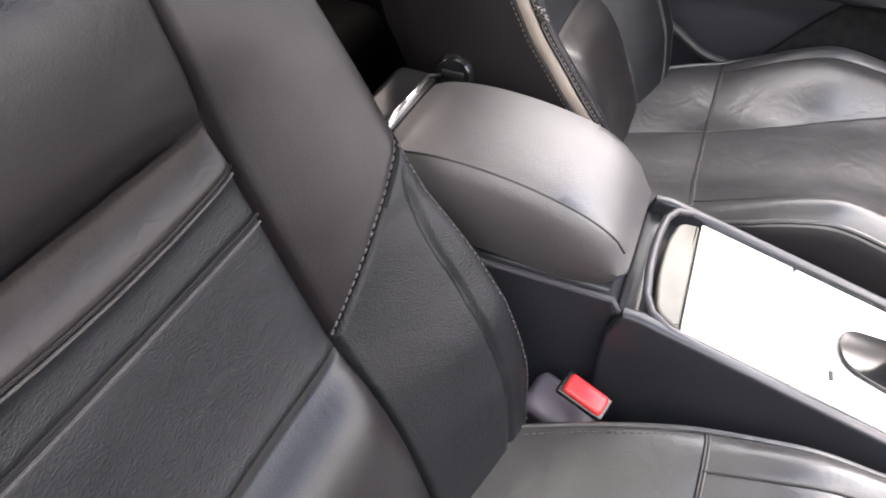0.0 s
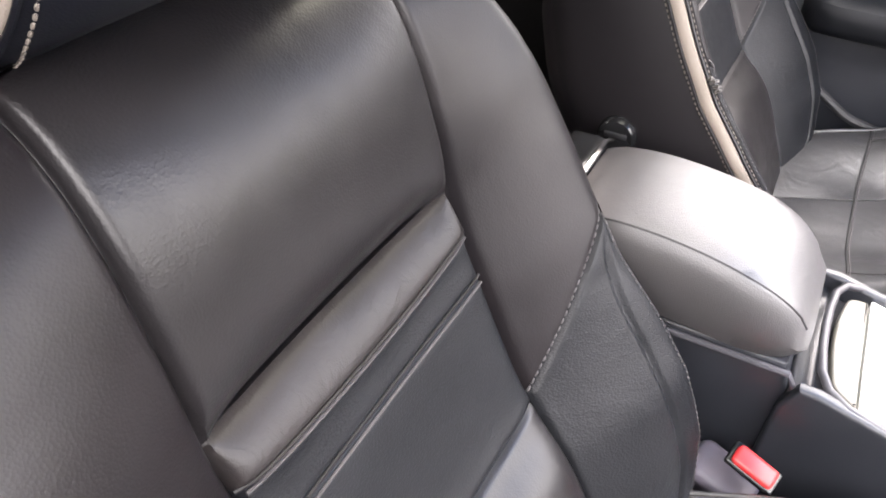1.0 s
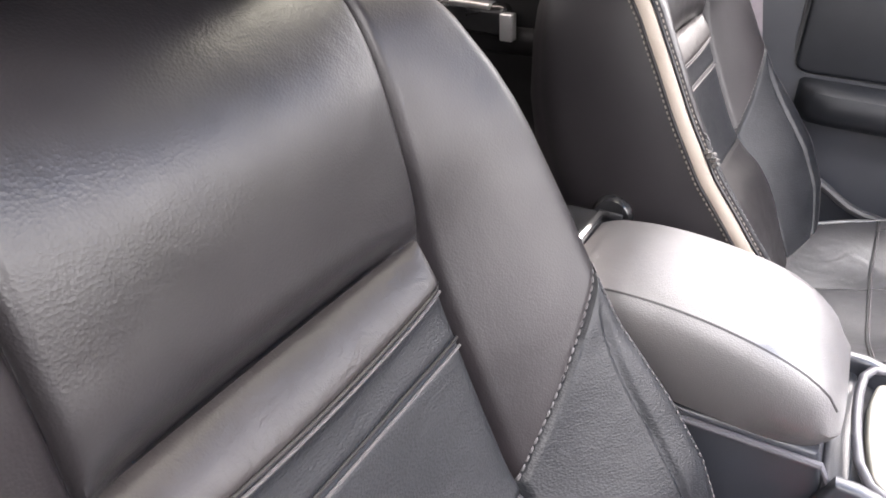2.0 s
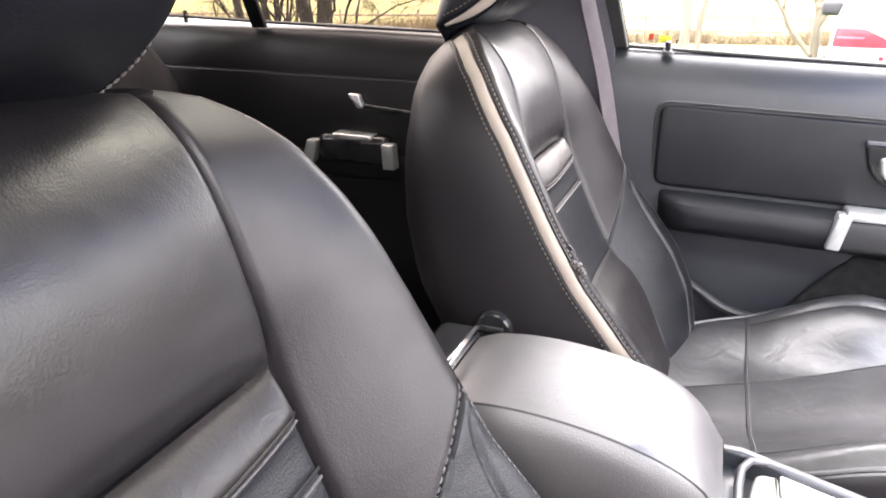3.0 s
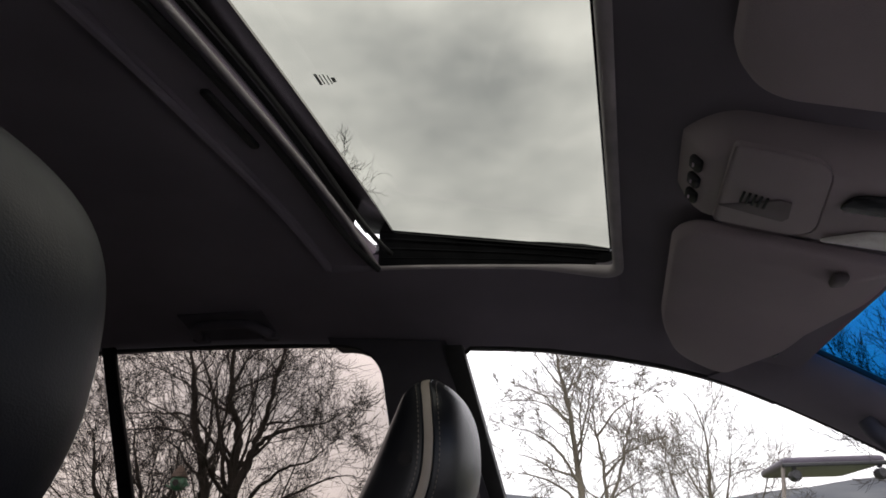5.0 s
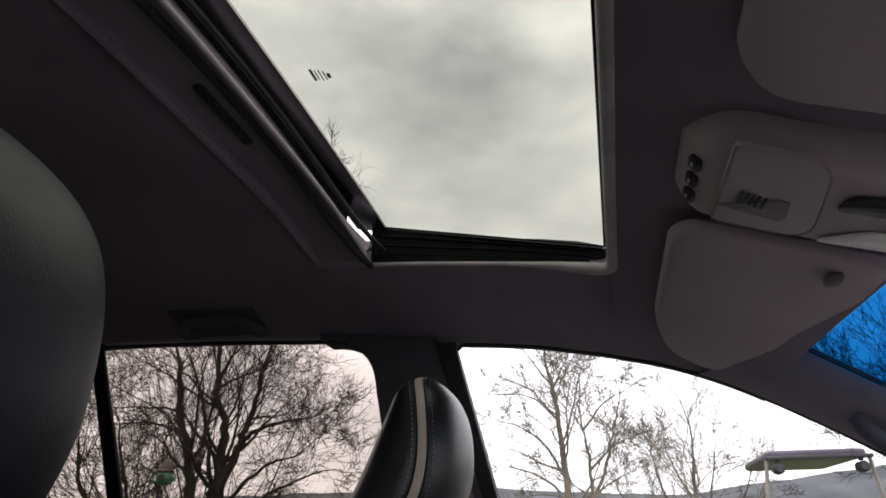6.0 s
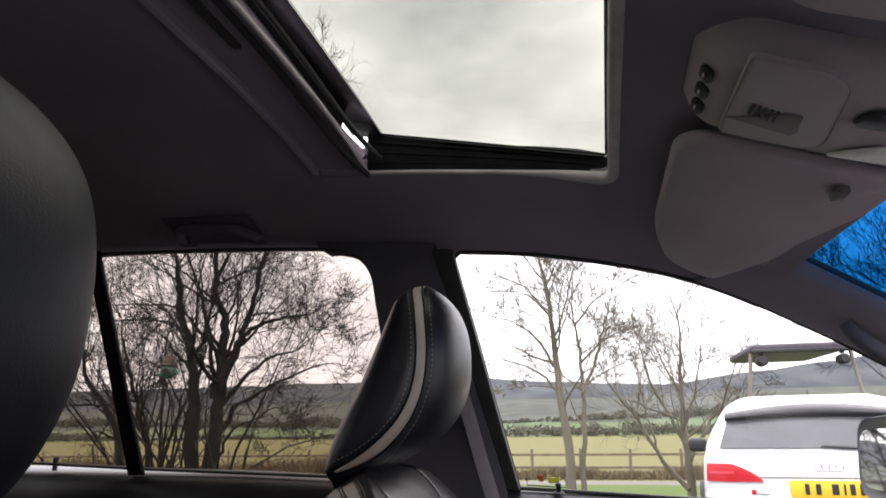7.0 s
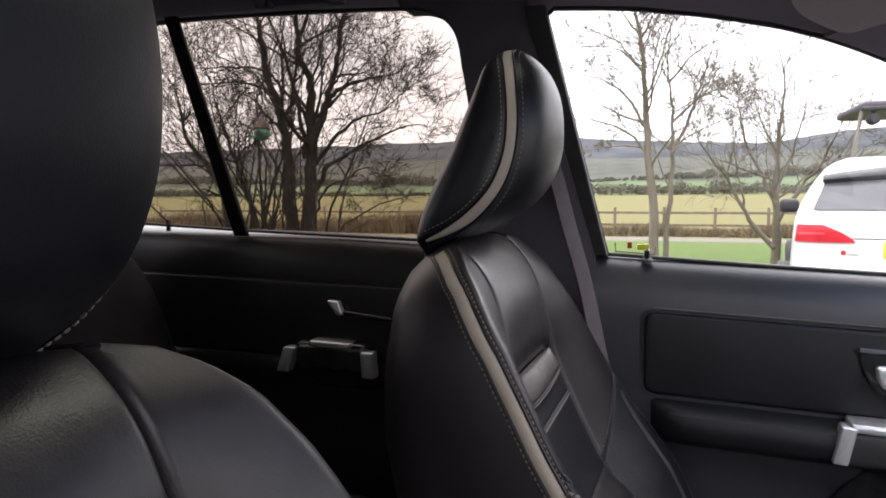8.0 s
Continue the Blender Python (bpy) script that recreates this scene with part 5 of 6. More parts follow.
# ---- sun visors ----
def visor_drop(x, y):
    return roof_z(min(x, 0.68), min(abs(y), 0.40)) - 0.02 - max(0, abs(y) - 0.34) * 0.18
def sun_visor(sign, label, dx=0.0, dy=0.0):
    v = thing("sun_visor", label, "sun visor", "sun visors", m=pose(dx, dy, -0.3 * dx))
    out = rounded([(0.51, 0.13, 0), (0.487, 0.165, 0), (0.478, 0.42, 0), (0.5, 0.5, 0), (0.562, 0.522, 0), (0.59, 0.466, 0), (0.634, 0.382, 0), (0.686, 0.225, 0), (0.69, 0.13, 0)], [0.02, 0.02, 0.05, 0.03, 0.022, 0.02, 0.03, 0.04, 0.01], 6)
    # dense fill: rings shrinking to the middle
    c = Vector((0.575, 0.28, 0))
    rings = []
    for k, (f, dz) in enumerate(((1.0, 0.0), (0.998, -0.006), (0.985, -0.011), (0.96, -0.013), (0.7, -0.014), (0.4, -0.0145), (0.1, -0.0145))):
        rings.append([Vector((q.x, sign * q.y, visor_drop(q.x, q.y) + dz)) for q in [c.lerp(p, f) for p in out]])
    top = [[Vector((q.x, sign * q.y, visor_drop(q.x, q.y) + 0.006)) for q in [c.lerp(p, f) for p in out]] for f in (0.1, 0.7, 0.96)]
    part("visor_body", grid(top + rings, closed=True, caps=True), VISOR_VINYL, v, "beige-grey vinyl visor")
    clip = Vector((0.64, sign * 0.165, visor_drop(0.64, 0.165) - 0.018))
    part("visor_clip", rbox(clip, (0.016, 0.024, 0.01), 0.004), surface("visor_clip_plastic", (0.12, 0.105, 0.11), 0.6, scale=20), v, "grey visor clip")
    arm = smooth_path([(0.6, sign * 0.4, visor_drop(0.6, 0.4) - 0.004), (0.62, sign * 0.43, visor_drop(0.62, 0.43) + 0.002), (0.63, sign * 0.46, rail_z(0.63) + 0.05), (0.63, sign * 0.47, rail_z(0.63) + 0.075)], 5)
    part("visor_arm", tube(arm, 0.008, 8), PLASTIC_SOFT, v)
    return v
sun_visor(1, "beige-grey passenger sun visor folded up against the headliner")
sun_visor(-1, "beige-grey driver sun visor folded up against the headliner", 0.024, 0.016)

# ---- passenger belt ----
belt = thing("seat_belt", "grey webbing seat belt hanging down the pillar", "seat belt", m=pose(0, 0, 0))
bp0 = smooth_path([(0.135, 0.618, 1.425), (0.143, 0.63, 1.39), (0.16, 0.645, 1.33), (0.181, 0.66, 1.243), (0.208, 0.672, 1.14), (0.236, 0.685, 1.0), (0.28, 0.69, 0.8), (0.29, 0.69, 0.5), (0.29, 0.69, FLOOR)], 6)
part("webbing", ribbon(bp0, Vector((0.8, 0.56, 0.2)).normalized(), 0.026, Vector((0.56, -0.8, 0)), 0.0012), BELT_WEB, belt)
part("belt_anchor", rbox((0.135, 0.622, 1.425), (0.045, 0.014, 0.026), 0.005, turn=(20, 0, 10)), PLASTIC, belt, "black belt anchor loop")
part("anchor_mount", tube([(0.135, 0.622, 1.43), (0.135, 0.655, 1.435)], 0.011, 12), PLASTIC, belt)

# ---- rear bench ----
# Near-black backrest leather: the rear cabin's shadow is put into the colour.
BENCH_LEATHER = surface("shade_black_bench_leather", (0.003, 0.003, 0.0035), 0.8, spec=0.06, scale=10, grain=0.0001, grain_scale=800, fine="voronoi", wrinkle=0.0006, wrinkle_scale=11)
bench = thing("rear_seat", "black leather rear bench seat, shadow put into the backrest colour", "car seat", m=pose(-0.545, 0.02, FLOOR))
for y in (-0.44, 0.0, 0.44):
    rows = []
    for i in range(12):
        f = i / 11
        z = 0.3 + 0.46 * f
        x = -0.02 - 0.2 * f
        w = 0.2 - 0.03 * max(0, f - 0.8) * 5 * (f - 0.8) * 5
        rows.append([Vector((x + 0.05 * math.cos(a) * 1.2, y + w * math.copysign(abs(math.sin(a)) ** 0.5, math.sin(a)), z)) for a in [2 * math.pi * k / 24 for k in range(24)]])
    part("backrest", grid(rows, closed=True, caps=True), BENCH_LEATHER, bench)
    rows = [[Vector((-0.25 + 0.035 * math.cos(a) * (1 - 0.5 * abs(2 * f - 1) ** 3), y + 0.12 * (1 - 0.35 * abs(2 * f - 1) ** 3) * math.copysign(abs(math.sin(a)) ** 0.6, math.sin(a)), 0.76 + 0.17 * f)) for a in [2 * math.pi * k / 20 for k in range(20)]] for f in [i / 8 for i in range(9)]]
    part("headrest", grid(rows, closed=True, caps=True), LEATHER, bench)
part("cushion", rbox((0.16, 0, 0.24), (0.46, 1.28, 0.14), 0.05, 4), LEATHER, bench)
part("seat_base", rbox((0.16, 0, 0.09), (0.4, 1.2, 0.18), 0.02), PLASTIC, bench)

# ---- door mirror outside ----
dm = thing("door_mirror", "black door mirror housing outside the passenger window", "mirror", m=pose(0.945, 0.935, 1.225, 0, 5, 8))
rings = []
for dx, k in ((-0.035, 0.9), (-0.04, 0.97), (-0.03, 1.0), (0.02, 0.96), (0.07, 0.75), (0.1, 0.35)):
    o = rounded([(dx, -0.115 * k, -0.085 * k), (dx, 0.125 * k, -0.075 * k), (dx, 0.125 * k, 0.08 * k), (dx, -0.115 * k, 0.09 * k)], 0.05 * k, 6)
    rings.append(o)
part("mirror_housing", grid(rings, closed=True, caps=True), surface("dark_mirror_shell", (0.03, 0.03, 0.033), 0.35, scale=20), dm)
o = rounded([(-0.037, -0.095, -0.068), (-0.037, 0.105, -0.06), (-0.037, 0.105, 0.064), (-0.037, -0.095, 0.072)], 0.04, 6)
o = [p * 0.86 + Vector((-0.014, 0, 0)) for p in o]
part("mirror_glass", prism(o, (-0.004, 0, 0), 0), MIRROR, dm, "mirror glass", smooth=0)
part("mirror_arm", rbox((0.03, -0.14, -0.055), (0.05, 0.12, 0.035), 0.012), PLASTIC, dm)

# ---- outside ----
def ground_z(y, x=0.0):
    return curve_at(y, [(-400, 0.0), (-10, 0.0), (6, 0.0), (14, -0.05), (20, -0.15), (24, -0.3), (30, -0.5), (45, -0.8), (150, -0.9), (320, -0.45), (430, 3), (600, 14), (850, 34), (1300, 60), (3000, 70)])
def ground_material():
    m, n, l, out = shader("field_and_grass_ground")
    p = n.new("ShaderNodeBsdfPrincipled")
    p.inputs["Roughness"].default_value = 0.95
    p.inputs["Specular IOR Level"].default_value = 0.1
    l.new(p.outputs["BSDF"], out.inputs["Surface"])
    co = n.new("ShaderNodeTexCoord")
    sep = n.new("ShaderNodeSeparateXYZ")
    l.new(co.outputs["Object"], sep.inputs["Vector"])
    wob = n.new("ShaderNodeTexNoise")
    wob.inputs["Scale"].default_value = 0.11
    wob.inputs["Detail"].default_value = 4
    l.new(co.outputs["Object"], wob.inputs["Vector"])
    add = n.new("ShaderNodeMath")
    add.operation = "MULTIPLY_ADD"
    add.inputs[1].default_value = 5.0
    l.new(wob.outputs["Fac"], add.inputs[0])
    l.new(sep.outputs["Y"], add.inputs[2])
    lg = n.new("ShaderNodeMath")
    lg.operation = "MULTIPLY_ADD"
    lg.inputs[1].default_value = 1 / 60.0
    lg.inputs[2].default_value = -2.5 / 60
    l.new(add.outputs["Value"], lg.inputs[0])
    near = n.new("ShaderNodeValToRGB")
    cr = near.color_ramp
    cr.interpolation = "LINEAR"
    stops = [(0.0, (0.06, 0.06, 0.06)), (0.105, (0.065, 0.064, 0.062)), (0.115, (0.065, 0.1, 0.028)), (0.33, (0.075, 0.108, 0.03)), (0.342, (0.14, 0.13, 0.115)), (0.388, (0.15, 0.138, 0.12)),
             (0.4, (0.12, 0.125, 0.05)), (0.45, (0.12, 0.095, 0.055)), (0.5, (0.1, 0.09, 0.038)), (0.54, (0.128, 0.12, 0.05))]
    cr.elements[0].position, cr.elements[0].color = stops[0][0], (*stops[0][1], 1)
    cr.elements[1].position, cr.elements[1].color = stops[-1][0], (*stops[-1][1], 1)
    for pos, c in stops[1:-1]:
        e = cr.elements.new(pos)
        e.color = (*c, 1)
    l.new(lg.outputs["Value"], near.inputs["Fac"])
    # far fields: green and dun patches
    far = n.new("ShaderNodeTexVoronoi")
    far.inputs["Scale"].default_value = 0.006
    l.new(co.outputs["Object"], far.inputs["Vector"])
    fr = n.new("ShaderNodeValToRGB")
    fr.color_ramp.elements[0].position, fr.color_ramp.elements[0].color = 0.25, (0.08, 0.112, 0.052, 1)
    fr.color_ramp.elements[1].position, fr.color_ramp.elements[1].color = 0.75, (0.1, 0.116, 0.064, 1)
    l.new(far.outputs["Color"], fr.inputs["Fac"])
    sel = n.new("ShaderNodeMapRange")
    sel.inputs["From Min"].default_value = 330
    sel.inputs["From Max"].default_value = 338
    l.new(sep.outputs["Y"], sel.inputs["Value"])
    # woodland from the foot of the ridge on
    wob2 = n.new("ShaderNodeTexNoise")
    wob2.inputs["Scale"].default_value = 0.012
    wob2.inputs["Detail"].default_value = 5
    l.new(co.outputs["Object"], wob2.inputs["Vector"])
    ma = n.new("ShaderNodeMath")
    ma.operation = "MULTIPLY_ADD"
    ma.inputs[1].default_value = 420.0
    l.new(wob2.outputs["Fac"], ma.inputs[0])
    l.new(sep.outputs["Y"], ma.inputs[2])
    ws = n.new("ShaderNodeMapRange")
    ws.inputs["From Min"].default_value = 735
    ws.inputs["From Max"].default_value = 790
    l.new(ma.outputs["Value"], ws.inputs["Value"])
    wmix = n.new("ShaderNodeMixRGB")
    wtex = n.new("ShaderNodeTexNoise")
    wtex.inputs["Scale"].default_value = 0.035
    wtex.inputs["Detail"].default_value = 6
    l.new(co.outputs["Object"], wtex.inputs["Vector"])
    wcol = n.new("ShaderNodeValToRGB")
    wcol.color_ramp.elements[0].position, wcol.color_ramp.elements[0].color = 0.36, (0.042, 0.044, 0.04, 1)
    wcol.color_ramp.elements[1].position, wcol.color_ramp.elements[1].color = 0.66, (0.082, 0.088, 0.068, 1)
    l.new(wtex.outputs["Fac"], wcol.inputs["Fac"])
    l.new(wcol.outputs["Color"], wmix.inputs["Color2"])
    l.new(ws.outputs["Result"], wmix.inputs["Fac"])
    l.new(fr.outputs["Color"], wmix.inputs["Color1"])
    mix = n.new("ShaderNodeMixRGB")
    l.new(sel.outputs["Result"], mix.inputs["Fac"])
    l.new(near.outputs["Color"], mix.inputs["Color1"])
    l.new(wmix.outputs["Color"], mix.inputs["Color2"])
    fine = n.new("ShaderNodeTexNoise")
    fine.inputs["Scale"].default_value = 6
    fine.inputs["Detail"].default_value = 8
    l.new(co.outputs["Object"], fine.inputs["Vector"])
    mr = n.new("ShaderNodeMapRange")
    mr.inputs["To Min"].default_value = 0.62
    mr.inputs["To Max"].default_value = 1.35
    l.new(fine.outputs["Fac"], mr.inputs["Value"])
    mul = n.new("ShaderNodeMixRGB")
    mul.blend_type = "MULTIPLY"
    mul.inputs["Fac"].default_value = 1
    l.new(mix.outputs["Color"], mul.inputs["Color1"])
    l.new(mr.outputs["Result"], mul.inputs["Color2"])
    l.new(mul.outputs["Color"], p.inputs["Base Color"])
    bump = n.new("ShaderNodeBump")
    bump.inputs["Distance"].default_value = 0.08
    l.new(fine.outputs["Fac"], bump.inputs["Height"])
    l.new(bump.outputs["Normal"], p.inputs["Normal"])
    return m
ys = [-400, -100, -40, -15, -5] + [i * 1.0 for i in range(0, 60)] + [60 + 10 * i for i in range(30)] + [360 + 40 * i for i in range(24)] + [1400, 2000, 3000]
xs_ = [-2500, -1500, -900, -600] + [-400 + 20 * i for i in range(41)] + [600, 900, 1500, 2500]
def gz(x, y):
    z = ground_z(y)
    if y > 14:
        z += 0.12 * noise.noise(Vector((x * 0.07, y * 0.07, 0))) * min(1, (y - 14) / 10)
    if y > 330:
        z += (y - 330) * 0.02 * noise.noise(Vector((x * 0.0022, y * 0.002, 3)))
    return z
tagged(raw("ground", [(x, y, gz(x, y)) for y in ys for x in xs_],
           [(j * len(xs_) + i, j * len(xs_) + i + 1, (j + 1) * len(xs_) + i + 1, (j + 1) * len(xs_) + i) for j in range(len(ys) - 1) for i in range(len(xs_) - 1)],
           ground_material(), smooth=60), "grass verge, gravel path and dun winter fields", "ground", kind="structure")

# wooded ridge on the horizon; distance haze is in its blue-grey colour
WOOD = surface("far_bare_hazy_woodland", (0.062, 0.066, 0.073), 1.0, color2=(0.094, 0.098, 0.102), scale=0.012, spec=0.0)
verts, faces = [], []
RX = [-2600 + 40 * i for i in range(131)]
for i, x in enumerate(RX):
    h = 92 + 17 * min(1, max(0, (50 - x) / 300)) + 44 * min(1, max(0, (x - 120) / 420)) + 18 * noise.noise(Vector((x * 0.0011, 4, 0))) + 5 * noise.noise(Vector((x * 0.01, 1, 0))) + 2.5 * noise.noise(Vector((x * 0.06, 1, 0)))
    for (y, f) in ((1150, 0.0), (1220, 0.34), (1330, 0.7), (1450, 1.0), (1700, 0.6)):
        verts.append((x, y, 45 + (h - 45) * f + (3 * noise.noise(Vector((x * 0.03, y * 0.03, 0))) if f else -12)))
for i in range(len(RX) - 1):
    for k in range(4):
        a = i * 5 + k
        faces.append((a, a + 5, a + 6, a + 1))
tagged(raw("backdrop", verts, faces, WOOD, smooth=60), "far wooded winter ridge, haze put into its grey colour", "hill", kind="structure")

# hedgerows: rough clumps in rows
def bush_material(name, c1, c2):
    return surface(name, c1, 0.95, color2=c2, scale=0.9, grain=0.0, spec=0.1)
HEDGE = bush_material("bare_hedge_twigs", (0.085, 0.084, 0.064), (0.13, 0.126, 0.098))
REED = bush_material("brown_dry_bramble", (0.085, 0.066, 0.042), (0.15, 0.118, 0.07))
rng = random.Random(7)
def tuft_row(name, label, x0, x1, y_of, height, spread_, blades, width, mat_, parent=None):
    """A hedge of many crossing twigs and blades."""
    verts, faces = [], []
    for _ in range(blades):
        x = rng.uniform(x0, x1)
        y = y_of(x) + rng.gauss(0, spread_)
        g = gz(x, y)
        h = height * rng.uniform(0.35, 1.0) * max(0.25, 0.7 + 0.8 * noise.noise(Vector((x * 0.045, y * 0.02, 2))) + 0.4 * noise.noise(Vector((x * 0.25, y * 0.1, 2))))
        lean = Vector((rng.gauss(0, 0.35), rng.gauss(0, 0.3), 1)).normalized()
        a = rng.uniform(0, math.pi)
        w = Vector((math.cos(a), math.sin(a), 0)) * width * rng.uniform(0.5, 1.3)
        b = Vector((x, y, g - 0.05))
        i = len(verts)
        mid = b + lean * h * 0.55 + Vector((rng.gauss(0, 0.05), 0, 0)) * height
        verts += [b - w, b + w, mid + w * 0.8, mid - w * 0.8, b + lean * h]
        faces += [(i, i + 1, i + 2, i + 3), (i + 3, i + 2, i + 4)]
    return tagged(raw(name, verts, faces, mat_, parent, smooth=0), label, "hedge", kind="stuff")
tuft_row("bramble_hedge", "brown winter bramble and dry reeds along the fence", -32, 20, lambda x: 27.4, 1.9, 0.9, 34000, 0.02, REED)
def crown_row(label, x0, x1, y_of, height, shrubs, leaf, mat_):
    """A far hedgerow: uneven rounded shrubs, each a loose cloud of small twig clumps."""
    verts, faces = [], []
    for _ in range(shrubs):
        x = rng.uniform(x0, x1)
        y = y_of(x) + rng.gauss(0, height * 0.7)
        big = max(0.16, 0.5 + 0.85 * noise.noise(Vector((x * 0.02, y * 0.01, 4))) + 0.35 * noise.noise(Vector((x * 0.11, 0, 9))))
        h = height * big * rng.uniform(0.7, 1.15)
        rx = h * rng.uniform(0.45, 0.8)
        g = gz(x, y)
        for _ in range(int(26 + 26 * big)):
            d = Vector((rng.gauss(0, 1), rng.gauss(0, 1), rng.gauss(0, 1))).normalized() * rng.random() ** 0.45
            p = Vector((x + d.x * rx, y + d.y * rx, g + h * (0.5 + 0.5 * d.z)))
            k = leaf * rng.uniform(0.5, 1.4)
            u = Vector((rng.gauss(0, 1), rng.gauss(0, 0.6), rng.gauss(0, 1))).normalized() * k
            v = u.cross(Vector((rng.gauss(0, 0.5), 1, rng.gauss(0, 0.5)))).normalized() * k * rng.uniform(0.3, 0.8)
            i = len(verts)
            verts += [p - u, p + v, p + u, p - v]
            faces.append((i, i + 1, i + 2, i + 3))
    return tagged(raw("field_hedge", verts, faces, mat_, smooth=0), label, "hedge", kind="stuff")
crown_row("far bare hedgerow with uneven shrubs across the fields", -330, 160, lambda x: 334 + 6 * math.sin(x * 0.02), 6.5, 900, 0.5, HEDGE)
crown_row("farther bare hedgerow and small trees below the ridge", -500, 260, lambda x: 560 + 18 * math.sin(x * 0.012), 10.5, 900, 0.8, HEDGE)


# post and rail fence
FENCE_WOOD = surface("weathered_fence_wood", (0.13, 0.1, 0.07), 0.9, color2=(0.2, 0.16, 0.115), scale=6, stretch=(1, 1, 0.2))
fence = thing("fence", "weathered wooden post and rail fence along the field", "fence", m=pose(0, 0, 0))
FY = 29.5
posts = [-26 + 1.95 * i for i in range(24)]
for i, x in enumerate(posts):
    g = gz(x, FY)
    h = 1.12 + 0.05 * rng.uniform(-1, 1)
    b = rbox((x, FY, g + h / 2 - 0.1), (0.12, 0.1, h + 0.2), 0.012, 1, turn=(0, rng.uniform(-1.5, 1.5), 0))
    part("post", b, FENCE_WOOD, fence)
    if i:
        xa = posts[i - 1]
        for zz in (0.42, 0.92):
            za, zb = gz(xa, FY) + zz, g + zz
            part("rail", prism([(xa, FY - 0.07, za - 0.05), (x, FY - 0.07, zb - 0.05), (x, FY - 0.07, zb + 0.05), (xa, FY - 0.07, za + 0.05)], (0, 0.035, 0), 0.006, 1), FENCE_WOOD, fence)

# ---- trees ----
BARK_DARK = surface("dark_brown_bark", (0.014, 0.0115, 0.0095), 0.9, color2=(0.028, 0.022, 0.0175), scale=8, stretch=(1, 1, 0.25), grain=0.02, grain_scale=30)
BARK_PALE = surface("greenish_grey_bark", (0.115, 0.098, 0.074), 0.9, color2=(0.18, 0.155, 0.115), scale=7, stretch=(1, 1, 0.25), grain=0.02, grain_scale=30)


def bare_tree(name, label, base, stems, seed, bark, depth=5, twig=0.004, kids=(3, 4), bend=0.22, ratio=0.66, up=0.12, group="bare trees outside", part_depth=1, first=(5, 6), first_ratio=None, buds=0.0, first_rad=(0.34, 0.55)):
    """A bare tree: stems are (direction, length, radius) from the base; branches divide until they are twigs."""
    r = random.Random(seed)
    wood, fine = ([], []), ([], [])
    def limb(verts, faces, pts, rads, sides):
        i0 = len(verts)
        side_ = None
        for i, p in enumerate(pts):
            d = (pts[min(i + 1, len(pts) - 1)] - pts[max(i - 1, 0)]).normalized()
            if side_ is None:
                side_ = d.orthogonal().normalized()
            side_ = (side_ - d * side_.dot(d)).normalized()
            o = d.cross(side_)
            for k in range(sides):
                a = 2 * math.pi * k / sides
                verts.append(tuple(p + (side_ * math.cos(a) + o * math.sin(a)) * rads[i]))
        for i in range(len(pts) - 1):
            for k in range(sides):
                k2 = (k + 1) % sides
                faces.append((i0 + i * sides + k, i0 + i * sides + k2, i0 + (i + 1) * sides + k2, i0 + (i + 1) * sides + k))
    def grow(p, d, length, rad, level, guide=None):
        n = 6 if level < 2 else 4
        pts, rads = [p], [rad]
        if guide:
            path = smooth_path(guide, 4)
            pts = [q + Vector((r.gauss(0, 0.012), r.gauss(0, 0.03), 0)) for q in path]
            n = len(pts) - 1
            rads = [rad * (1 - 0.86 * (i / n) ** 0.9) for i in range(n + 1)]
            d = (pts[-1] - pts[-2]).normalized()
        else:
            tip = max(twig * 0.5, rad * 0.3)
            for i in range(1, n + 1):
                d = (d + Vector((r.gauss(0, bend), r.gauss(0, bend), r.gauss(0, bend) + up)) * (0.55 if level == 0 else 0.8)).normalized()
                pts.append(pts[-1] + d * length / n)
                rads.append(rad + (tip - rad) * i / n)
        store = wood if level <= part_depth else fine
        limb(store[0], store[1], pts, rads, 8 if level == 0 else (6 if level <= part_depth else (4 if level < depth - 1 else 3)))
        if level >= depth:
            if buds and r.random() < 0.45:
                i0 = len(fine[0])
                p = pts[-1]
                for o in ((buds, 0, 0), (0, 0, buds), (-buds, 0, 0), (0, 0, -buds), (0, buds, 0), (0, -buds, 0)):
                    fine[0].append(tuple(p + Vector(o)))
                fine[1].extend([(i0, i0 + 1, i0 + 4), (i0 + 1, i0 + 2, i0 + 4), (i0 + 2, i0 + 3, i0 + 4), (i0 + 3, i0, i0 + 4),
                                (i0 + 1, i0, i0 + 5), (i0 + 2, i0 + 1, i0 + 5), (i0 + 3, i0 + 2, i0 + 5), (i0, i0 + 3, i0 + 5)])
            return
        count = max(4, round(r.randint(*first) * min(1.2, length / 2.6))) if level == 0 else r.randint(*kids)
        for c in range(count):
            t = r.uniform(0.28, 1.0) if c else 1.0
            k = min(n - 1, int(t * n))
            f = t * n - k
            q = pts[k].lerp(pts[min(k + 1, n)], f)
            qr = rads[k] + (rads[min(k + 1, n)] - rads[k]) * f
            dd = (pts[min(k + 1, n)] - pts[k]).normalized()
            ax = dd.orthogonal().normalized()
            ang = r.uniform(0.35, 0.95) if c else r.uniform(0.05, 0.3)
            nd = (Matrix.Rotation(r.uniform(0, 2 * math.pi), 3, dd) @ (Matrix.Rotation(ang, 3, ax) @ dd)).normalized()
            grow(q, nd, (0.9 if level == 0 and guide else 1) * length * (first_ratio if level == 0 and first_ratio else ratio) * r.uniform(0.7, 1.15) * (1.2 - 0.45 * t if level == 0 else 1), max(twig, qr * 0.95 if c == 0 else qr * (r.uniform(0.34, 0.58) if level else r.uniform(*first_rad))), level + 1)
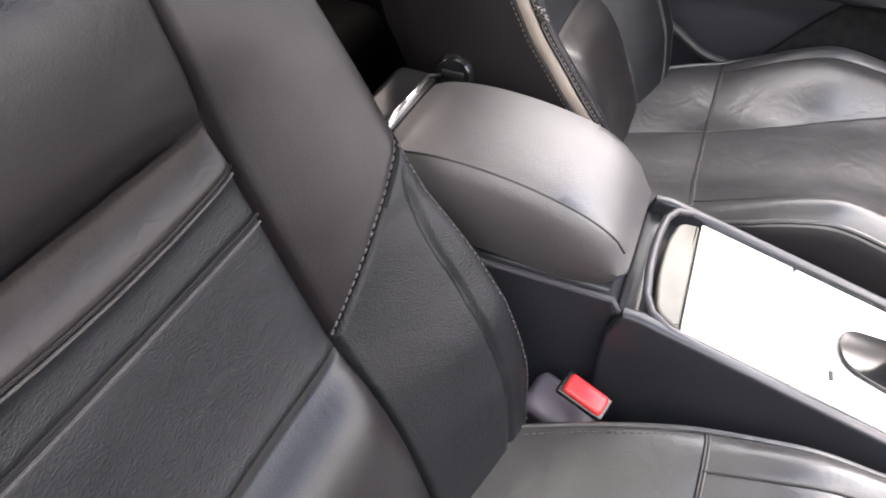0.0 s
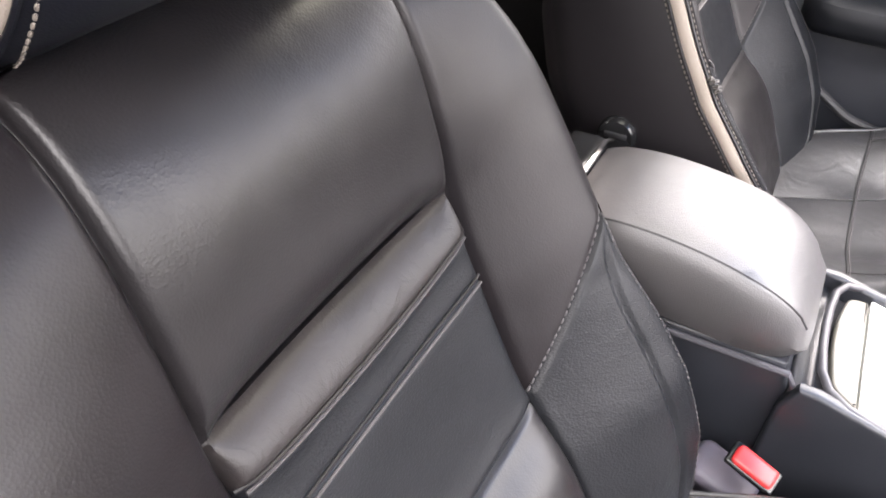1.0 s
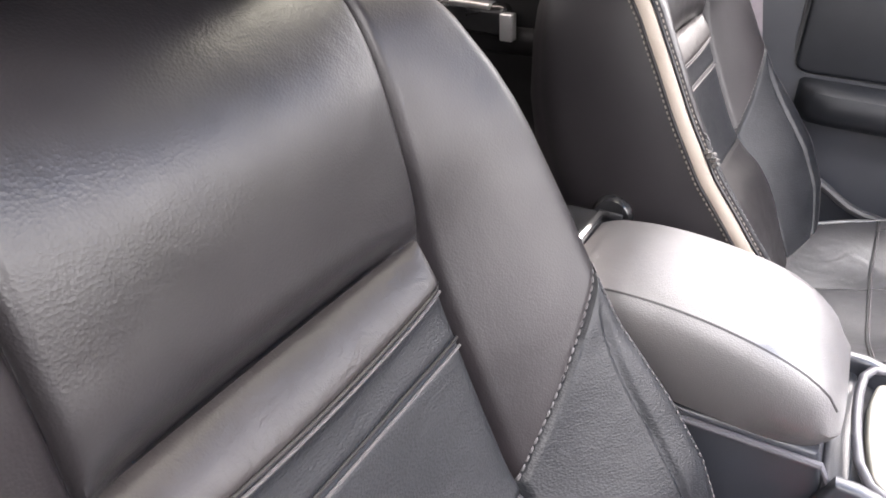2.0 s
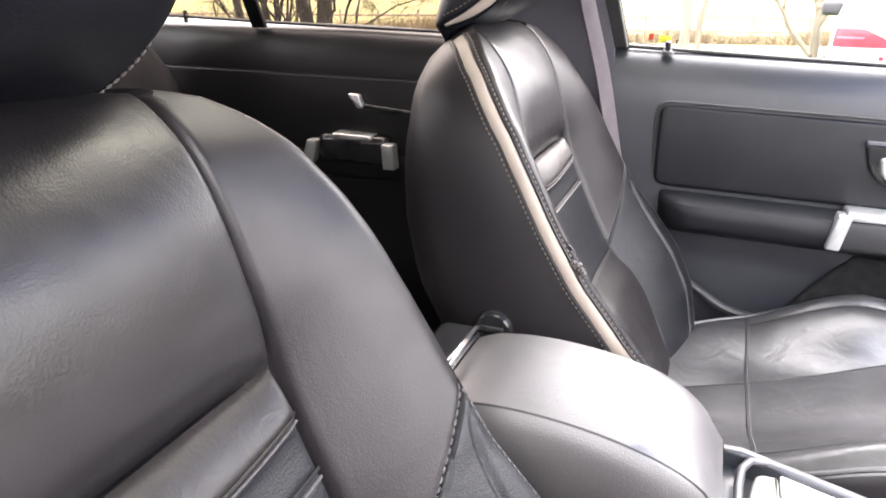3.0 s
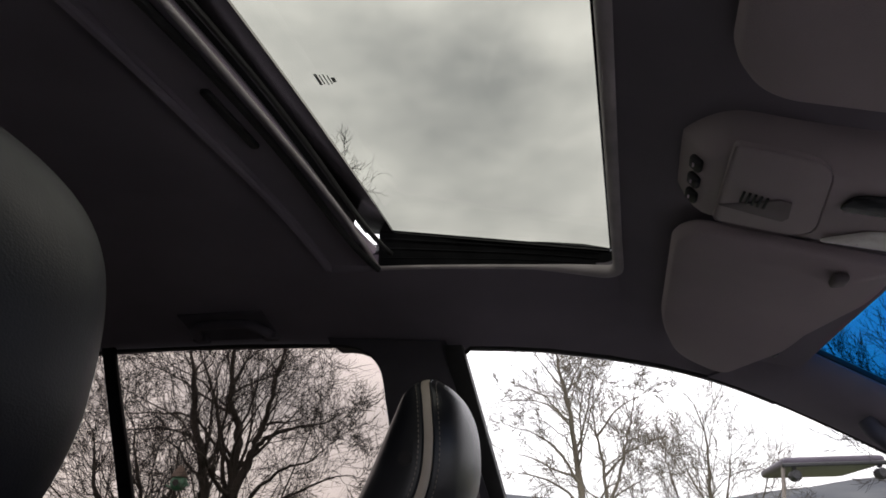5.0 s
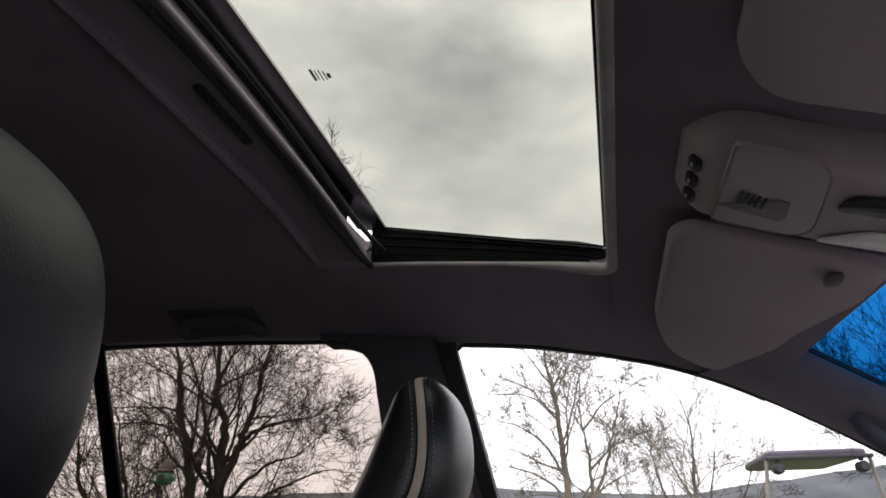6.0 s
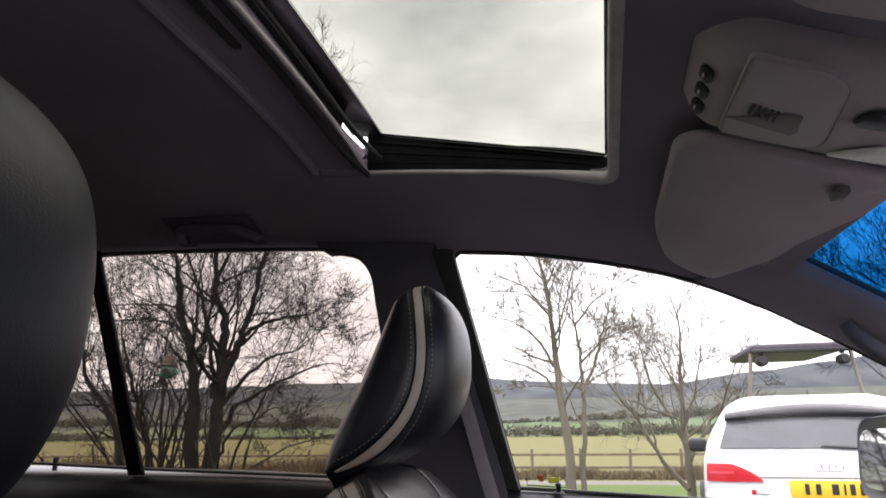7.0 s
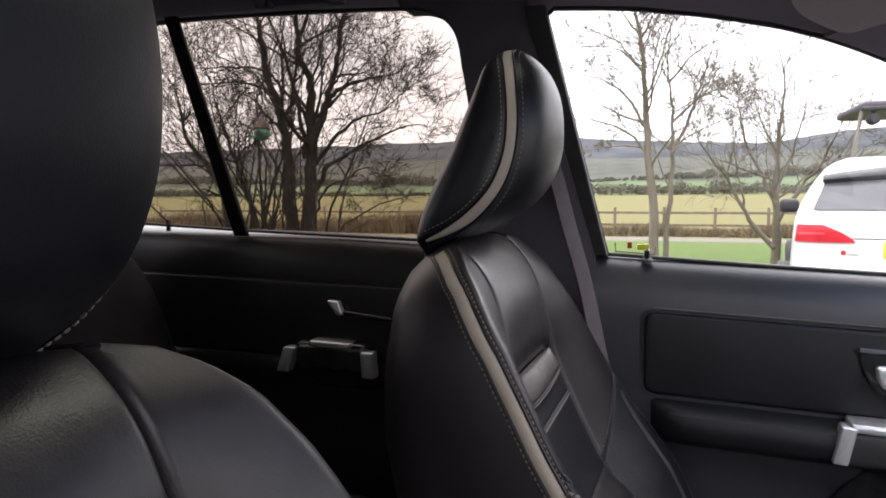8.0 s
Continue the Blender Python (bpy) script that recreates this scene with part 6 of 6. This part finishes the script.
    for stem in stems:
        if len(stem) == 2:
            guide, rad = [Vector(q) for q in stem[0]], stem[1]
            length = sum((c - a).length for a, c in zip(guide, guide[1:]))
            grow(guide[0], Vector((0, 0, 1)), length, rad, 0, guide)
        else:
            off, dirv, length, rad = stem
            grow(Vector(off), Vector(dirv).normalized(), length, rad, 0 if rad > 0.03 else depth - 2)
    t = thing(name, label, "tree", group, m=Matrix.Translation(base))
    raw("trunk", wood[0], wood[1], bark, t, "trunk and main limbs", smooth=70)
    raw("crown", fine[0], fine[1], bark, t, "fine bare branches and twigs", smooth=0)
    return t

def upright(points):
    """A stem from (x, z) pairs in the plane facing the car."""
    return [(x, 0.0, z) for x, z in points]


bare_tree("bare_tree", "many-stemmed dark bare tree beyond the rear window", (-4.73, 8.0, gz(-4.6, 8) - 0.1),
          [(upright([(-0.12, 0), (-0.17, 1.3), (-0.22, 2.2), (-0.33, 2.65), (-0.5, 3.1), (-0.6, 3.7), (-0.75, 4.3)]), 0.105),
           (upright([(-0.2, 2.2), (-0.36, 2.36), (-0.5, 2.5), (-0.75, 2.75), (-1.0, 2.85)]), 0.034),
           (upright([(0.1, 0), (0.15, 1.3), (0.2, 2.1), (0.2, 2.75), (0.08, 3.2), (0.0, 3.8), (0.05, 4.6)]), 0.11),
           (upright([(0.2, 2.0), (0.35, 2.45), (0.48, 2.75), (0.62, 3.2), (0.7, 3.8), (0.9, 4.4)]), 0.068),
           (upright([(0.12, 1.9), (0.07, 2.2), (0.0, 2.6), (-0.17, 3.15), (-0.25, 3.7)]), 0.045),
           (upright([(0.2, 1.4), (0.4, 1.75), (0.62, 1.87), (1.03, 2.08), (1.5, 2.25), (1.75, 2.3)]), 0.04),
           (upright([(0.46, 2.7), (0.75, 2.85), (0.97, 2.9), (1.4, 2.95), (1.7, 3.1)]), 0.035),
           (upright([(0.22, 1.8), (0.6, 2.2), (0.9, 2.4), (1.3, 2.5), (1.6, 2.75)]), 0.03),
           (upright([(0.2, 1.1), (0.45, 1.5), (0.7, 1.6), (1.0, 1.75), (1.25, 1.7)]), 0.022),
           ((-0.42, 0, 0), (-0.05, 0, 1), 2.6, 0.026), ((-0.52, 0.1, 0), (0.05, 0, 1), 2.7, 0.022), ((-0.62, 0, 0), (-0.1, 0, 1), 2.5, 0.026), ((-0.36, -0.1, 0), (-0.18, 0, 1), 2.6, 0.022),
           ((-0.3, 0.2, 0), (-0.02, 0, 1), 3.2, 0.024), ((-0.22, -0.2, 0), (-0.12, 0, 1), 3.0, 0.02), ((0.02, 0.2, 0.3), (0.1, 0, 1), 3.0, 0.022), ((0.25, 0.1, 0.6), (0.22, 0, 1), 2.6, 0.022), ((-0.7, -0.1, 0), (0.02, 0, 1), 2.8, 0.02), ((-0.82, 0.1, 0), (-0.04, 0, 1), 3.2, 0.024), ((-1.0, 0, 0), (0.06, 0, 1), 3.3, 0.022), ((-1.1, 0.15, 0), (-0.06, 0, 1), 3.0, 0.022), ((-0.48, -0.2, 0), (0.0, 0, 1), 3.6, 0.024), ((-0.56, 0.2, 0), (-0.07, 0, 1), 3.5, 0.02), ((0.4, 0.1, 0), (0.12, 0, 1), 2.4, 0.02),
           *[((-1.5 + 0.105 * i, 0.3 * math.sin(i * 2.3), 0.0), (0.1 * math.sin(i * 1.7), 0.05 * math.cos(i), 1), 2.6 + 0.7 * math.sin(i * 3.1), 0.016 + 0.006 * math.sin(i)) for i in range(20)],
           (upright([(0.9, 4.2), (1.05, 5.0), (1.1, 5.8), (1.12, 6.4)]), 0.03), (upright([(-0.7, 4.2), (-0.6, 5.4), (-0.8, 6.4)]), 0.05), (upright([(0.04, 4.5), (0.2, 5.5), (0.3, 6.4)]), 0.045), ((-0.02, -0.1, 0), (0.0, 0, 1), 2.4, 0.024), ((0.28, -0.1, 0), (0.1, 0, 1), 2.2, 0.022),
           (upright([(-0.62, 0), (-0.78, 1.1), (-1.0, 1.7), (-1.25, 2.4), (-1.5, 3.2)]), 0.06), (upright([(-0.9, 0), (-1.2, 1.2), (-1.45, 1.7), (-1.9, 2.3), (-2.1, 3.0)]), 0.075)],
          11, BARK_DARK, depth=4, twig=0.0032, bend=0.27, kids=(4, 5), ratio=0.66, up=0.03, first=(13, 14), first_ratio=0.36, first_rad=(0.3, 0.5))
bare_tree("bare_tree", "slender pale two-stemmed bare tree by the path", (-0.13, 11.0, gz(0, 11) - 0.1),
          [(upright([(-0.02, 0), (-0.06, 1.2), (-0.16, 2.3), (-0.22, 3.2), (-0.34, 4.1), (-0.42, 4.7)]), 0.085),
           (upright([(0.1, 0), (0.18, 1.0), (0.22, 2.1), (0.2, 2.7), (0.13, 3.3), (0.16, 4.0)]), 0.05),
           (upright([(0.22, 2.0), (0.42, 2.45), (0.6, 3.0), (0.72, 3.4), (0.85, 3.9)]), 0.032),
           (upright([(-0.14, 2.0), (-0.45, 2.35), (-0.9, 2.55), (-1.2, 2.6)]), 0.026), (upright([(-0.17, 2.4), (-0.5, 2.95), (-0.85, 3.2), (-1.15, 3.3)]), 0.024),
           (upright([(-0.2, 2.9), (-0.02, 3.3), (0.12, 3.8), (0.25, 4.2)]), 0.022), (upright([(0.22, 2.1), (0.6, 2.35), (0.95, 2.5)]), 0.018),
           (upright([(0.22, 2.5), (0.55, 2.8), (0.95, 3.0), (1.35, 3.05)]), 0.022), (upright([(0.16, 3.1), (0.5, 3.5), (0.85, 3.7), (1.25, 3.9)]), 0.02), (upright([(-0.24, 3.3), (-0.6, 3.75), (-0.95, 3.95), (-1.25, 4.0)]), 0.02),
           (upright([(-0.33, 3.9), (-0.62, 4.3), (-0.85, 4.7)]), 0.018), (upright([(-0.32, 3.7), (-0.05, 4.2), (0.15, 4.7)]), 0.02), (upright([(-0.15, 2.1), (-0.55, 2.15), (-1.0, 2.1)]), 0.018)],
          5, BARK_PALE, depth=3, twig=0.0042, bend=0.24, kids=(5, 7), ratio=0.6, up=0.02, first=(17, 19), first_ratio=0.31, buds=0.0065, first_rad=(0.25, 0.42))
bare_tree("bare_tree", "small pale bare tree with spreading limbs", (1.70, 12.0, gz(1.8, 12) - 0.1),
          [(upright([(0, 0), (0.0, 0.9), (-0.04, 1.6), (0.0, 2.4), (0.06, 3.3)]), 0.085), (upright([(-0.03, 0.5), (-0.4, 0.95), (-0.75, 1.6), (-1.15, 2.15), (-1.3, 2.5)]), 0.045),
           (upright([(-0.02, 1.2), (-0.3, 1.8), (-0.55, 2.4), (-0.62, 3.0)]), 0.04), (upright([(0.02, 0.95), (0.35, 1.5), (0.65, 1.9), (0.95, 2.7)]), 0.042),
           (upright([(0.0, 1.5), (0.25, 2.2), (0.42, 3.0)]), 0.03), (upright([(-0.5, 1.15), (-0.6, 1.7), (-0.72, 2.4)]), 0.022),
           (upright([(0.0, 2.0), (-0.3, 2.6), (-0.42, 3.2)]), 0.022), (upright([(0.3, 1.45), (0.75, 1.7), (1.2, 2.1)]), 0.022)],
          21, BARK_PALE, depth=3, twig=0.0037, bend=0.24, kids=(5, 6), ratio=0.6, up=0.04, first=(17, 18), first_ratio=0.4, buds=0.006, first_rad=(0.28, 0.45))
bare_tree("bare_tree", "tall bare tree with fine twigs ahead of the car", (5.3, 10.6, gz(5.3, 10.6) - 0.1),
          [((0, 0, 0), (0.08, 0, 1), 4.2, 0.11), ((-0.05, 0.1, 1.0), (-0.5, 0.1, 1), 3.2, 0.06)], 33, BARK_DARK, depth=4, twig=0.004, bend=0.12, kids=(4, 5), ratio=0.52, up=0.05, first=(10, 11), first_ratio=0.4, buds=0.006, first_rad=(0.2, 0.34))

# ---- parked white car ----
CAR_WHITE = surface("white_car_paint", (0.63, 0.63, 0.63), 0.25, color2=(0.67, 0.67, 0.67), scale=1.5, coat=0.6, rough_var=0.05)
CAR_GLASS = surface("dark_car_glass", (0.075, 0.076, 0.082), 0.12, color2=(0.1, 0.101, 0.108), scale=3, rough_var=0.03, spec=0.4)
LAMP_RED = surface("red_lamp_lens", (0.42, 0.007, 0.014), 0.32, color2=(0.56, 0.016, 0.026), scale=9, rough_var=0.06, spec=0.35)
PLATE_YELLOW = surface("yellow_plate", (0.78, 0.5, 0.02), 0.45, color2=(0.82, 0.54, 0.03), scale=12)
suv = thing("parked_car", "white parked SUV seen from behind with yellow plate", "car", m=pose(1.895, 4.97, 0, 0, 0, -8))
SZ = [0.22, 0.32, 0.5, 0.62, 0.75, 0.9, 0.985, 1.02, 1.08, 1.2, 1.32, 1.44, 1.53, 1.58, 1.62, 1.635]
S_W = [(0.2, 0.76), (0.32, 0.82), (0.5, 0.84), (0.75, 0.842), (0.98, 0.832), (1.06, 0.822), (1.12, 0.82), (1.3, 0.75), (1.48, 0.66), (1.55, 0.61), (1.6, 0.54), (1.64, 0.45)]
S_R = [(0.2, 0.12), (0.3, 0.03), (0.45, 0.0), (0.66, -0.01), (0.73, 0.03), (1.02, 0.04), (1.1, 0.06), (1.17, 0.12), (1.3, 0.22), (1.48, 0.36), (1.54, 0.4), (1.6, 0.52), (1.64, 0.72)]
S_F = [(0.2, 4.5), (0.4, 4.6), (0.7, 4.58), (0.9, 4.45), (1.0, 3.5), (1.05, 3.3), (1.3, 2.9), (1.5, 2.5), (1.6, 2.2), (1.64, 1.9)]
def squat(z):
    """The cabin is a little lower than its width tables say."""
    return z - 0.16 * max(0.0, z - 1.15)
def suv_ring(z):
    w, y0, y1 = lerp(z, S_W), lerp(z, S_R), lerp(z, S_F)
    z = squat(z)
    o = rounded([(-w, y0, z), (w, y0, z), (w, y1, z), (-w, y1, z)], [0.22, 0.22, 0.5, 0.5], 8)
    out = []
    for p in o:
        out.append(p)
    return out
part("car_body", grid([suv_ring(z) for z in SZ], closed=True, caps=True), CAR_WHITE, suv, "white painted body", smooth=50)
def on_rear(x, z, off):
    """A point on the rear face of the body, with rounded corners."""
    w, y0 = lerp(z, S_W), lerp(z, S_R)
    d = max(0.0, abs(x) - (w - 0.22))
    y = y0 + 0.22 * (1 - math.sqrt(max(0.0, 1 - min(1, d / 0.22) ** 2))) * 0.62
    return Vector((x, y - off, squat(z)))
def rear_patch(x0, x1, z0, z1, off, nx=16, nz=8, shape=None):
    def fn(a, b):
        z = z0 + (z1 - z0) * b
        lo, hi = (shape(b) if shape else (x0, x1))
        return on_rear(lo + (hi - lo) * a, z, off)
    return patch(fn, nx, nz, thick=(0, 0.012, 0))
part("rear_window", rear_patch(0, 0, 1.165, 1.45, 0.014, 24, 10, lambda b: (-(0.7 - 0.09 * b), 0.7 - 0.09 * b)), CAR_GLASS, suv, "dark rear window")
part("spoiler", patch(lambda a, b: on_rear(-0.64 + 1.28 * a, 1.43 + 0.115 * b * (0.6 + 0.4 * math.sin(math.pi * a)) - 0.03 * (1 - math.sin(math.pi * a)), 0.03 + 0.05 * math.sin(math.pi * b)), 20, 6, thick=(0, 0.04, 0)), PLASTIC, suv, "black rear spoiler")
for sx in (-1, 1):
    lamp = part("tail_lamp", rear_patch(0, 0, 0.93, 1.055, 0.012, 20, 8, lambda b, sx=sx: (sx * (0.812 - 0.01 * b), sx * (0.43 + 0.2 * b ** 1.5))), LAMP_RED, suv, "red tail lamp")
    part("lamp_band", rear_patch(0, 0, 0.985, 1.0, 0.016, 14, 2, lambda b, sx=sx: (sx * 0.79, sx * 0.62)), surface("pale_red_lens", (0.62, 0.06, 0.08), 0.3, scale=8, spec=0.35), lamp)
    mir = part("side_mirror", rbox((sx * 0.9, 2.3, 1.15), (0.18, 0.1, 0.14), 0.045, 4), PLASTIC, suv, "black side mirror")
    for wy in (0.78, 3.6):
        wheel = part("tyre", tube([(sx * 0.74, wy, 0.36), (sx * 0.78, wy, 0.36), (sx * 0.94, wy, 0.36), (sx * 0.955, wy, 0.36)], [0.3, 0.36, 0.36, 0.31], 28), SEAL, suv, "black tyre")
        part("wheel_rim", tube([(sx * 0.93, wy, 0.36), (sx * 0.96, wy, 0.36)], [0.25, 0.23], 20), SILVER, wheel, "silver wheel rim")
part("tailgate_line", rear_patch(-0.6, 0.6, 0.955, 0.962, 0.001, 16, 1), SEAL, suv)
part("bumper_line", rear_patch(-0.85, 0.85, 0.7, 0.707, 0.001, 20, 1), SEAL, suv)
part("lower_bumper", rear_patch(-0.8, 0.8, 0.3, 0.46, 0.006, 20, 4), PLASTIC, suv, "black lower bumper")
plate = part("number_plate", rbox((0.0, 0.028, 0.885), (0.52, 0.02, 0.115), 0.004, 2), PLATE_YELLOW, suv, "yellow number plate")
for bx, bw in ((-0.155, 0.04), (-0.085, 0.045), (0.02, 0.06), (0.078, 0.018), (0.125, 0.045), (0.185, 0.04)):
    part("plate_bar", rbox((bx, 0.0165, 0.885), (bw * 0.72, 0.003, 0.072), 0), PLASTIC, plate)
for i in range(4):
    ring_pts = [(-0.066 + i * 0.044 + 0.026 * math.cos(2 * math.pi * k / 20), 0.038, 1.03 + 0.026 * math.sin(2 * math.pi * k / 20)) for k in range(21)]
    part("badge", tube(ring_pts, 0.0035, 6), CHROME, suv, "chrome badge")
part("badge_mark", rbox((-0.5, 0.03, 0.86), (0.03, 0.006, 0.03), 0.002), LAMP_RED, suv)
part("badge_mark", rbox((-0.44, 0.029, 0.852), (0.07, 0.005, 0.012), 0.002), SILVER, suv)
part("wiper", tube([(0.34, 0.085, 1.15), (0.0, 0.1, 1.172), (-0.02, 0.1, 1.172)], [0.012, 0.009, 0.006], 8), PLASTIC, suv, "black rear wiper")
part("brake_light", rear_patch(-0.12, 0.12, 1.4, 1.42, 0.01, 6, 2), surface("dark_red_strip", (0.09, 0.05, 0.06), 0.3), suv)

# ---- buggy with a canopy behind it ----
BUG = surface("grey_canopy_shell", (0.06, 0.048, 0.068), 0.5, color2=(0.08, 0.065, 0.09), scale=4)
bug = thing("buggy", "grey open buggy with roof canopy behind the parked car", "vehicle", m=pose(3.09, 11.1, gz(3, 11.1) - 0.05, 0, 0, 1))
part("canopy", prism(rounded([(-0.64, -1.1, 2.42), (0.64, -1.1, 2.42), (0.6, 0.9, 2.44), (-0.6, 0.9, 2.44)], 0.18, 5), (0, 0, 0.11), 0.04), BUG, bug, "grey moulded canopy")
part("canopy_rim", prism(rounded([(-0.67, -1.16, 2.4), (0.67, -1.16, 2.4), (0.67, -1.06, 2.4), (-0.67, -1.06, 2.4)], 0.04, 4), (0, 0, 0.05), 0.015), PLASTIC, bug, "dark canopy rim")
for sx in (-1, 1):
    part("canopy_post", tube([(sx * 0.86, -1.0, 0.95), (sx * 0.74, -1.02, 1.7), (sx * 0.64, -1.04, 2.42)], 0.026, 8), surface("tan_painted_tube", (0.17, 0.145, 0.125), 0.5), bug, "pale canopy post")
    sk = part("speaker", tube([(sx * 0.52, -1.2, 2.29), (sx * 0.52, -1.16, 2.29), (sx * 0.52, -1.0, 2.29), (sx * 0.52, -0.98, 2.29)], [0.05, 0.072, 0.072, 0.05], 18), PLASTIC, bug, "round black speaker")
    part("speaker_bracket", rbox((sx * 0.52, -1.08, 2.4), (0.05, 0.08, 0.06), 0.01), PLASTIC, sk)
part("buggy_body", rbox((0, 0, 0.72), (1.66, 2.4, 0.7), 0.15, 4), BUG, bug)
for sx in (-1, 1):
    for wy in (-0.85, 0.85):
        part("tyre", tube([(sx * 0.6, wy, 0.33), (sx * 0.84, wy, 0.33)], 0.33, 20), SEAL, bug)
part("aerial", tube([(0.02, -1.0, 1.04), (0.03, -1.0, 1.9)], [0.02, 0.006], 6), PLASTIC, bug, "thin aerial")
part("aerial", tube([(0.12, -1.0, 1.04), (0.09, -1.0, 1.75)], [0.02, 0.012], 6), PLASTIC, bug, "thin aerial")

# ---- hanging bird feeder ----
fd = thing("bird_feeder", "green and tan bird feeder hanging in the bare tree", "bird feeder", m=pose(-4.66, 7.0, 2.05))
GREEN = surface("green_feeder_plastic", (0.03, 0.1, 0.06), 0.5, scale=20)
sph = [[Vector((0.1 * math.sin(math.pi * i / 10) * math.cos(2 * math.pi * k / 18), 0.1 * math.sin(math.pi * i / 10) * math.sin(2 * math.pi * k / 18), -0.09 * math.cos(math.pi * i / 10))) for k in range(18)] for i in range(1, 10)]
part("feeder_bowl", grid(sph, closed=True, caps=True), GREEN, fd, "green round feeder bowl")
part("feeder_hole", tube([(0.02, -0.092, 0), (0.02, -0.102, 0)], 0.038, 14), SEAL, fd)
part("feeder_roof", tube([(0, 0, 0.07), (0, 0, 0.1), (0, 0, 0.2)], [0.1, 0.09, 0.02], 14), surface("tan_feeder_roof", (0.07, 0.05, 0.04), 0.7, scale=15), fd, "tan feeder roof")
part("perch", tube([(-0.15, -0.02, -0.02), (0.0, -0.05, -0.07), (0.15, -0.02, -0.02)], 0.012, 6), GREEN, fd)
part("hanging_wire", tube([(0, 0, 0.2), (0.0, 0.05, 0.9)], 0.004, 5), SEAL, fd)
# small sticker low in the passenger window
st = thing("window_sticker", "red and yellow parking sticker on the window glass", "sticker")
sq = [(0.271, 1.203, 0.008, 0.011, surface("orange_sticker", (0.5, 0.07, 0.03), 0.5)), (0.288, 1.2, 0.02, 0.01, surface("yellow_sticker", (0.6, 0.6, 0.05), 0.5))]
for x, z, w, h, m_ in sq:
    part("sticker_patch", prism([window_pt(x, z, 0.0095), window_pt(x + w, z, 0.0095), window_pt(x + w, z + h, 0.0095), window_pt(x, z + h, 0.0095)], (0, 0.002, 0)), m_, st, smooth=0)
part("sticker_edge", tube([window_pt(0.25, 1.213, 0.009), window_pt(0.25, 1.197, 0.009), window_pt(0.318, 1.193, 0.009), window_pt(0.319, 1.207, 0.009)], 0.0012, 5), SEAL, st)
